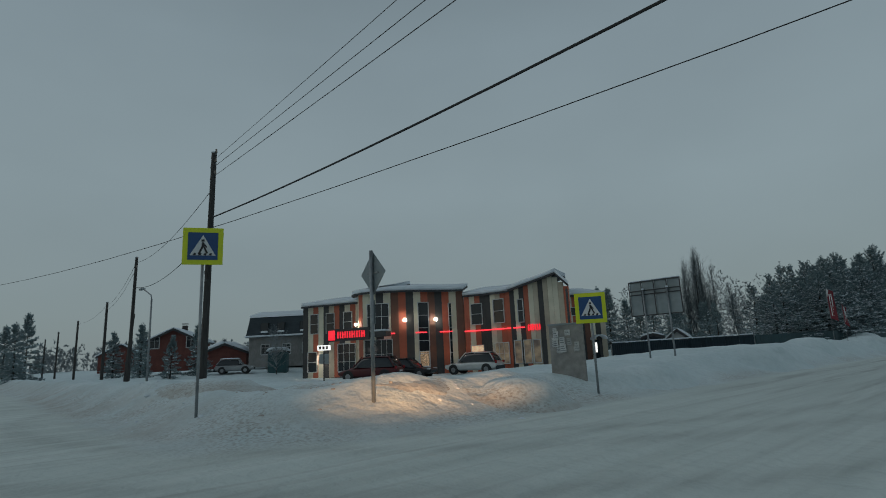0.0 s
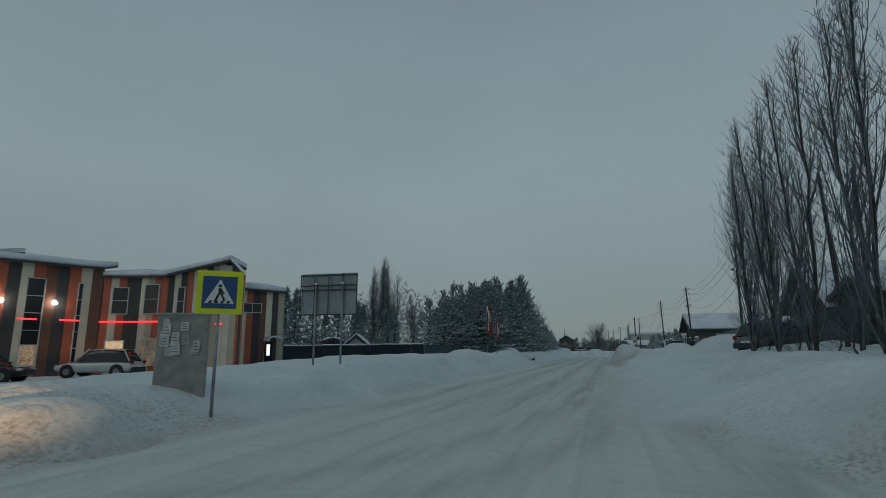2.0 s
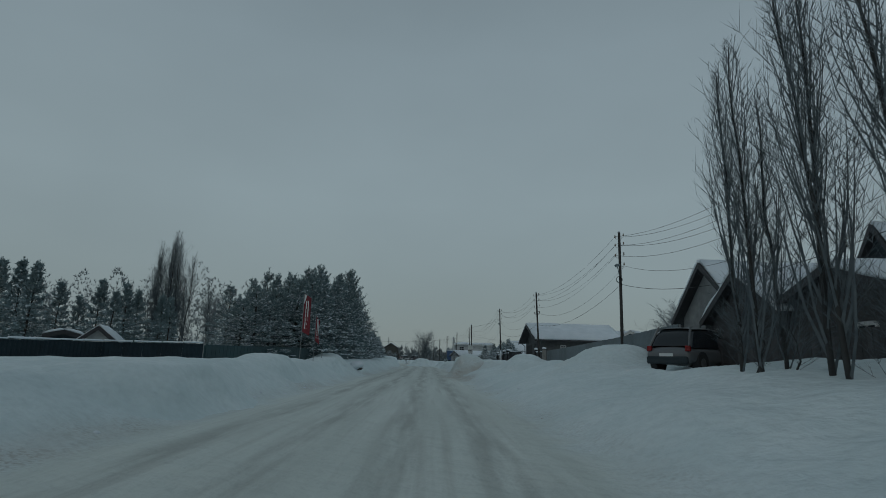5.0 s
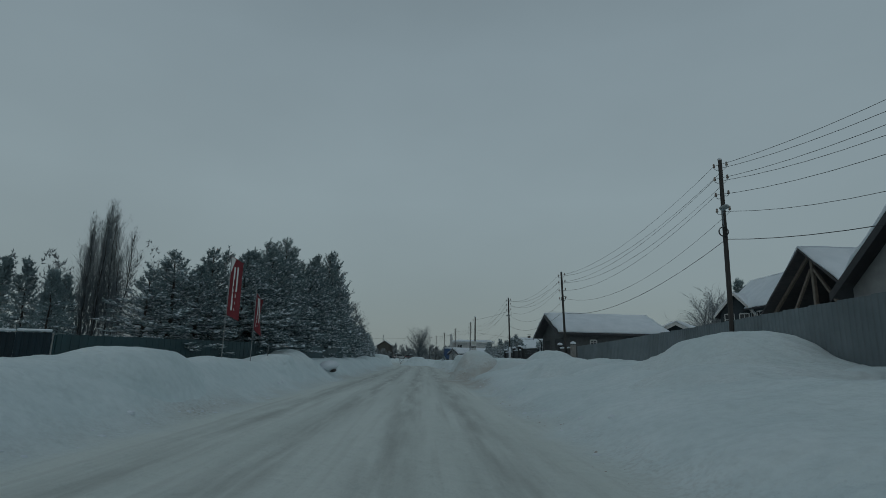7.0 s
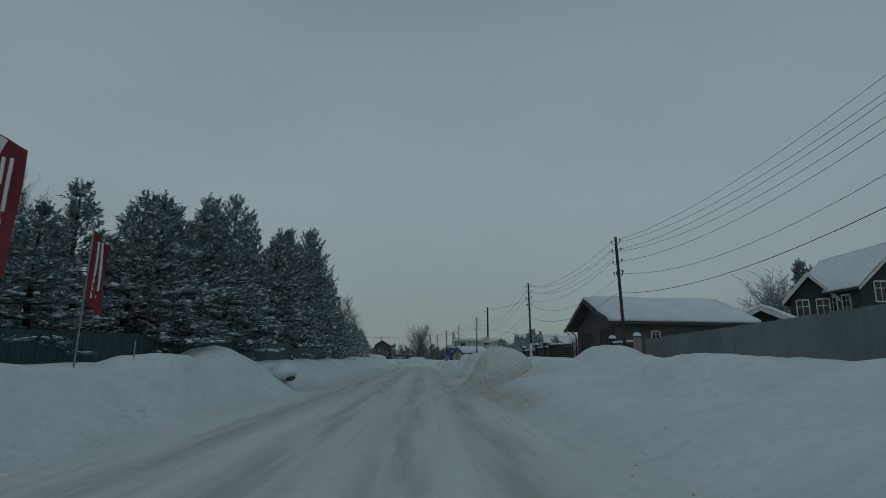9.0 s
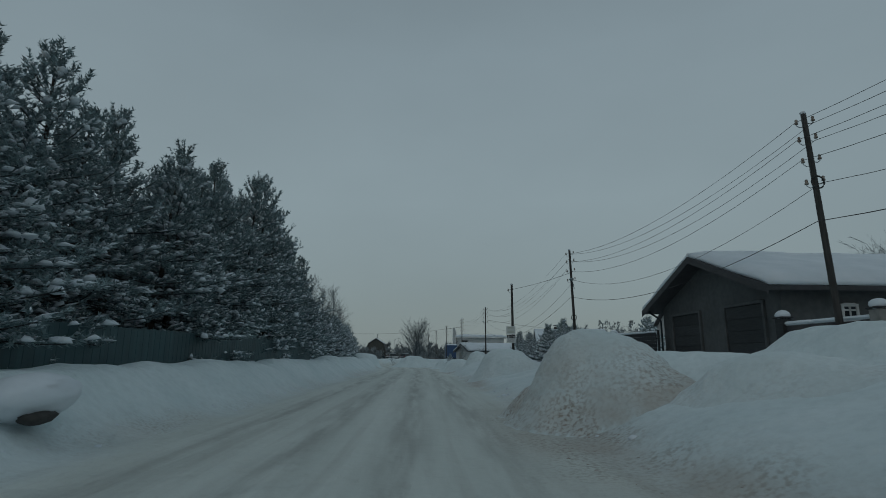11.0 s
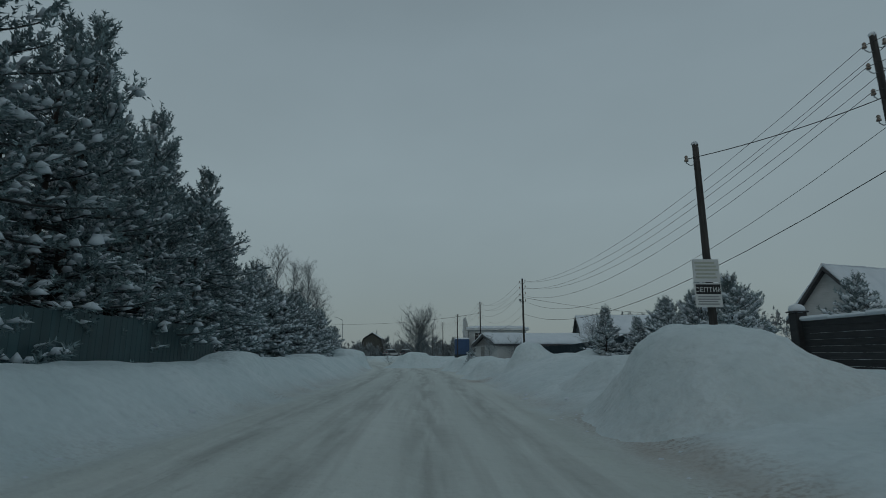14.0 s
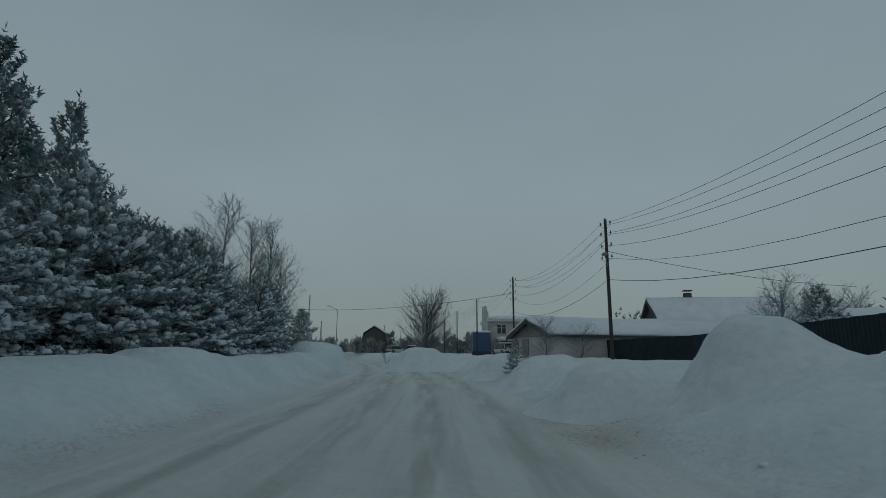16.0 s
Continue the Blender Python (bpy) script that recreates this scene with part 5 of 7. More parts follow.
scatter(BIRCH, [(11.9, 88.3, 0.40), (5.3, 97.0, 0.3), (12.9, 90.5, 0.3), (24.0, 92.0, 0.55), (22.5, 93.0, 0.5),
              (32, 112, 0.62), (35, 114, 0.7), (38, 118, 0.6), (42, 116, 0.66), (33.0, 62, 1.05), (34.8, 63.5, 1.1), (36.4, 65, 1.12), (38.2, 66.5, 1.0), (47, 60, 0.9), (52, 80, 0.8), (27.5, 110, 0.55),
              (-52, -2, 0.6), (-49, 3, 0.55), (-60, 8, 0.7), (-26.5, 57, 0.95), (-22.8, 60, 0.9), (-19.5, 63, 0.95), (-16.5, 70, 0.9)], "frosted birches")
drop(BIRCH)
drop(ROUND)
# ---- houses ----
def house_window(parent, m, w, h, bars=1):
    """A framed window in the local xz plane, facing -y."""
    f = Geo()
    for b in ((-w / 2 - 0.09, -w / 2, -0.09, h + 0.09), (w / 2, w / 2 + 0.09, -0.09, h + 0.09), (-w / 2, w / 2, h, h + 0.12), (-w / 2, w / 2, -0.12, 0)):
        f.box(b[0], b[1], -0.07, 0.0, b[2], b[3], 0.008, m)
    for k in range(1, bars + 1):
        x = -w / 2 + w * k / (bars + 1)
        f.box(x - 0.025, x + 0.025, -0.055, 0.0, 0, h, 0, m)
    f.box(-w / 2, w / 2, -0.055, 0.0, h * 0.66, h * 0.66 + 0.05, 0, m)
    win = part("window", Geo().box(-w / 2, w / 2, -0.03, 0.01, 0, h, 0, m), M_GLASS, parent)
    part("window_frame", f, M_TRIM, win)
    return win


def gable_house(name, label, x, y, turn, w, d, eave, ridge, wall, over=0.5, snow=0.4, trim=M_DARKTRIM, gables=None, windows=(), doors=(), base=None, chimney=None, category="house", snow_rough=0.12):
    """A house whose gable faces local -y: width w, depth d, heights above the snow. windows: (face, across, up, width, height)."""
    z0 = (gz(x, y) if base is None else base)
    ob = thing(name, label, category, pose(x, y, z0, 0, 0, turn))
    h = w / 2
    body = Geo().prism([(-h, -0.5), (h, -0.5), (h, eave), (0, ridge), (-h, eave)], "y", 0.0, d)
    part("wall", body, wall, ob)
    if gables:
        part("gable_cladding", Geo().prism([(-h + 0.02, eave), (h - 0.02, eave), (0, ridge - 0.03)], "y", -0.03, 0.0), gables, ob)
    sl = (ridge - eave) / h
    t = 0.14
    for s in (-1, 1):
        e = h + over * 0.8
        ze = ridge - sl * e
        poly = [(0, ridge + 0.02), (s * e, ze + 0.02), (s * e, ze + 0.02 + t), (0, ridge + 0.02 + t)]
        r = part("roof", Geo().prism(poly, "y", -over, d + over), M_DARKTRIM, ob)
        for yy in (-over - 0.035, d + over + 0.003):
            part("barge_board", Geo().prism([(0, ridge - 0.10), (s * e, ze - 0.10), (s * e, ze + 0.03 + t), (0, ridge + 0.03 + t)], "y", yy, yy + 0.032), trim, r)
        zf = (lambda s_, e_: (lambda px, py: ridge + 0.026 + t - sl * abs(px)))(s, e)
        xs = (0.0, e - 0.02) if s > 0 else (-e + 0.02, 0.0)
        part("roof_snow", snow_cover(xs[0], xs[1], -over + 0.02, d + over - 0.02, zf, snow, int(abs(x) * 3 + s), 0.5, snow_rough), M_SNOW, r, "thick snow on the roof", True)
    for face, a, up, ww, hh in windows:
        if face == "front":
            m = pose(a, -0.012, up)
        elif face == "right":
            m = pose(h + 0.012, a, up, 0, 0, 90)
        else:
            m = pose(-h - 0.012, a, up, 0, 0, -90)
        house_window(ob, m, ww, hh)
    for face, a, ww, hh, mat in doors:
        g = Geo()
        if face == "front":
            g.box(a - ww / 2, a + ww / 2, -0.05, 0.02, -0.3, hh, 0.01)
        else:
            g.box(h - 0.02, h + 0.05, a - ww / 2, a + ww / 2, -0.3, hh, 0.01)
        part("door", g, mat, ob)
    if chimney:
        cx, cy, ch = chimney
        c = part("chimney", Geo().box(cx - 0.3, cx + 0.3, cy - 0.3, cy + 0.3, ridge - 1.0, ridge + ch, 0.02), M_BRICK_DARK, ob)
        part("chimney_cap", Geo().box(cx - 0.38, cx + 0.38, cy - 0.38, cy + 0.38, ridge + ch + 0.18, ridge + ch + 0.26, 0.02), M_DARKTRIM, c)
    return ob


# double garage: gable with two doors towards the road, long side with small windows
gar = gable_house("garage", "dark grey double garage with snowy gable roof", 11.35, 46.9, -90, 8.4, 7.6, 2.65, 4.2, M_GARAGE, 0.75, 0.36, base=1.08,
                  windows=[("right", 2.2, 1.6, 0.4, 0.4), ("right", 5.0, 1.6, 0.45, 0.36), ("right", 6.7, 1.6, 0.45, 0.36)])
for a, ww in ((2.2, 2.2), (-2.0, 2.3)):
    door = part("garage_door", Geo().box(a - ww / 2, a + ww / 2, -0.03, 0.06, -0.3, 2.2, 0.01), M_FENCE_NIGHT, gar, "dark sectional garage door")
    for k in range(5):
        part("door_panel", Geo().box(a - ww / 2 + 0.04, a + ww / 2 - 0.04, -0.055, -0.032, 0.03 + k * 0.43, 0.45 + k * 0.43, 0.006), M_FENCE_NIGHT, door)
    fr = Geo()
    fr.box(a - ww / 2 - 0.12, a - ww / 2, -0.09, 0.02, -0.3, 2.3, 0.01), fr.box(a + ww / 2, a + ww / 2 + 0.12, -0.09, 0.02, -0.3, 2.3, 0.01), fr.box(a - ww / 2, a + ww / 2, -0.09, 0.02, 2.2, 2.32, 0.01)
    part("door_frame", fr, M_GARAGE, door)
part("downpipe", Geo().tube([(-4.6, -0.55, 2.55), (-4.3, -0.25, 2.25), (-4.26, -0.12, 2.1), (-4.26, -0.12, 0)], 0.045, 7), M_BLACKWOOD, gar)

# two-storey dark log house with white windows
gable_house("log_house", "two-storey dark log house with white window frames and snowy roof", 37.6, 52.0, -4, 6.6, 8.5, 6.7, 9.9, M_BLACKWOOD, 0.7, 0.35, M_TRIM, base=1.0,
                  windows=[("front", -1.7, 5.3, 0.9, 1.5), ("front", 0.6, 5.3, 0.9, 1.5), ("front", 0.0, 7.6, 0.6, 0.7), ("front", -1.7, 2.2, 0.9, 1.3), ("front", 0.6, 2.2, 0.9, 1.3),
                           ("left", 1.6, 4.6, 0.9, 1.3), ("left", 3.2, 4.6, 0.9, 1.3), ("left", 1.6, 2.0, 0.9, 1.2), ("left", 3.2, 2.0, 0.9, 1.2)])
gable_house("log_house_wing", "gabled wing of the dark log house with tall white windows", 33.6, 56.6, -50, 3.4, 4.2, 6.0, 7.9, M_BLACKWOOD, 0.6, 0.3, M_TRIM, base=1.0,
            windows=[("front", -0.75, 4.2, 0.85, 1.6), ("front", 0.75, 4.2, 0.85, 1.6), ("front", -0.75, 1.7, 0.85, 1.3), ("front", 0.75, 1.7, 0.85, 1.3)])
gable_house("outbuilding", "low outbuilding with snowy roof behind the grey fence", 21.2, 44.5, -35, 5.4, 7.5, 2.3, 3.7, M_BLACKWOOD, 0.5, 0.3, M_TRIM, base=1.0, windows=[("front", 0, 0.9, 0.7, 0.7)])
# house of grey blocks; a near-black slab stands in for the unlit doorway
block = gable_house("block_house", "unfinished house of grey blocks with dark doorway", 12.9, 12.7, -90, 5.4, 8.0, 2.8, 5.0, M_BLOCK, 0.45, 0.35, base=0.95, doors=[("front", 0.6, 2.2, 2.75, M_BLACKHOLE)])
for r in range(8):
    for k in range(9):
        bx = -2.68 + k * 0.6 + (0.3 if r % 2 else 0)
        if bx + 0.58 > 2.7 or (-0.65 < bx + 0.3 < 1.85 and r * 0.3 < 2.75):
            continue
        part("block", Geo().box(bx, bx + 0.585, -0.03, 0.0, r * 0.3 + 0.01, r * 0.3 + 0.293, 0.008), M_BLOCK, block)
# open timber-framed gable
def timber_shed(x, y, turn):
    z0 = 0.95
    ob = thing("timber_shed", "open timber-framed gable shed under a snowy roof", "shed", pose(x, y, z0, 0, 0, turn))
    h, eave, ridge, d = 3.8, 3.2, 6.5, 7.0
    def beam(nm, a, b, r=0.09):
        a, b = Vector(a), Vector(b)
        dd = b - a
        m = Matrix.Translation(a) @ dd.to_track_quat("Z", "Y").to_matrix().to_4x4()
        part(nm, Geo().box(-r, r, -r, r, 0, dd.length, 0.012, m), M_TIMBER, ob)
    beam("post", (0, 0, 3.3), (0, 0, ridge - 0.1))
    beam("tie_beam", (-h, 0.02, 3.3), (h, 0.02, 3.3), 0.10)
    beam("tie_beam", (-h, 0.02, 2.6), (h, 0.02, 2.6), 0.07)
    for s in (-1, 1):
        beam("rafter", (s * h, 0, eave), (0, 0, ridge), 0.08)
        beam("brace", (s * 0.1, -0.02, 5.6), (s * 1.7, -0.02, 3.4), 0.07)
        beam("post", (s * h, 0, -0.4), (s * h, 0, eave), 0.10)
        beam("post", (s * 1.7, 0, -0.4), (s * 1.7, 0, 3.3), 0.07)
        beam("post", (s * h, d, -0.4), (s * h, d, eave), 0.10)
        sl = (ridge - eave) / h
        e = h + 0.5
        r = part("roof", Geo().prism([(0, ridge + 0.1), (s * e, ridge + 0.1 - sl * e), (s * e, ridge + 0.22 - sl * e), (0, ridge + 0.22)], "y", -0.7, d), M_FENCE_DARK, ob)
        xs = (0.0, e - 0.02) if s > 0 else (-e + 0.02, 0.0)
        part("roof_snow", snow_cover(xs[0], xs[1], -0.65, d, lambda px, py: ridge + 0.226 - sl * abs(px), 0.3, 7, 0.5), M_SNOW, r, smooth=True)
    part("back_wall", Geo().prism([(-h, -0.4), (h, -0.4), (h, eave), (0, ridge), (-h, eave)], "y", d - 0.1, d), M_FENCE_DARK, ob, "dark boarded back wall")
    for s in (-1, 1):
        part("side_wall", Geo().box(s * h - 0.06, s * h + 0.06, 0.2, d - 0.12, -0.4, eave - 0.1, 0.01), M_FENCE_DARK, ob)
    return ob


timber_shed(20.7, 27.4, -90)
# tall pale house behind the poplars
gable_house("pale_house", "tall pale-sided house with steep dark-edged gable", 13.4, -2.0, -90, 7.4, 9.0, 3.4, 7.9, M_WHITEWALL, 0.12, 0.25, base=1.0,
            windows=[("front", 0.3, 1.2, 1.0, 1.3), ("front", -1.8, 1.2, 1.0, 1.3), ("front", 0.0, 4.4, 0.9, 1.2)])
gable_house("barn", "dark wooden barn with snow on its roof", 12.2, 9.0, -90, 4.6, 7.5, 2.4, 3.9, M_FENCE_DARK, 0.4, 0.3, base=0.95)
gable_house("boarded_shed", "low dark boarded shed under a snowy lean roof", 12.4, 4.4, -90, 4.6, 6.0, 2.6, 3.4, M_FENCE_DARK, 0.4, 0.32, base=0.95, windows=[("front", 1.0, 1.2, 0.6, 0.5)])
gable_house("gate_tower", "narrow dark gable with steep roof", 16.5, 7.3, -90, 2.6, 4.0, 3.6, 5.6, M_BLACKWOOD, 0.3, 0.2, base=0.95)
# white gable house behind the dark fence
gable_house("white_gable_house", "white gabled house with dark-edged steep snowy roof", 27.2, 84.6, -72, 5.4, 10.0, 2.9, 6.0, M_WHITEWALL, 0.5, 0.5, base=1.1)
gable_house("small_roof_house", "small pale house with snow-covered roof", 33.5, 83.5, 0, 6.0, 7.0, 3.4, 5.2, M_GREYWALL, 0.5, 0.4, base=1.1)
gable_house("cottage", "low cottage with thick snow on the roof behind the pines", 28.0, 107.0, -80, 5.4, 8.0, 1.7, 3.1, M_GREYWALL, 0.5, 0.45, base=1.1)
# long white shed with a raised dormer
gable_house("long_shed", "long pale shed under thick snow with a grey plank gable", 5.9, 104.0, -74, 5.6, 16.0, 1.25, 2.2, M_WHITEWALL, 0.35, 0.35, base=1.1, gables=M_GREYWALL, doors=[("front", -0.8, 0.9, 1.15, M_GREYWALL)])
gable_house("dormer_house", "pale house with steep snowy roof and brick chimney", 19.9, 119.3, -98, 7.0, 11.0, 2.7, 4.95, M_WHITEWALL, 0.4, 0.35, base=1.2, gables=M_BLACKWOOD, chimney=(0.0, 3.3, 0.7))
# roadside hall with flat snowy roof, blue kiosk
def flat_hall():
    ob = thing("flat_hall", "pale two-storey hall with flat snow-covered roof", "building", pose(8.2, 152.0, 1.2))
    part("wall", Geo().box(0, 11.0, 0, 9.0, -0.5, 4.8, 0.03), M_WHITEWALL, ob)
    r = part("roof", Geo().box(-0.5, 11.6, -0.6, 9.5, 4.803, 5.1, 0.03), M_TRIM, ob)
    part("roof_snow", snow_cover(-0.4, 11.5, -0.5, 9.4, lambda a, b: 5.105, 0.55, 4, 0.8), M_SNOW, r, smooth=True)
    part("fin_wall", Geo().prism([(-0.7, -0.5), (-0.1, -0.5), (-0.1, 6.0), (-0.5, 7.2), (-0.7, 7.2)], "y", -0.4, 4.0), M_WHITEWALL, ob)
    for a in (1.9,):
        house_window(ob, pose(a, -0.012, 3.0), 1.3, 1.3)
    p = part("porch_roof", Geo().box(1.0, 7.5, -3.0, -0.004, 1.9, 2.15, 0.02), M_TRIM, ob)
    part("porch_snow", snow_cover(1.05, 7.45, -2.95, -0.02, lambda a, b: 2.155, 0.3, 6, 0.5), M_SNOW, p, smooth=True)
    for a in (1.2, 4.0, 7.2):
        part("porch_post", Geo().box(a - 0.08, a + 0.08, -2.85, -2.69, -0.5, 1.895, 0.01), M_TRIM, ob)
    part("porch_wall", Geo().box(1.6, 6.8, -2.2, -0.01, -0.5, 1.7, 0.02), material("ochre_porch_wall", (0.36, 0.28, 0.13), (0.30, 0.24, 0.12), 3, 0.8, 0.2, 20), ob)
    return ob


flat_hall()
kio = thing("blue_kiosk", "blue-panelled roadside kiosk with snow on top", "kiosk", pose(5.6, 150.0, 1.2))
part("body", Geo().box(0, 2.6, 0, 2.6, -0.4, 3.1, 0.04), M_BLUE, kio)
part("skirting", Geo().box(-0.02, 2.62, -0.02, 2.62, -0.4, 0.35, 0.02), M_BLACKWOOD, kio)
part("roof_snow", snow_cover(-0.05, 2.65, -0.05, 2.65, lambda a, b: 3.104, 0.25, 3, 0.3), M_SNOW, kio, smooth=True)

# gambrel barn at the road's end
def gambrel(x, y):
    ob = thing("gambrel_barn", "grey-green barn with rounded gambrel roof", "barn", pose(x, y, 1.1))
    prof = [(-3.1, -0.3), (3.1, -0.3), (3.15, 1.6), (2.3, 4.6), (0, 6.1), (-2.3, 4.6), (-3.15, 1.6)]
    part("wall", Geo().prism(prof, "y", 0, 12), M_CANVAS, ob)
    rp = [(3.25, 1.5), (2.4, 4.75), (0, 6.28), (-2.4, 4.75), (-3.25, 1.5), (-3.35, 1.5), (-2.5, 4.85), (0, 6.4), (2.5, 4.85), (3.35, 1.5)]
    r = part("roof", Geo().prism(rp, "y", -0.3, 12.3), M_DARKTRIM, ob)
    part("roof_snow", Geo().prism([(2.3, 4.98), (0, 6.45), (-2.3, 4.98), (-2.2, 5.12), (0, 6.6), (2.2, 5.12)], "y", -0.25, 12.2), M_SNOW, r)
    part("front_base", Geo().box(-3.0, 3.0, -0.06, -0.01, -0.3, 1.3, 0.02), M_BLACKWOOD, ob)
    return ob


gambrel(-14.4, 200)

# red-brick house and mansard house across the junction
gable_house("brick_house", "red-brick house with snowy hipped roof and chimneys", -70.0, -7.4, 62, 6.2, 6.5, 3.1, 4.6, M_REDBRICK, 0.6, 0.3, base=1.6, chimney=(0.6, 3.0, 0.7),
                 windows=[("front", -2.2, 2.4, 1.0, 1.3), ("front", 2.0, 2.4, 1.0, 1.3), ("left", 3.0, 2.4, 1.0, 1.3)])
gable_house("porch_shed", "low snowy-roofed annex beside the brick house", -64.0, -3.2, 62, 5.0, 5.0, 1.4, 2.4, M_REDBRICK, 0.4, 0.45, base=1.6)
gable_house("far_cottage", "cottage with wide snow-covered roof", -70, 8, 70, 7.5, 8.0, 2.0, 3.8, M_GREYWALL, 0.5, 0.4, base=1.6)
def mansard():
    ob = thing("mansard_house", "dark house with snowy mansard roof and roof windows", "house", pose(-60.6, -1.6, 1.6, 0, 0, 45))
    part("wall", Geo().box(0, 9.5, 0, 8, -0.5, 3.0, 0.02), M_GREYWALL, ob)
    r = part("mansard_roof", Geo().prism([(-0.3, 3.0), (8.3, 3.0), (7.2, 5.4), (4.0, 6.0), (0.8, 5.4)], "x", -0.3, 9.8), M_BLACKWOOD, ob)
    part("roof_snow", Geo().prism([(7.25, 5.45), (4.0, 6.06), (0.75, 5.45), (0.85, 5.7), (4.0, 6.4), (7.15, 5.7)], "x", -0.32, 9.82), M_SNOW, r)
    part("eave_snow", Geo().box(-0.3, 9.8, -0.75, -0.32, 3.02, 3.22, 0.08), M_SNOW, r)
    for a in (1.4, 3.4, 6.2):
        part("roof_window", Geo().box(a, a + 0.9, -0.02, 0.5, 3.6, 4.7, 0.03), M_GLASS, r)
        part("window_snow", Geo().box(a, a + 0.9, -0.12, 0.2, 3.45, 3.75, 0.1), M_SNOW, r)
    part("chimney", Geo().box(6.5, 7.1, 3.7, 4.3, 5.5, 7.0, 0.02), M_BRICK_DARK, ob)
    for a in (2.0, 4.6, 7.0):
        house_window(ob, pose(a, -0.012, 1.0), 0.9, 1.1)
    return ob


mansard()
kt = thing("bus_shelter", "teal metal kiosk with a rounded snowy roof", "kiosk", pose(-54.0, -0.9, gz(-54.0, -0.9), 0, 0, 55))
part("body", Geo().box(-1.0, 1.0, -0.8, 0.8, -0.3, 2.1, 0.05), M_TEAL, kt)
part("panel", Geo().box(-0.92, -0.05, -0.84, -0.805, 0.2, 1.9, 0.01), M_TEAL, kt)
part("panel", Geo().box(0.05, 0.92, -0.84, -0.805, 0.2, 1.9, 0.01), M_TEAL, kt)
part("roof_snow", snow_cover(-1.12, 1.12, -0.95, 0.95, lambda a, b: 2.104 + 0.25 * (1 - (a / 1.5) ** 2), 0.35, 2, 0.2), M_SNOW, kt, smooth=True)
# far village roofs along the cross street and behind the grove
for k, (hx, hy, tn) in enumerate(((-125, -34, 95), (-140, -36, 85), (-110, 2, 60), (-150, 4, 80), (-128, -2, 75))):
    gable_house("far_house", "distant village house under snow", hx, hy, tn, 8, 9, 3.0, 5.2, (M_GREYWALL, M_REDBRICK, M_WHITEWALL)[k % 3], 0.5, 0.4, base=1.6, windows=[("front", -1.8, 1.0, 1.0, 1.2), ("front", 1.8, 1.0, 1.0, 1.2)])
gable_house("garden_hut", "small hut with pointed snowy roof behind the dark fence", -18.8, 20.2, 20, 1.9, 2.2, 0.9, 1.7, M_WHITEWALL, 0.25, 0.2, base=1.0, category="hut")
gable_house("garden_pavilion", "small pavilion with flat snowy roof behind the fence", -22.6, 23.0, 30, 1.5, 1.5, 1.3, 1.5, M_BLACKWOOD, 0.4, 0.2, base=1.0, category="pavilion")
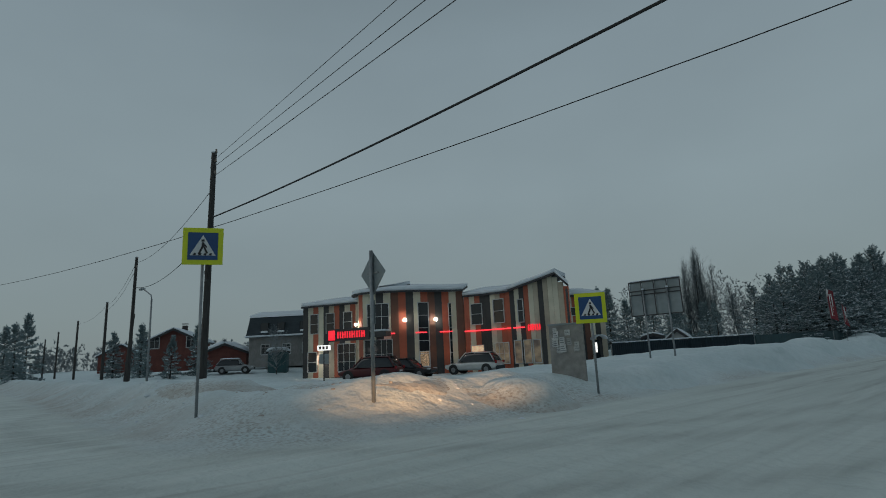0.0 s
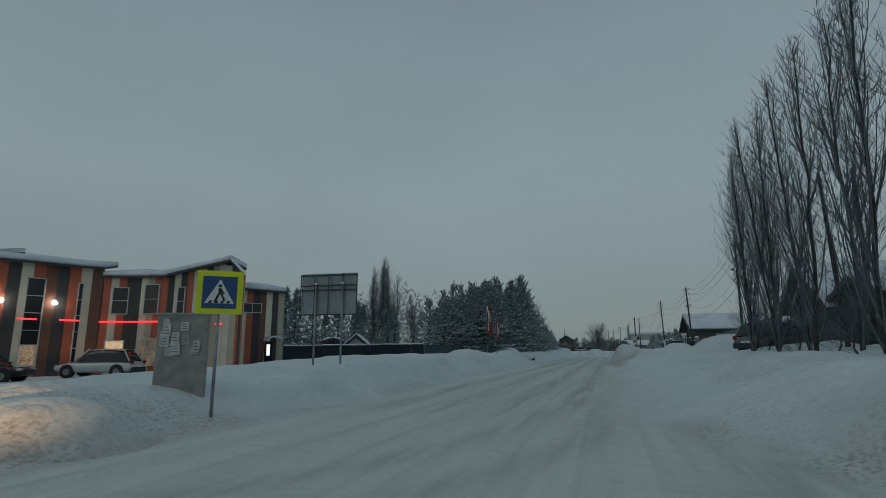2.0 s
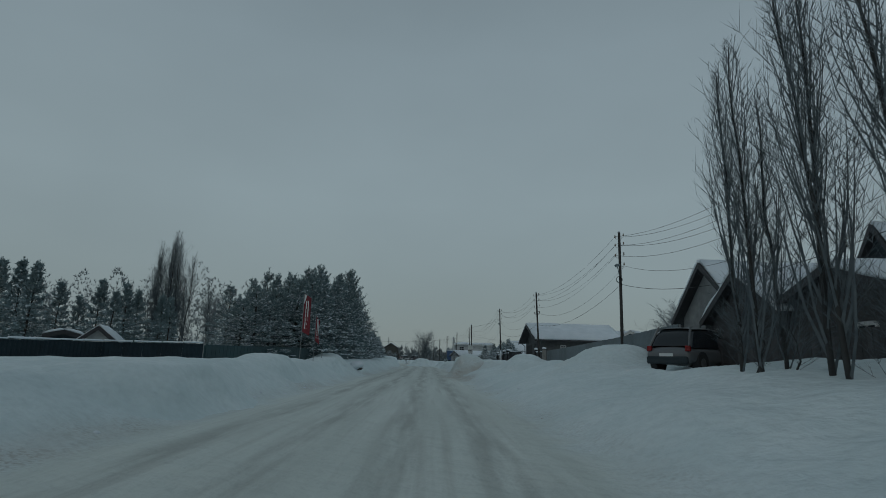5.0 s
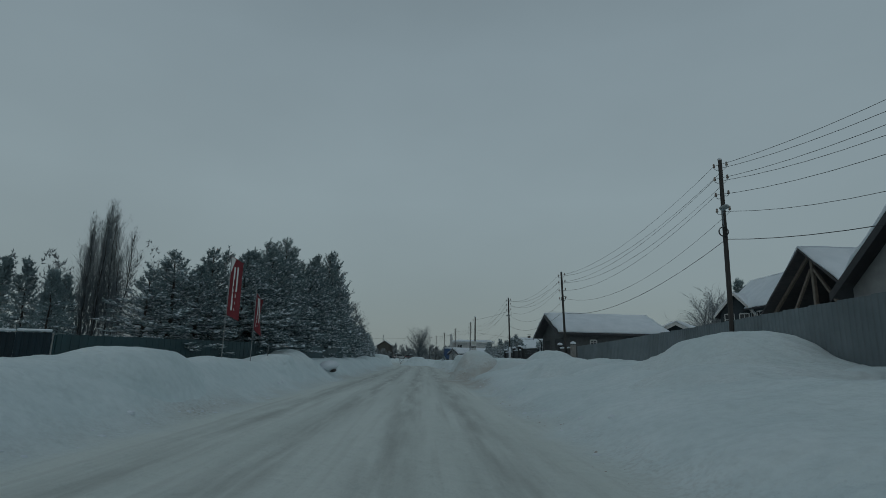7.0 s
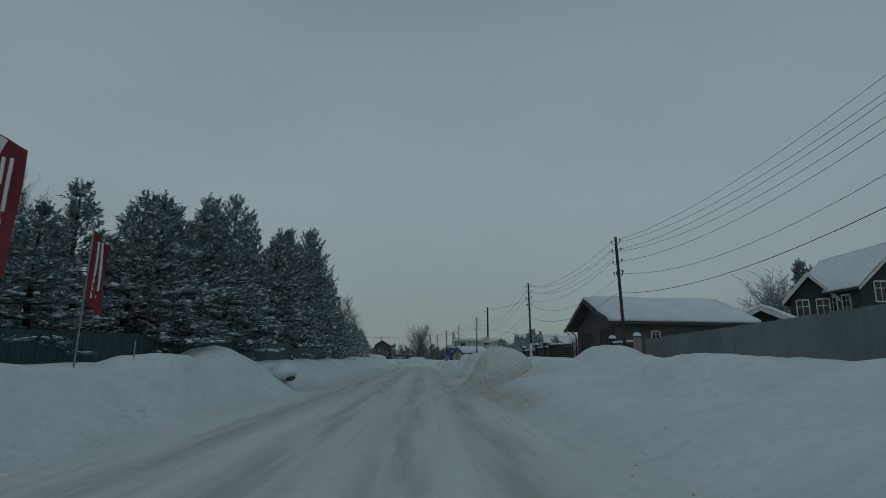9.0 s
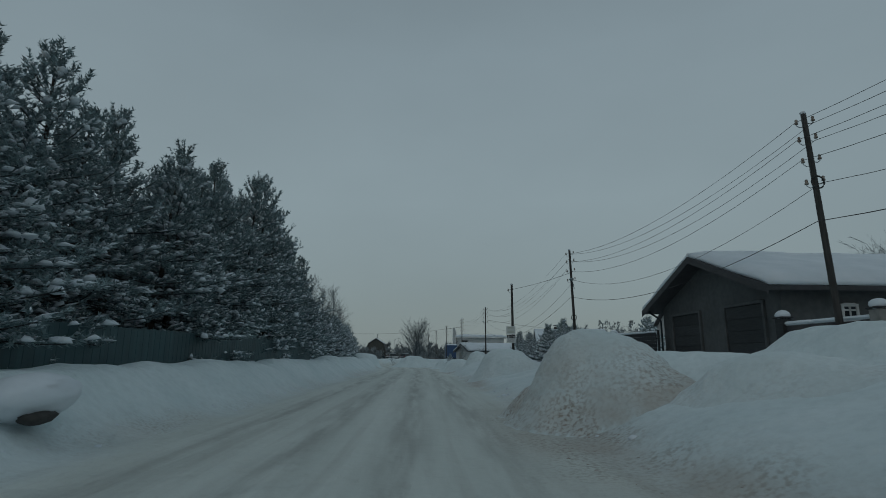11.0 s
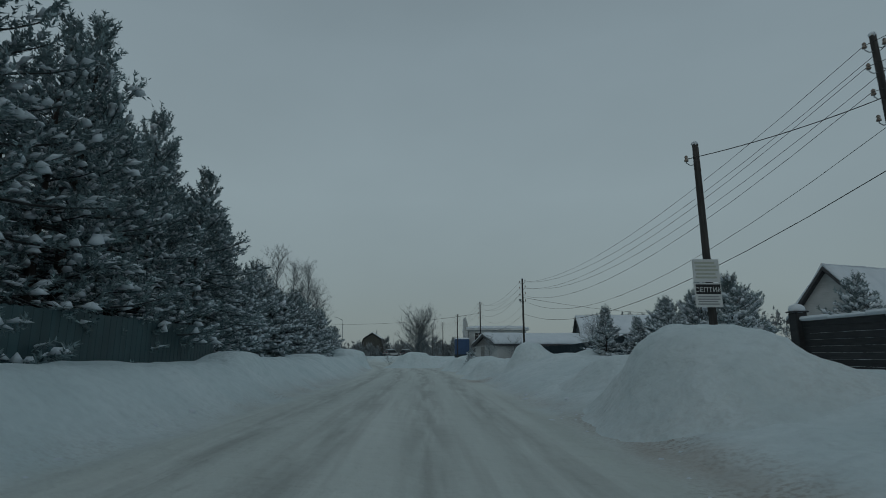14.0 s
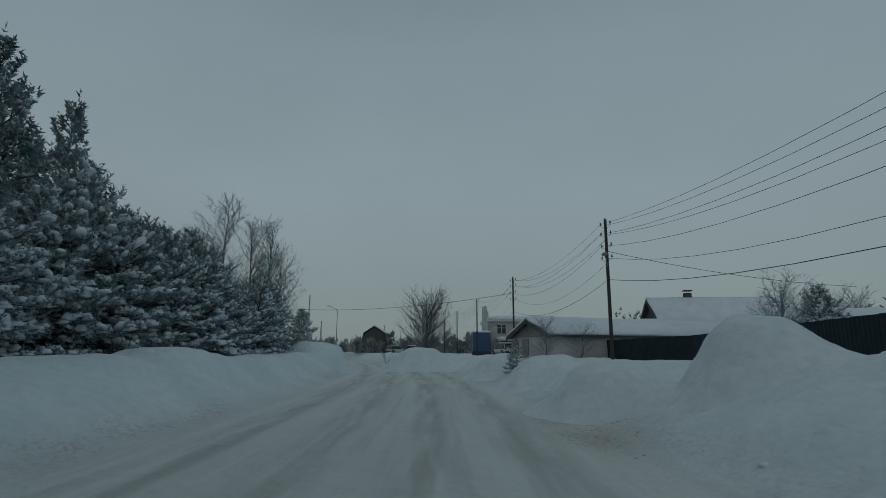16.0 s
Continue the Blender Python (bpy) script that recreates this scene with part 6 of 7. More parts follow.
# ---- fences ----
def board_fence(name, label, poly, top, mat, board=0.14, gap=0.012, base=0.6, corrugated=False, posts=2.5, snow=0.0, lay="upright", pick=None):
    """A fence along a plan line: posts, rails and boards, each a part. top: height above the road at the ends."""
    p0 = Vector((*poly[0], 0))
    ob = thing(name, label, "fence", pose(p0.x, p0.y, 0), kind="")
    segs = [(Vector((*a, 0)) - p0, Vector((*b, 0)) - p0) for a, b in zip(poly, poly[1:])]
    total = sum((b - a).length for a, b in segs)
    done = 0.0
    count = 0
    rest = Geo()
    for a, b in segs:
        L = (b - a).length
        ang = math.atan2(b.y - a.y, b.x - a.x)
        n = max(1, round(L / posts))
        for i in range(n + 1):
            p = a.lerp(b, i / n)
            m = Matrix.Translation(p) @ Matrix.Rotation(ang, 4, "Z")
            tz = top[0] + (top[1] - top[0]) * (done + L * i / n) / total
            part("post", Geo().box(-0.04, 0.04, 0.03, 0.11, base - 0.3, tz - 0.03, 0.006, m), M_STEEL if corrugated else mat, ob)
        m = Matrix.Translation(a) @ Matrix.Rotation(ang, 4, "Z")
        tz0 = top[0] + (top[1] - top[0]) * done / total
        tz1 = top[0] + (top[1] - top[0]) * (done + L) / total
        for f in (0.25, 0.85):
            zz = base + (min(tz0, tz1) - base) * f
            part("rail", Geo().box(0, L, 0.012, 0.045, zz - 0.03, zz + 0.03, 0, m), mat, ob)
        if lay == "upright":
            k = max(1, math.ceil(L / (board + gap)) if corrugated else int(L / (board + gap)))
            step = L / k
            for i in range(k):
                jit = random.Random(int(done * 91) + i).uniform(-0.015, 0.02)
                tz = tz0 + (tz1 - tz0) * i / k + (0 if corrugated else jit)
                g = Geo()
                w = step - gap
                if corrugated:   # trapezoid sheet: four ribs a sheet
                    prof = []
                    nr = max(1, round(w / 0.2))
                    for r in range(nr):
                        u = r * w / nr
                        prof += [(u, 0.0), (u + w / nr * 0.30, 0.0), (u + w / nr * 0.42, -0.022), (u + w / nr * 0.88, -0.022)]
                    prof.append((w, 0.0))
                    prof += [(q[0], q[1] + 0.005) for q in prof[::-1]]
                    g.prism(prof, "z", base, tz)
                    gm = m @ Matrix.Translation((i * step, 0, 0))
                    g.v = [tuple(gm @ Vector(v)) for v in g.v]
                    part("sheet", g, mat, ob)
                    count += 1
                else:
                    if count < 290 and (pick is None or pick[0] < (p0.y + a.y + (b.y - a.y) * i / k) < pick[1]):
                        g.box(i * step, i * step + w, -0.018 - 0.004 * (i % 2), 0.008, base, tz, 0.002, m)
                        part("board", g, mat, ob)
                        count += 1
                    else:
                        rest.box(i * step, i * step + w, -0.018 - 0.008 * (i % 2), 0.008, base, tz, 0, m)
        else:
            n2 = max(1, int((min(tz0, tz1) - base) / (board + gap)))
            for q in range(n):
                for r in range(n2):
                    jit = random.Random(q * 13 + r).uniform(-0.01, 0.01)
                    z0 = base + r * (board + gap)
                    part("board", Geo().box(L * q / n + 0.05, L * (q + 1) / n - 0.05, -0.02 + jit, 0.008 + jit, z0, z0 + board, 0.005, m), mat, ob)
        if snow:
            k = max(1, round(L / 1.2))
            for i in range(k):
                u0, u1 = i / k, (i + 1) / k
                hs = snow * random.Random(i * 7 + int(L * 10)).uniform(0.6, 1.25)
                if lay == "level":
                    zt = base + n2 * (board + gap) + 0.004
                else:
                    zt = max(tz0 + (tz1 - tz0) * u0, tz0 + (tz1 - tz0) * u1) + 0.02
                part("snow_cap", Geo().box(L * u0 + 0.03, L * u1 - 0.02, -0.09, 0.10, zt, zt + hs, hs * 0.42, m), M_SNOW, ob)
        done += L
    if rest.v:
        o = part("boarding", rest, mat, ob)
        tagged(o, kind="stuff")
    return ob


# grey-green boarded fence before the pine grove
board_fence("pine_fence", "tall grey-green boarded fence in front of pines", [(-11.6, 17.6), (-8.9, 28), (-8.3, 44), (-8.8, 58), (-9.6, 73.5)], (1.9, 2.6), M_FENCE_GREEN, 0.16, 0.003, 0.7, pick=(36, 73))
# grey profiled sheet fence along the houses
board_fence("sheet_fence", "grey profiled metal sheet fence behind a snowbank", [(10.8, 37.6), (11.0, 30), (10.9, 20), (10.5, 10.9)], (2.5, 3.15), M_FENCE_GREY, 1.15, 0.004, 0.7, corrugated=True)
# dark plank fence with pillars beside the garage
board_fence("plank_fence", "dark horizontal plank fence with snow along its top", [(9.7, 63.6), (9.75, 58.0), (9.95, 54.2), (10.7, 50.5)], (2.4, 2.75), M_FENCE_NIGHT, 0.16, 0.005, 0.62, lay="level", snow=0.10, posts=3.6)
for k, (fx, fy, fh) in enumerate(((10.0, 54.1, 2.65), (9.75, 58.0, 2.65), (9.7, 63.6, 2.5), (10.7, 38.3, 2.6), (10.6, 41.6, 2.6), (9.92, 55.6, 2.75))):
    pl = thing("brick_pillar", "square dark fence pillar capped with snow", "pillar", pose(fx, fy, 0.7), "fence pillars")
    part("shaft", Geo().box(-0.16, 0.16, -0.16, 0.16, -0.2, fh - 0.7, 0.02), M_CONCRETE if k in (3,) else M_FENCE_NIGHT, pl)
    part("cap", Geo().box(-0.20, 0.20, -0.20, 0.20, fh - 0.696, fh - 0.65, 0.015), M_DARKTRIM, pl)
    part("snow_cap", Geo().blob((0, 0, fh - 0.60), (0.21, 0.21, 0.15), k, 0.05, 6, 10), M_SNOW, pl, smooth=True)
board_fence("gate_fence", "dark boarded gate beside the garage", [(10.6, 41.6), (10.7, 38.3)], (2.45, 2.45), M_FENCE_DARK, 0.15, 0.02, 0.85, lay="level", snow=0.12, posts=1.7)
# dark blue sheet fence farther along
board_fence("blue_sheet_fence", "dark blue profiled sheet fence before snowy sheds", [(9.8, 103.4), (12.3, 96), (11.7, 88), (10.9, 79.2)], (2.15, 2.5), M_FENCE_BLUE, 1.15, 0.004, 0.8, corrugated=True)
# dark fences by the poplars and behind the hoarding
board_fence("poplar_fence", "dark boarded fence behind bare poplars", [(10.9, 11.0), (11.0, 6.0), (10.9, -4.0), (10.8, -14.0)], (2.45, 2.45), M_FENCE_DARK, 0.17, 0.012, 0.7, pick=(-8, 11))
board_fence("dark_fence", "dark sheet fence with snow on top beyond the hoarding", [(-17.6, 7.4), (-15.8, 15.6), (-13.6, 17.0), (-11.7, 17.5)], (1.75, 1.95), M_FENCE_BLUE, 1.15, 0.004, 0.6, corrugated=True, snow=0.07)
board_fence("yard_fence", "dark sheet fence beside the shop", [(-19.5, 12.5), (-17.7, 9.6)], (1.7, 1.75), M_FENCE_BLUE, 1.15, 0.004, 0.6, corrugated=True, snow=0.06)
# ---- signs ----
def post(x, y, top, r=0.035, z0=None):
    z0 = gz(x, y) - 0.4 if z0 is None else z0
    return Geo().tube([(0, 0, 0), (0, 0, top - z0)], r, 10), z0


def crossing_sign(x, y, zc, turn, label, size=0.9):
    """Square crossing sign with a yellow surround; the walking figure is reduced to plain bars."""
    g, z0 = post(x, y, zc + 0.2)
    ob = thing("crossing_sign", label, "road sign", pose(x, y, z0, 0, 0, turn), "pedestrian crossing signs")
    part("post", g, M_STEEL, ob, smooth=True)
    c, h = zc - z0, size / 2
    plate = part("yellow_surround", Geo().box(-h, h, -0.065, -0.045, c - h, c + h, 0.008), M_YELLOW, ob, "fluorescent yellow backing")
    part("back_rail", Geo().box(-h * 0.8, h * 0.8, -0.044, -0.03, c - 0.03, c + 0.03, 0), M_STEEL, plate)
    b = h * 0.74
    part("blue_field", Geo().box(-b, b, -0.072, -0.066, c - b, c + b, 0), M_SIGNBLUE, plate)
    t = b * 0.86
    part("white_triangle", Geo().prism([(-t, c - t * 0.80), (t, c - t * 0.80), (0, c + t * 0.95)], "y", -0.078, -0.073), M_SIGNWHITE, plate)
    k = Geo()
    for poly in ([(-0.03, 0.02), (0.04, 0.02), (0.03, 0.13), (-0.03, 0.13)], [(-0.03, 0.03), (-0.12, -0.19), (-0.07, -0.19), (0.02, 0.01)], [(0.0, 0.03), (0.09, -0.18), (0.13, -0.15), (0.04, 0.04)],
                 [(-0.035, 0.15), (0.035, 0.15), (0.035, 0.21), (-0.035, 0.21)], [(0.03, 0.11), (0.11, 0.0), (0.085, -0.02), (0.01, 0.08)]):
        k.prism([(px * size, c - 0.03 * size + pz * size) for px, pz in poly], "y", -0.083, -0.079)
    part("dark_bars", k, M_SIGNBLACK, plate)
    for i in range(4):
        u = (-0.24 + i * 0.13) * size
        bar = Geo().prism([(u, c - 0.25 * size), (u + 0.07 * size, c - 0.25 * size), (u + 0.085 * size, c - 0.19 * size), (u + 0.03 * size, c - 0.19 * size)], "y", -0.083, -0.079)
        part("stripe_bar", bar, M_SIGNBLACK, plate)
    return ob


crossing_sign(-9.7, -23.2, 4.25, 66, "yellow-edged blue pedestrian crossing sign on a thin post")
crossing_sign(-5.6, -13.3, 2.62, 38, "yellow-edged blue pedestrian crossing sign above the snowbank")
crossing_sign(6.6, -20.6, 2.9, -10, "yellow-edged pedestrian crossing sign on the far kerb")
# diamond sign seen from behind
g, z0 = post(-6.55, -20.5, 3.85, 0.045)
dia = thing("priority_sign", "grey back of a diamond road sign on a thick post", "road sign", pose(-6.55, -20.5, z0, 0, 0, 4))
part("post", g, M_STEEL, dia, smooth=True)
c = 3.33 - z0
part("plate", Geo().prism([(0, c - 0.5), (0.44, c), (0, c + 0.5), (-0.44, c)], "y", 0.045, 0.06), M_ALU, dia, "unpainted back of the diamond plate")
part("clamp", Geo().box(-0.2, 0.2, 0.02, 0.044, c - 0.02, c + 0.02, 0), M_STEEL, dia)
part("lower_plate", Geo().box(-0.05, 0.05, 0.045, 0.055, c - 1.15, c - 0.62, 0.004), M_ALU, dia)

# notice board: concrete slab plastered with papers
nb = thing("notice_board", "grey concrete notice slab covered with torn paper notices", "notice board", pose(-6.95, -12.75, gz(-6.95, -12.75), 0, 0, 22))
part("slab", Geo().box(-0.55, 0.55, -0.06, 0.06, -0.4, 1.62, 0.02), M_CONCRETE, nb)
part("frame", Geo().box(-0.58, 0.58, -0.075, 0.075, 1.60, 1.66, 0.01), M_ALU, nb)
rq = random.Random(8)
for k in range(13):
    u, w = rq.uniform(-0.48, 0.30), rq.uniform(0.10, 0.2)
    v, hh = rq.uniform(0.65, 1.35), rq.uniform(0.14, 0.28)
    zz = 0.062 + 0.003 * k
    pp = part("paper", Geo().box(u, u + w, -zz - 0.0015, -zz, v, v + hh), M_PAPER, nb)
    for q in range(3):
        part("print_bar", Geo().box(u + 0.015, u + w - 0.02 * (q + 1), -zz - 0.003, -zz - 0.0016, v + hh * (0.2 + 0.25 * q), v + hh * (0.27 + 0.25 * q)), M_PRINT, pp)

# hoarding seen from behind: sheet panels on a steel frame and two posts
def hoarding():
    ang = 4
    ob = thing("billboard", "back of a large grey hoarding on two steel posts", "billboard", pose(-8.3, -3.8, 0.9, 0, 0, ang))
    z0, z1, h = 1.9, 3.5, 1.18
    for s in (-0.52, 0.6):
        part("post", Geo().tube([(s, -0.12, -0.4), (s, -0.12, 3.1)], 0.04, 10), M_STEEL, ob, smooth=True)
        part("post_cap", Geo().blob((s, -0.12, 3.12), (0.07, 0.07, 0.04), 2), M_SNOW, ob)
    for k in range(4):
        a = -h + k * h / 2
        for q0, q1 in ((z0, z0 + 0.98), (z0 + 0.99, z1)):
            part("sheet", Geo().box(a + 0.004, a + h / 2 - 0.004, -0.02, -0.008, q0, q1 - 0.003, 0.003), M_ALU, ob)
    for z in (z0, z0 + 0.96, z0 + 1.14, z1 - 0.05):
        part("rail", Geo().box(-h, h, -0.075, -0.022, z, z + 0.045, 0.004), M_DARKTRIM, ob)
    for k in range(5):
        a = -h + k * h / 2
        part("stile", Geo().box(a - 0.022, a + 0.022, -0.10, -0.076, z0, z1, 0.004), M_DARKTRIM, ob)
    part("snow_cap", Geo().box(-h, h, -0.07, 0.03, z1 + 0.003, z1 + 0.05, 0.02), M_SNOW, ob)
    return ob


hoarding()

# notice boards on the pole
def bars(parent, x0, x1, z0, z1, n, y, mat=M_PRINT):
    for k in range(n):
        zz = z0 + (z1 - z0) * (k + 0.25) / n
        part("print_bar", Geo().box(x0 + 0.02 * (k % 2), x1 - 0.03 * ((k + 1) % 3), y - 0.004, y, zz, zz + (z1 - z0) / n * 0.5), mat, parent)


up = thing("notice_sheet", "pale rectangular notice with faded print on a pole", "notice", pose(5.66, 60.62, 2.93))
part("sheet", Geo().box(-0.29, 0.29, -0.03, 0.0, 0.0, 0.50, 0.006), M_SIGNWHITE, up)
bars(up, -0.25, 0.25, 0.06, 0.46, 5, -0.031, material("faded_green_print", (0.46, 0.49, 0.41), (0.54, 0.56, 0.49), 4, 0.9, 0))
lo = thing("advert_sheet", "white advert with one large dark word on a pole", "notice", pose(5.66, 60.62, 2.39))
part("sheet", Geo().box(-0.29, 0.29, -0.03, 0.0, 0.0, 0.52, 0.006), M_SIGNWHITE, lo)
part("word_band", Geo().box(-0.27, 0.27, -0.034, -0.031, 0.28, 0.49), M_SIGNBLACK, lo, "dark band behind the word")
txt = bpy.data.curves.new("word", "FONT")
txt.body = "СЕПТИК"
txt.size, txt.align_x, txt.extrude = 0.145, "CENTER", 0.002
txt.materials.append(M_SIGNWHITE)
wob = new("word", txt)
wob.parent = lo
wob.matrix_basis = pose(0, -0.037, 0.325, 90, 0, 0)
bars(lo, -0.25, 0.25, 0.04, 0.25, 4, -0.031, material("grey_small_print", (0.30, 0.31, 0.32), (0.38, 0.39, 0.40), 4, 0.9, 0))

# feather flags, red with white bars
for k, (fx, fy, fh, tw, fl) in enumerate(((-7.2, 19.9, 5.0, 25, True), (-6.95, 22.4, 4.1, 60, True), (-6.8, 24.3, 1.75, 0, False))):
    z0 = gz(fx, fy) - 0.2
    ob = thing("feather_flag", "red vertical banner flag with white lettering bars" if fl else "thin bare flagstaff in the snow", "flag", pose(fx, fy, z0, 0, 0, tw), "banner flags")
    hh = fh - z0
    part("staff", Geo().tube([(0, 0, 0), (0, 0, hh)], 0.018, 6), M_STEEL, ob)
    if fl:
        cl = Geo()
        n = 12
        hw, top, bot = (0.42, hh, 1.75) if k == 0 else (0.36, hh - 0.15, 1.5)
        w = 6
        for s in (0, 0.006):
            for i in range(n + 1):
                for j in range(w + 1):
                    u, v = j / w, i / n
                    cl.v.append((0.02 + u * hw, 0.07 * math.sin(u * 4 + v * 5 + k) * u + s, bot + (top - bot) * v - 0.22 * u * (1 if k == 0 else 1.4)))
        q = (n + 1) * (w + 1)
        for o in (0, q):
            for i in range(n):
                for j in range(w):
                    a = o + i * (w + 1) + j
                    cl.f.append((a, a + 1, a + w + 2, a + w + 1))
        f = part("cloth", cl, M_FLAG, ob, "red cloth", True)
        if k == 0:
            part("pale_corner", Geo().prism([(0.02, top - 0.02), (0.02, top - 0.62), (0.16, top - 0.1)], "y", -0.02, 0.03), M_SIGNWHITE, f)
        for i in range(7):
            v0 = 0.12 + i * 0.105
            for du, wd in ((0.26, 0.07), (0.52, 0.07)):
                z_ = bot + (top - bot) * v0
                for sg in (-0.012, 0.012):
                    uu = du
                    y_ = 0.07 * math.sin(uu * 4 + v0 * 5 + k) * uu + 0.003
                    part("white_bar", Geo().box(0.02 + uu * hw, 0.02 + (uu + 0.12) * hw, y_ + sg - 0.002, y_ + sg + 0.002, z_ - 0.1, z_ + 0.14), M_SIGNWHITE, f)

# lit sign on a post at the car park
ls = thing("lit_sign", "small lit white box sign on a dark post", "sign", pose(-30.6, -8.3, gz(-30.6, -8.3), 0, 0, 50))
part("post", Geo().tube([(0, 0, -0.3), (0, 0, 2.6)], 0.05, 8), M_DARKTRIM, ls)
part("box", Geo().box(-0.45, 0.45, -0.1, 0.1, 2.15, 2.5, 0.03), M_LITWHITE, ls, "glowing white sign box")
for k in range(3):
    part("print_bar", Geo().box(-0.34 + k * 0.24, -0.18 + k * 0.24, -0.106, -0.102, 2.22, 2.43), M_SIGNBLACK, ls)
part("lower_board", Geo().box(-0.35, 0.35, -0.03, 0.03, 1.2, 1.9, 0.02), M_ALU, ls)

# ---- parked cars ----
def car(x, y, turn, paint_c, label, suv=True, L=4.4, W=1.82, H=1.62, snow=False):
    z0 = gz(x, y) + 0.02
    paint = material("car_paint", paint_c, tuple(v * 0.85 for v in paint_c), 2, 0.35, 0, metal=0.25, stain=0.2)
    ob = thing("car", label, "car", pose(x, y, z0, 0, 0, turn), "parked cars")
    gc = 0.24
    belt = 0.98 if suv else 0.86
    st = [(-L / 2, 0.80, gc + 0.22, 0.72), (-L / 2 + 0.12, 0.90, gc + 0.05, belt - 0.05), (-L / 2 + 0.7, 0.97, gc, belt + 0.02), (-0.5, 1.0, gc, belt), (0.5, 1.0, gc, belt - 0.02), (L / 2 - 1.15, 0.98, gc, belt - 0.05), (L / 2 - 0.35, 0.92, gc + 0.03, belt - 0.18), (L / 2 - 0.05, 0.84, gc + 0.10, 0.68), (L / 2, 0.76, gc + 0.22, 0.56)]
    g = Geo()
    for px, wf, zb, zt in st:
        w = W / 2 * wf * 1.03
        g.v += [(px, -w * 0.90, zb), (px, -w, zb + 0.18), (px, -w, (zb + zt) / 2 + 0.05), (px, -w * 0.94, zt), (px, w * 0.94, zt), (px, w, (zb + zt) / 2 + 0.05), (px, w, zb + 0.18), (px, w * 0.90, zb)]
    n = 8
    for i in range(len(st) - 1):
        for k in range(n):
            k2 = (k + 1) % n
            g.f.append((i * n + k, i * n + k2, (i + 1) * n + k2, (i + 1) * n + k))
    g.f += [tuple(range(n)), tuple((len(st) - 1) * n + k for k in range(n))]
    bod = part("body", g, paint, ob, smooth=True)
    rnd = bod.modifiers.new("round", "SUBSURF")
    rnd.levels = rnd.render_levels = 2
    # cabin: glass house and roof
    rear, front = -L / 2 + (0.22 if suv else 0.75), L / 2 - 1.15
    cab = [(rear, 0.86, belt - 0.05), (rear + (0.42 if suv else 0.75), 0.72, H), (0.35, 0.72, H), (front, 0.88, belt - 0.08)]
    rw = W / 2 * 0.70
    top = H - belt
    stations = [(rear, belt - 0.04, 0.90), (rear + 0.14, belt + 0.40 * top, 0.92), (cab[1][0] - 0.02, H - 0.07, 0.94), (cab[1][0] + 0.4, H - 0.01, 0.95), (-0.1, H, 0.95), (0.40, H - 0.05, 0.94), (0.5 * (0.4 + front), belt + 0.52 * top, 0.93), (front, belt - 0.07, 0.90)]

    def shell(rows, lift, low):
        """Curved cabin skin over the stations, from a share low of its height upward."""
        g = Geo()
        for px, zt, wf in rows:
            w, hgt = W / 2 * wf * 0.97, max(0.04, zt - belt + 0.1)
            half = [(1.0 - 0.22 * q ** 1.5 if q < 0.93 else k, q) for q, k in ((0.0, 1.0), (0.45, 1.0), (0.88, 1.0), (0.97, 0.66), (1.0, 0.0)) if q >= low]
            ring = [(-k, q) for k, q in half] + [(k, q) for k, q in half[-2::-1]]
            g.v += [(px, k * w * (1 + lift), belt - 0.1 + hgt * q + lift * 0.9) for k, q in ring]
        m = len(ring)
        for i in range(len(rows) - 1):
            g.f += [(i * m + k, i * m + k + 1, (i + 1) * m + k + 1, (i + 1) * m + k) for k in range(m - 1)]
        return g
    gh = part("glasshouse", shell(stations, 0.0, 0.0), M_GLASS, ob, "dark windows", smooth=True)
    rf = part("roof", shell([(p + o, z, w) for (p, z, w), o in zip(stations[2:6], (-0.03, 0, 0, 0.03))], 0.018, 0.86), paint, ob, smooth=True)
    thick = rf.modifiers.new("sheet", "SOLIDIFY")
    thick.thickness = 0.02
    for ob2 in (gh, rf):
        sm = ob2.modifiers.new("round", "SUBSURF")
        sm.levels = sm.render_levels = 1
    for s in (-1, 1):
        for a, b in ((cab[0], cab[1]), (cab[2], cab[3]), ((-0.35, 0.9, belt), (-0.4, 0.72, H))):
            part("pillar", Geo().tube([(a[0], s * W / 2 * a[1] * 0.95, a[2]), (b[0], s * W / 2 * b[1] * 0.93, b[2] - 0.03)], 0.045, 5), paint, ob)
        part("mirror", Geo().blob((front - 0.25, s * (W / 2 + 0.10), belt + 0.08), (0.07, 0.11, 0.08), 4, 0.02, 5, 8), paint, ob, smooth=True)
        part("tail_lamp", Geo().box(-L / 2 + 0.01, -L / 2 + 0.16, s * W / 2 * 0.80 - 0.13, s * W / 2 * 0.80 + 0.05, belt - 0.24, belt - 0.04, 0.03), M_TAIL, ob, "red tail lamp")
        part("head_lamp", Geo().box(L / 2 - 0.30, L / 2 - 0.06, s * W / 2 * 0.72 - 0.14, s * W / 2 * 0.72 + 0.10, 0.58, 0.72, 0.03), M_HEAD, ob)
        for px in (-L / 2 + 0.82, L / 2 - 0.85):
            t = [(px, s * (W / 2 - 0.20), 0.33), (px, s * (W / 2 - 0.17), 0.33), (px, s * (W / 2 - 0.01), 0.33), (px, s * (W / 2 + 0.01), 0.33)]
            wh = part("wheel", Geo().tube(t, [0.30, 0.335, 0.335, 0.30], 18), M_RUBBER, ob, "black tyre")
            part("rim", Geo().tube([(px, s * (W / 2 + 0.002), 0.33), (px, s * (W / 2 + 0.018), 0.33)], [0.205, 0.17], 14), M_RIM, wh)
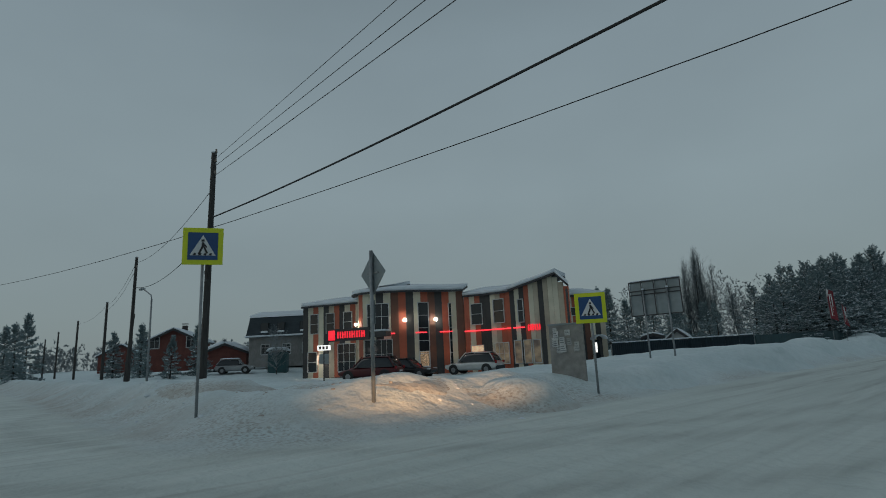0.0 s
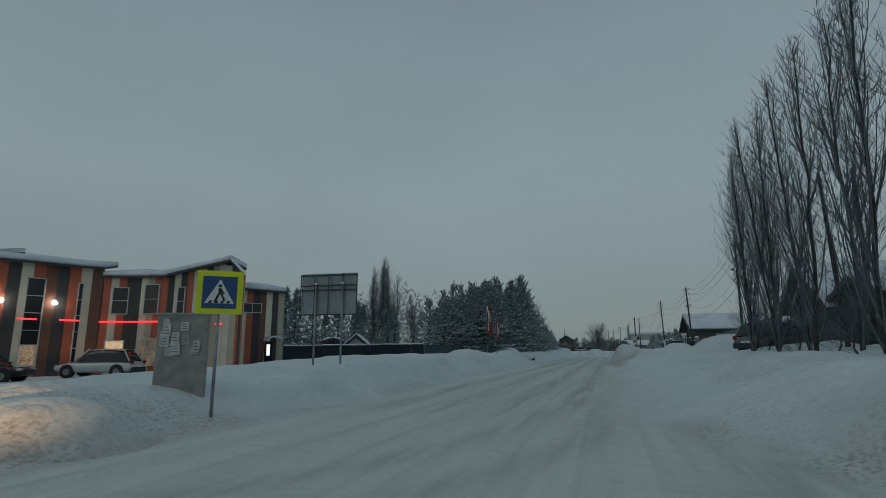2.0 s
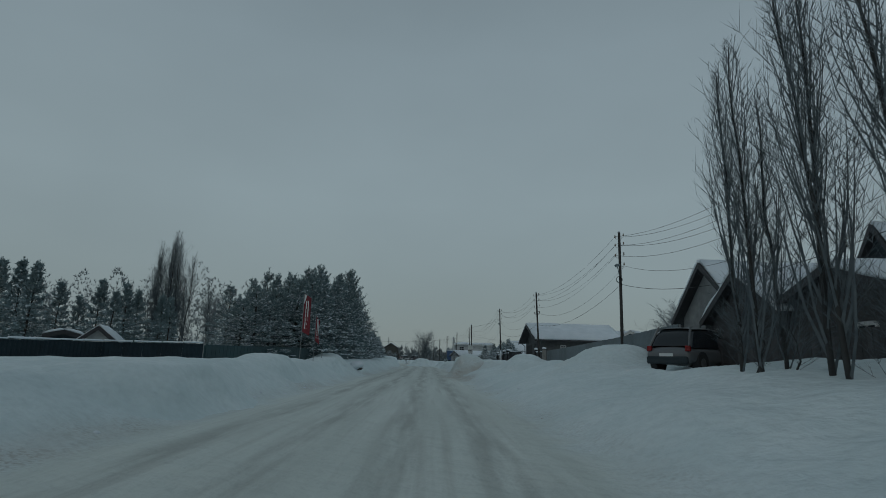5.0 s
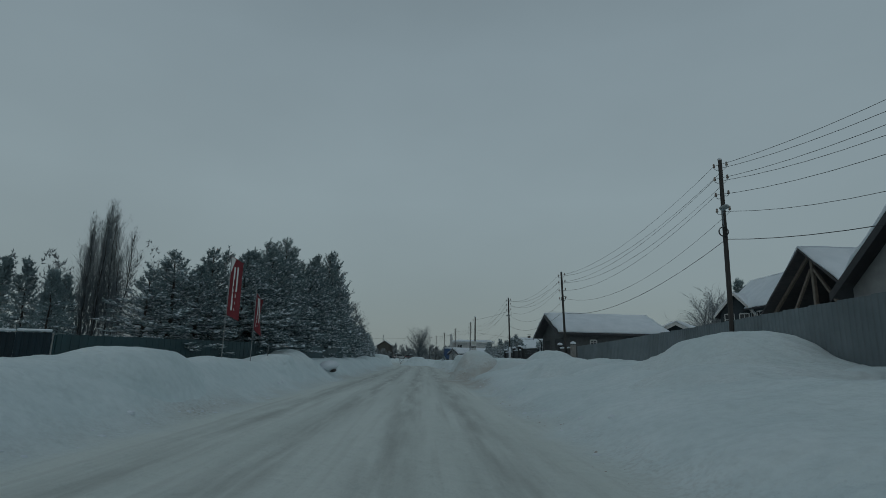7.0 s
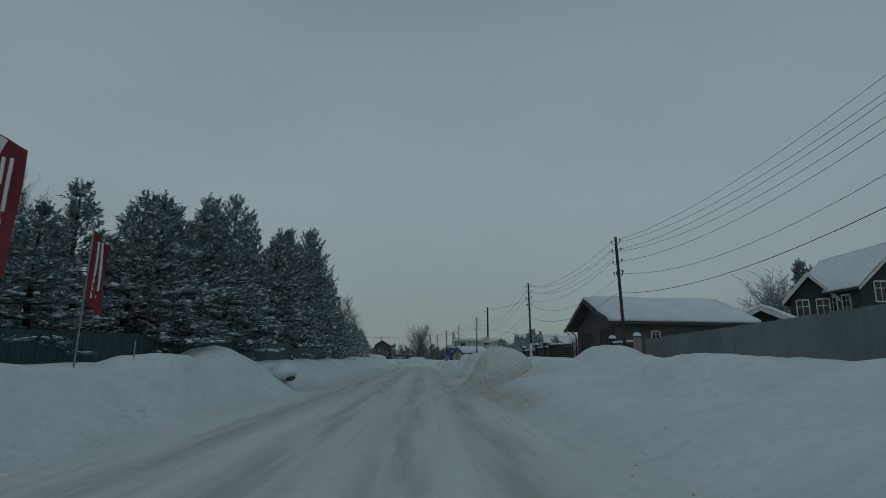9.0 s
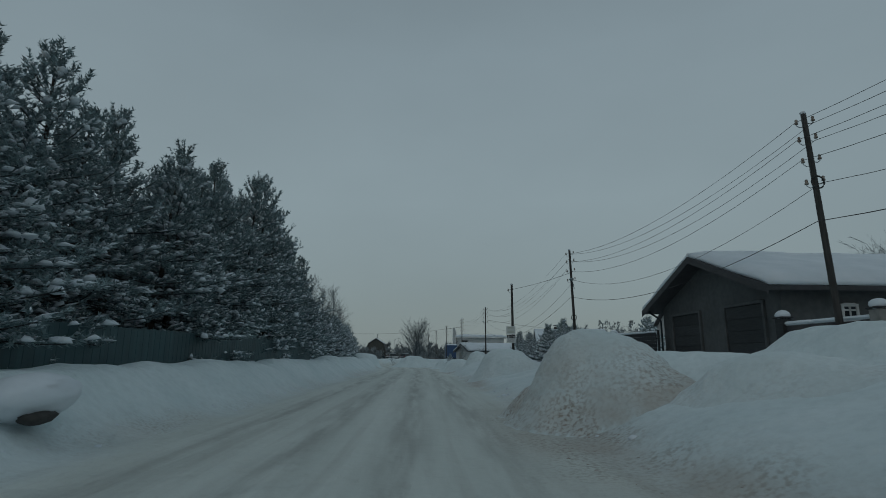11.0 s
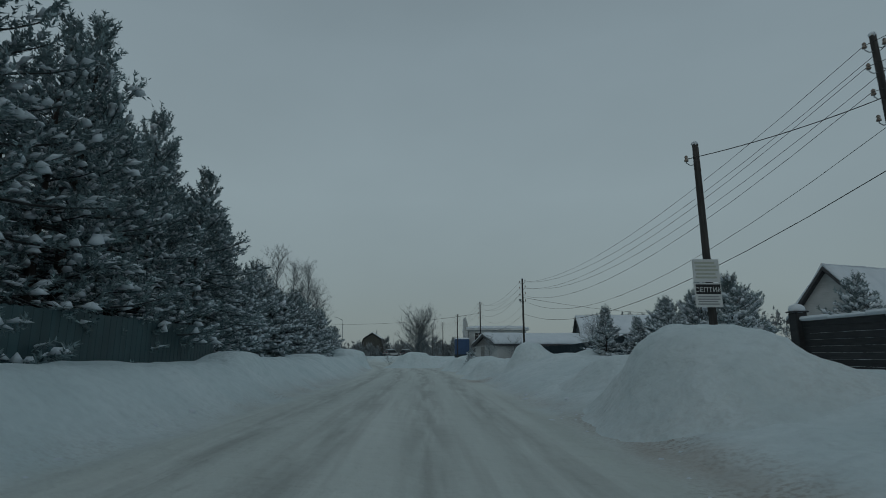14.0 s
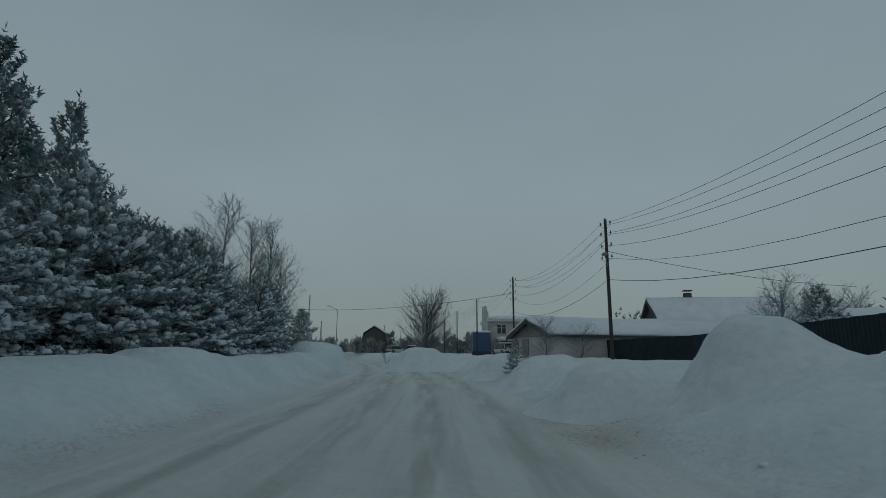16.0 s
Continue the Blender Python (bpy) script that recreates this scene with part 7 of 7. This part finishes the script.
            part("wheel_arch", Geo().tube([(px, s * (W / 2 - 0.24), 0.36), (px, s * (W / 2 + 0.006), 0.36)], 0.385, 18), M_BLACKHOLE, ob, "dark drum standing in for the shaded wheel arch")
    part("bumper", Geo().box(-L / 2 - 0.05, -L / 2 + 0.12, -W * 0.42, W * 0.42, gc + 0.05, gc + 0.32, 0.04), M_BLACKWOOD, ob)
    part("number_plate", Geo().box(-L / 2 - 0.03, -L / 2 + 0.0, -0.26, 0.26, belt - 0.42, belt - 0.31, 0.003), M_SIGNWHITE, ob, "plain number plate")
    part("grille", Geo().box(L / 2 - 0.08, L / 2 + 0.01, -0.45, 0.45, 0.40, 0.58, 0.02), M_BLACKWOOD, ob)
    if snow:
        part("snow_cap", snow_cover(cab[1][0] - 0.05, cab[2][0] + 0.05, -rw, rw, lambda a, b: H + 0.024, 0.10, 3, 0.2, 0.03), M_SNOW, ob, smooth=True)
    return ob


car(-26.4, 2.2, 200, (0.62, 0.63, 0.62), "white crossover parked in front of the shop")
car(-27.6, -6.4, 212, (0.085, 0.010, 0.013), "dark red car parked behind the snowbank", True, 4.3)
car(-28.0, -3.2, 30, (0.012, 0.013, 0.015), "black saloon parked nose to the shop", False, 4.5, 1.8, 1.45)
car(-55.5, -5.1, 60, (0.30, 0.31, 0.32), "silver hatchback half buried in snow", True, 4.0, 1.75, 1.5, True)
car(10.5, 9.4, 36, (0.17, 0.18, 0.19), "grey crossover parked beside the poplars", True, 4.5, 1.85, 1.66)
for k, (cx, cy) in enumerate(((-24, 188), (-8, 186), (-4.5, 190), (-28, 190), (9.5, 146))):
    car(cx, cy, 10 + 25 * k, ((0.28, 0.29, 0.3), (0.5, 0.5, 0.5), (0.1, 0.1, 0.11), (0.35, 0.1, 0.08), (0.55, 0.55, 0.55))[k], "distant parked car dusted with snow", True, snow=True)

# ---- street lamps, masts and the far wood ----
def street_lamp(x, y, top, turn, label="slim grey street lamp with an angled arm"):
    ob = thing("street_lamp", label, "street lamp", pose(x, y, gz(x, y), 0, 0, turn), "street lamps")
    h = top - gz(x, y)
    part("pole", Geo().tube([(0, 0, -0.3), (0, 0, h * 0.5), (0, 0, h - 0.9)], [0.09, 0.075, 0.06], 8), M_STEEL, ob, smooth=True)
    arm = part("arm", Geo().tube([(0, 0, h - 0.92), (0, -0.15, h - 0.6), (0, -1.5, h)], 0.045, 6), M_STEEL, ob)
    part("lamp_head", Geo().box(-0.13, 0.13, -2.05, -1.4, h - 0.06, h + 0.08, 0.04), M_ALU, arm)
    return ob


street_lamp(-18.6, 173.0, 9.9, -60)
street_lamp(-10.5, 240.0, 9.0, 90)
street_lamp(-40.0, -17.2, 7.4, -80)
for mx, my, mh in ((-60, 330, 27), (-57, 345, 15), (-30, 400, 16)):
    mast = thing("lattice_mast", "distant thin lattice mast", "mast", pose(mx, my, 1.5))
    for a in range(3):
        c_, s_ = math.cos(a * 2.094) * 0.5, math.sin(a * 2.094) * 0.5
        part("leg", Geo().tube([(c_ * 1.6, s_ * 1.6, 0), (c_ * 0.3, s_ * 0.3, mh)], 0.10, 4), M_STEEL, mast)
    for q in range(10):
        z_ = mh * q / 10
        part("brace", Geo().tube([(0.6 * (1 - q / 12), 0, z_), (-0.4 * (1 - q / 12), 0.3, z_ + mh / 10)], 0.06, 4), M_STEEL, mast)


def far_wood(name, label, x0, y0, x1, y1, n, hmin, hmax, seed, mat, near=False):
    """A far belt of trees: many small upright clumps in one object."""
    rng = np.random.default_rng(seed)
    t = rng.uniform(0, 1, n)
    L = math.hypot(x1 - x0, y1 - y0)
    side = rng.normal(0, 6, n)
    px, py = x0 + (x1 - x0) * t + side * (y1 - y0) / L, y0 + (y1 - y0) * t - side * (x1 - x0) / L
    hh = rng.uniform(hmin, hmax, n)
    cents, dirs = [], []
    for i in range(n):
        k = 60 if near else 26
        u = rng.uniform(0.05, 1, k)
        r = hh[i] * 0.22 * (1 - u) ** 0.6 + 0.1
        az = rng.uniform(0, 6.28, k)
        cents.append(np.stack([px[i] + r * np.cos(az), py[i] + r * np.sin(az), 1.0 + u * hh[i]], -1))
        dirs.append(np.tile([[0, 0, 1.0]], (k, 1)))
    v, f = blades(np.concatenate(cents), np.concatenate(dirs), 4 if near else 3, 0.5 if near else 1.5, 0.10 if near else 0.55, rng, 1.0)
    ob = new(name, raw_mesh(name, v.tolist(), f.tolist(), mat))
    return tagged(ob, label, "woodland", kind="stuff")


# twig colour lifted to pale grey-blue: distance haze is put into the paint
M_HAZED_WOOD = material("hazed_winter_wood", (0.21, 0.235, 0.247), (0.28, 0.305, 0.317), 0.3, 0.9, 0, spread=0.3, island=True)
far_wood("far_wood", "distant dark winter wood on the skyline", -420, 420, 330, 470, 520, 5, 11, 3, M_HAZED_WOOD)
far_wood("far_wood", "wooded low hill behind the village roofs", 60, 260, 330, 180, 300, 9, 17, 4, M_HAZED_WOOD)
far_wood("far_wood", "belt of bare trees beyond the junction", -300, -40, -190, 140, 200, 7, 13, 5, M_HAZED_WOOD)
far_wood("far_wood", "grey thicket behind the round tree", -10, 215, 28, 205, 40, 2.5, 5, 6, M_HAZED_WOOD)
far_wood("far_wood", "low bushes along the field at the road's end", -45, 205, -8, 190, 46, 1.5, 3.0, 7, M_HAZED_WOOD)
far_wood("far_wood", "dark wood behind the shop and the dark fence", -80, 70, -24, 66, 150, 7, 12, 8, M_HAZED_WOOD, True)
# wall at the end of the field
solo("field_wall", Geo().box(-30, 14, 0, 0.2, -0.5, 2.2, 0.02), M_GREYWALL, "long grey wall across the field's far end", "wall", pose(0, 225, 1.2))


# ---- clods of ploughed snow and grit ----
def clods(label, spots, seed, mat):
    """Broken lumps of ploughed snow lying on the surface, joined in one object."""
    rng = random.Random(seed)
    g = Geo()
    for cx, cy, wx, wy, n, r0, r1 in spots:
        for _ in range(n):
            x, y = rng.gauss(cx, wx), rng.gauss(cy, wy)
            r = r0 + (r1 - r0) * rng.random() ** 2.5
            g.blob((x, y, gz(x, y) - r * 0.25), (r * rng.uniform(0.8, 1.4), r * rng.uniform(0.8, 1.4), r * rng.uniform(0.5, 0.9)), rng.randrange(9999), 0.28, 5, 8)
    return solo("snow_clods", g, mat, label, "snow", None, "", "stuff", True)


clods("broken lumps of ploughed snow along the road", [(-12.5, -21.0, 2.6, 1.0, 60, 0.02, 0.09), (-8.0, -18.5, 2.0, 1.2, 40, 0.02, 0.08), (-16.5, -22.8, 2.5, 0.8, 40, 0.02, 0.1),
      (3.1, 45.5, 0.25, 5.0, 40, 0.02, 0.10), (3.1, 62.0, 0.3, 7.0, 50, 0.02, 0.10), (-5.3, 50.0, 0.25, 12.0, 60, 0.02, 0.09), (3.2, 20.0, 0.3, 8.0, 50, 0.02, 0.10), (-5.3, 15.0, 0.3, 8.0, 50, 0.02, 0.10), (2.9, 92.0, 0.4, 6.0, 40, 0.03, 0.12)], 3, M_SNOW)
clods("brown gritty ice crumbs beside the wheel tracks", [(2.7, 80.5, 0.35, 1.6, 160, 0.008, 0.035), (2.6, 34.5, 0.3, 3.0, 90, 0.008, 0.035), (2.9, 12.0, 0.25, 5.0, 50, 0.008, 0.035), (-9.5, -21.0, 2.2, 0.6, 60, 0.02, 0.08)], 5, material("gritty_ice", (0.30, 0.26, 0.22), (0.48, 0.46, 0.44), 9, 0.8, 0.4, 30, spread=0.2))
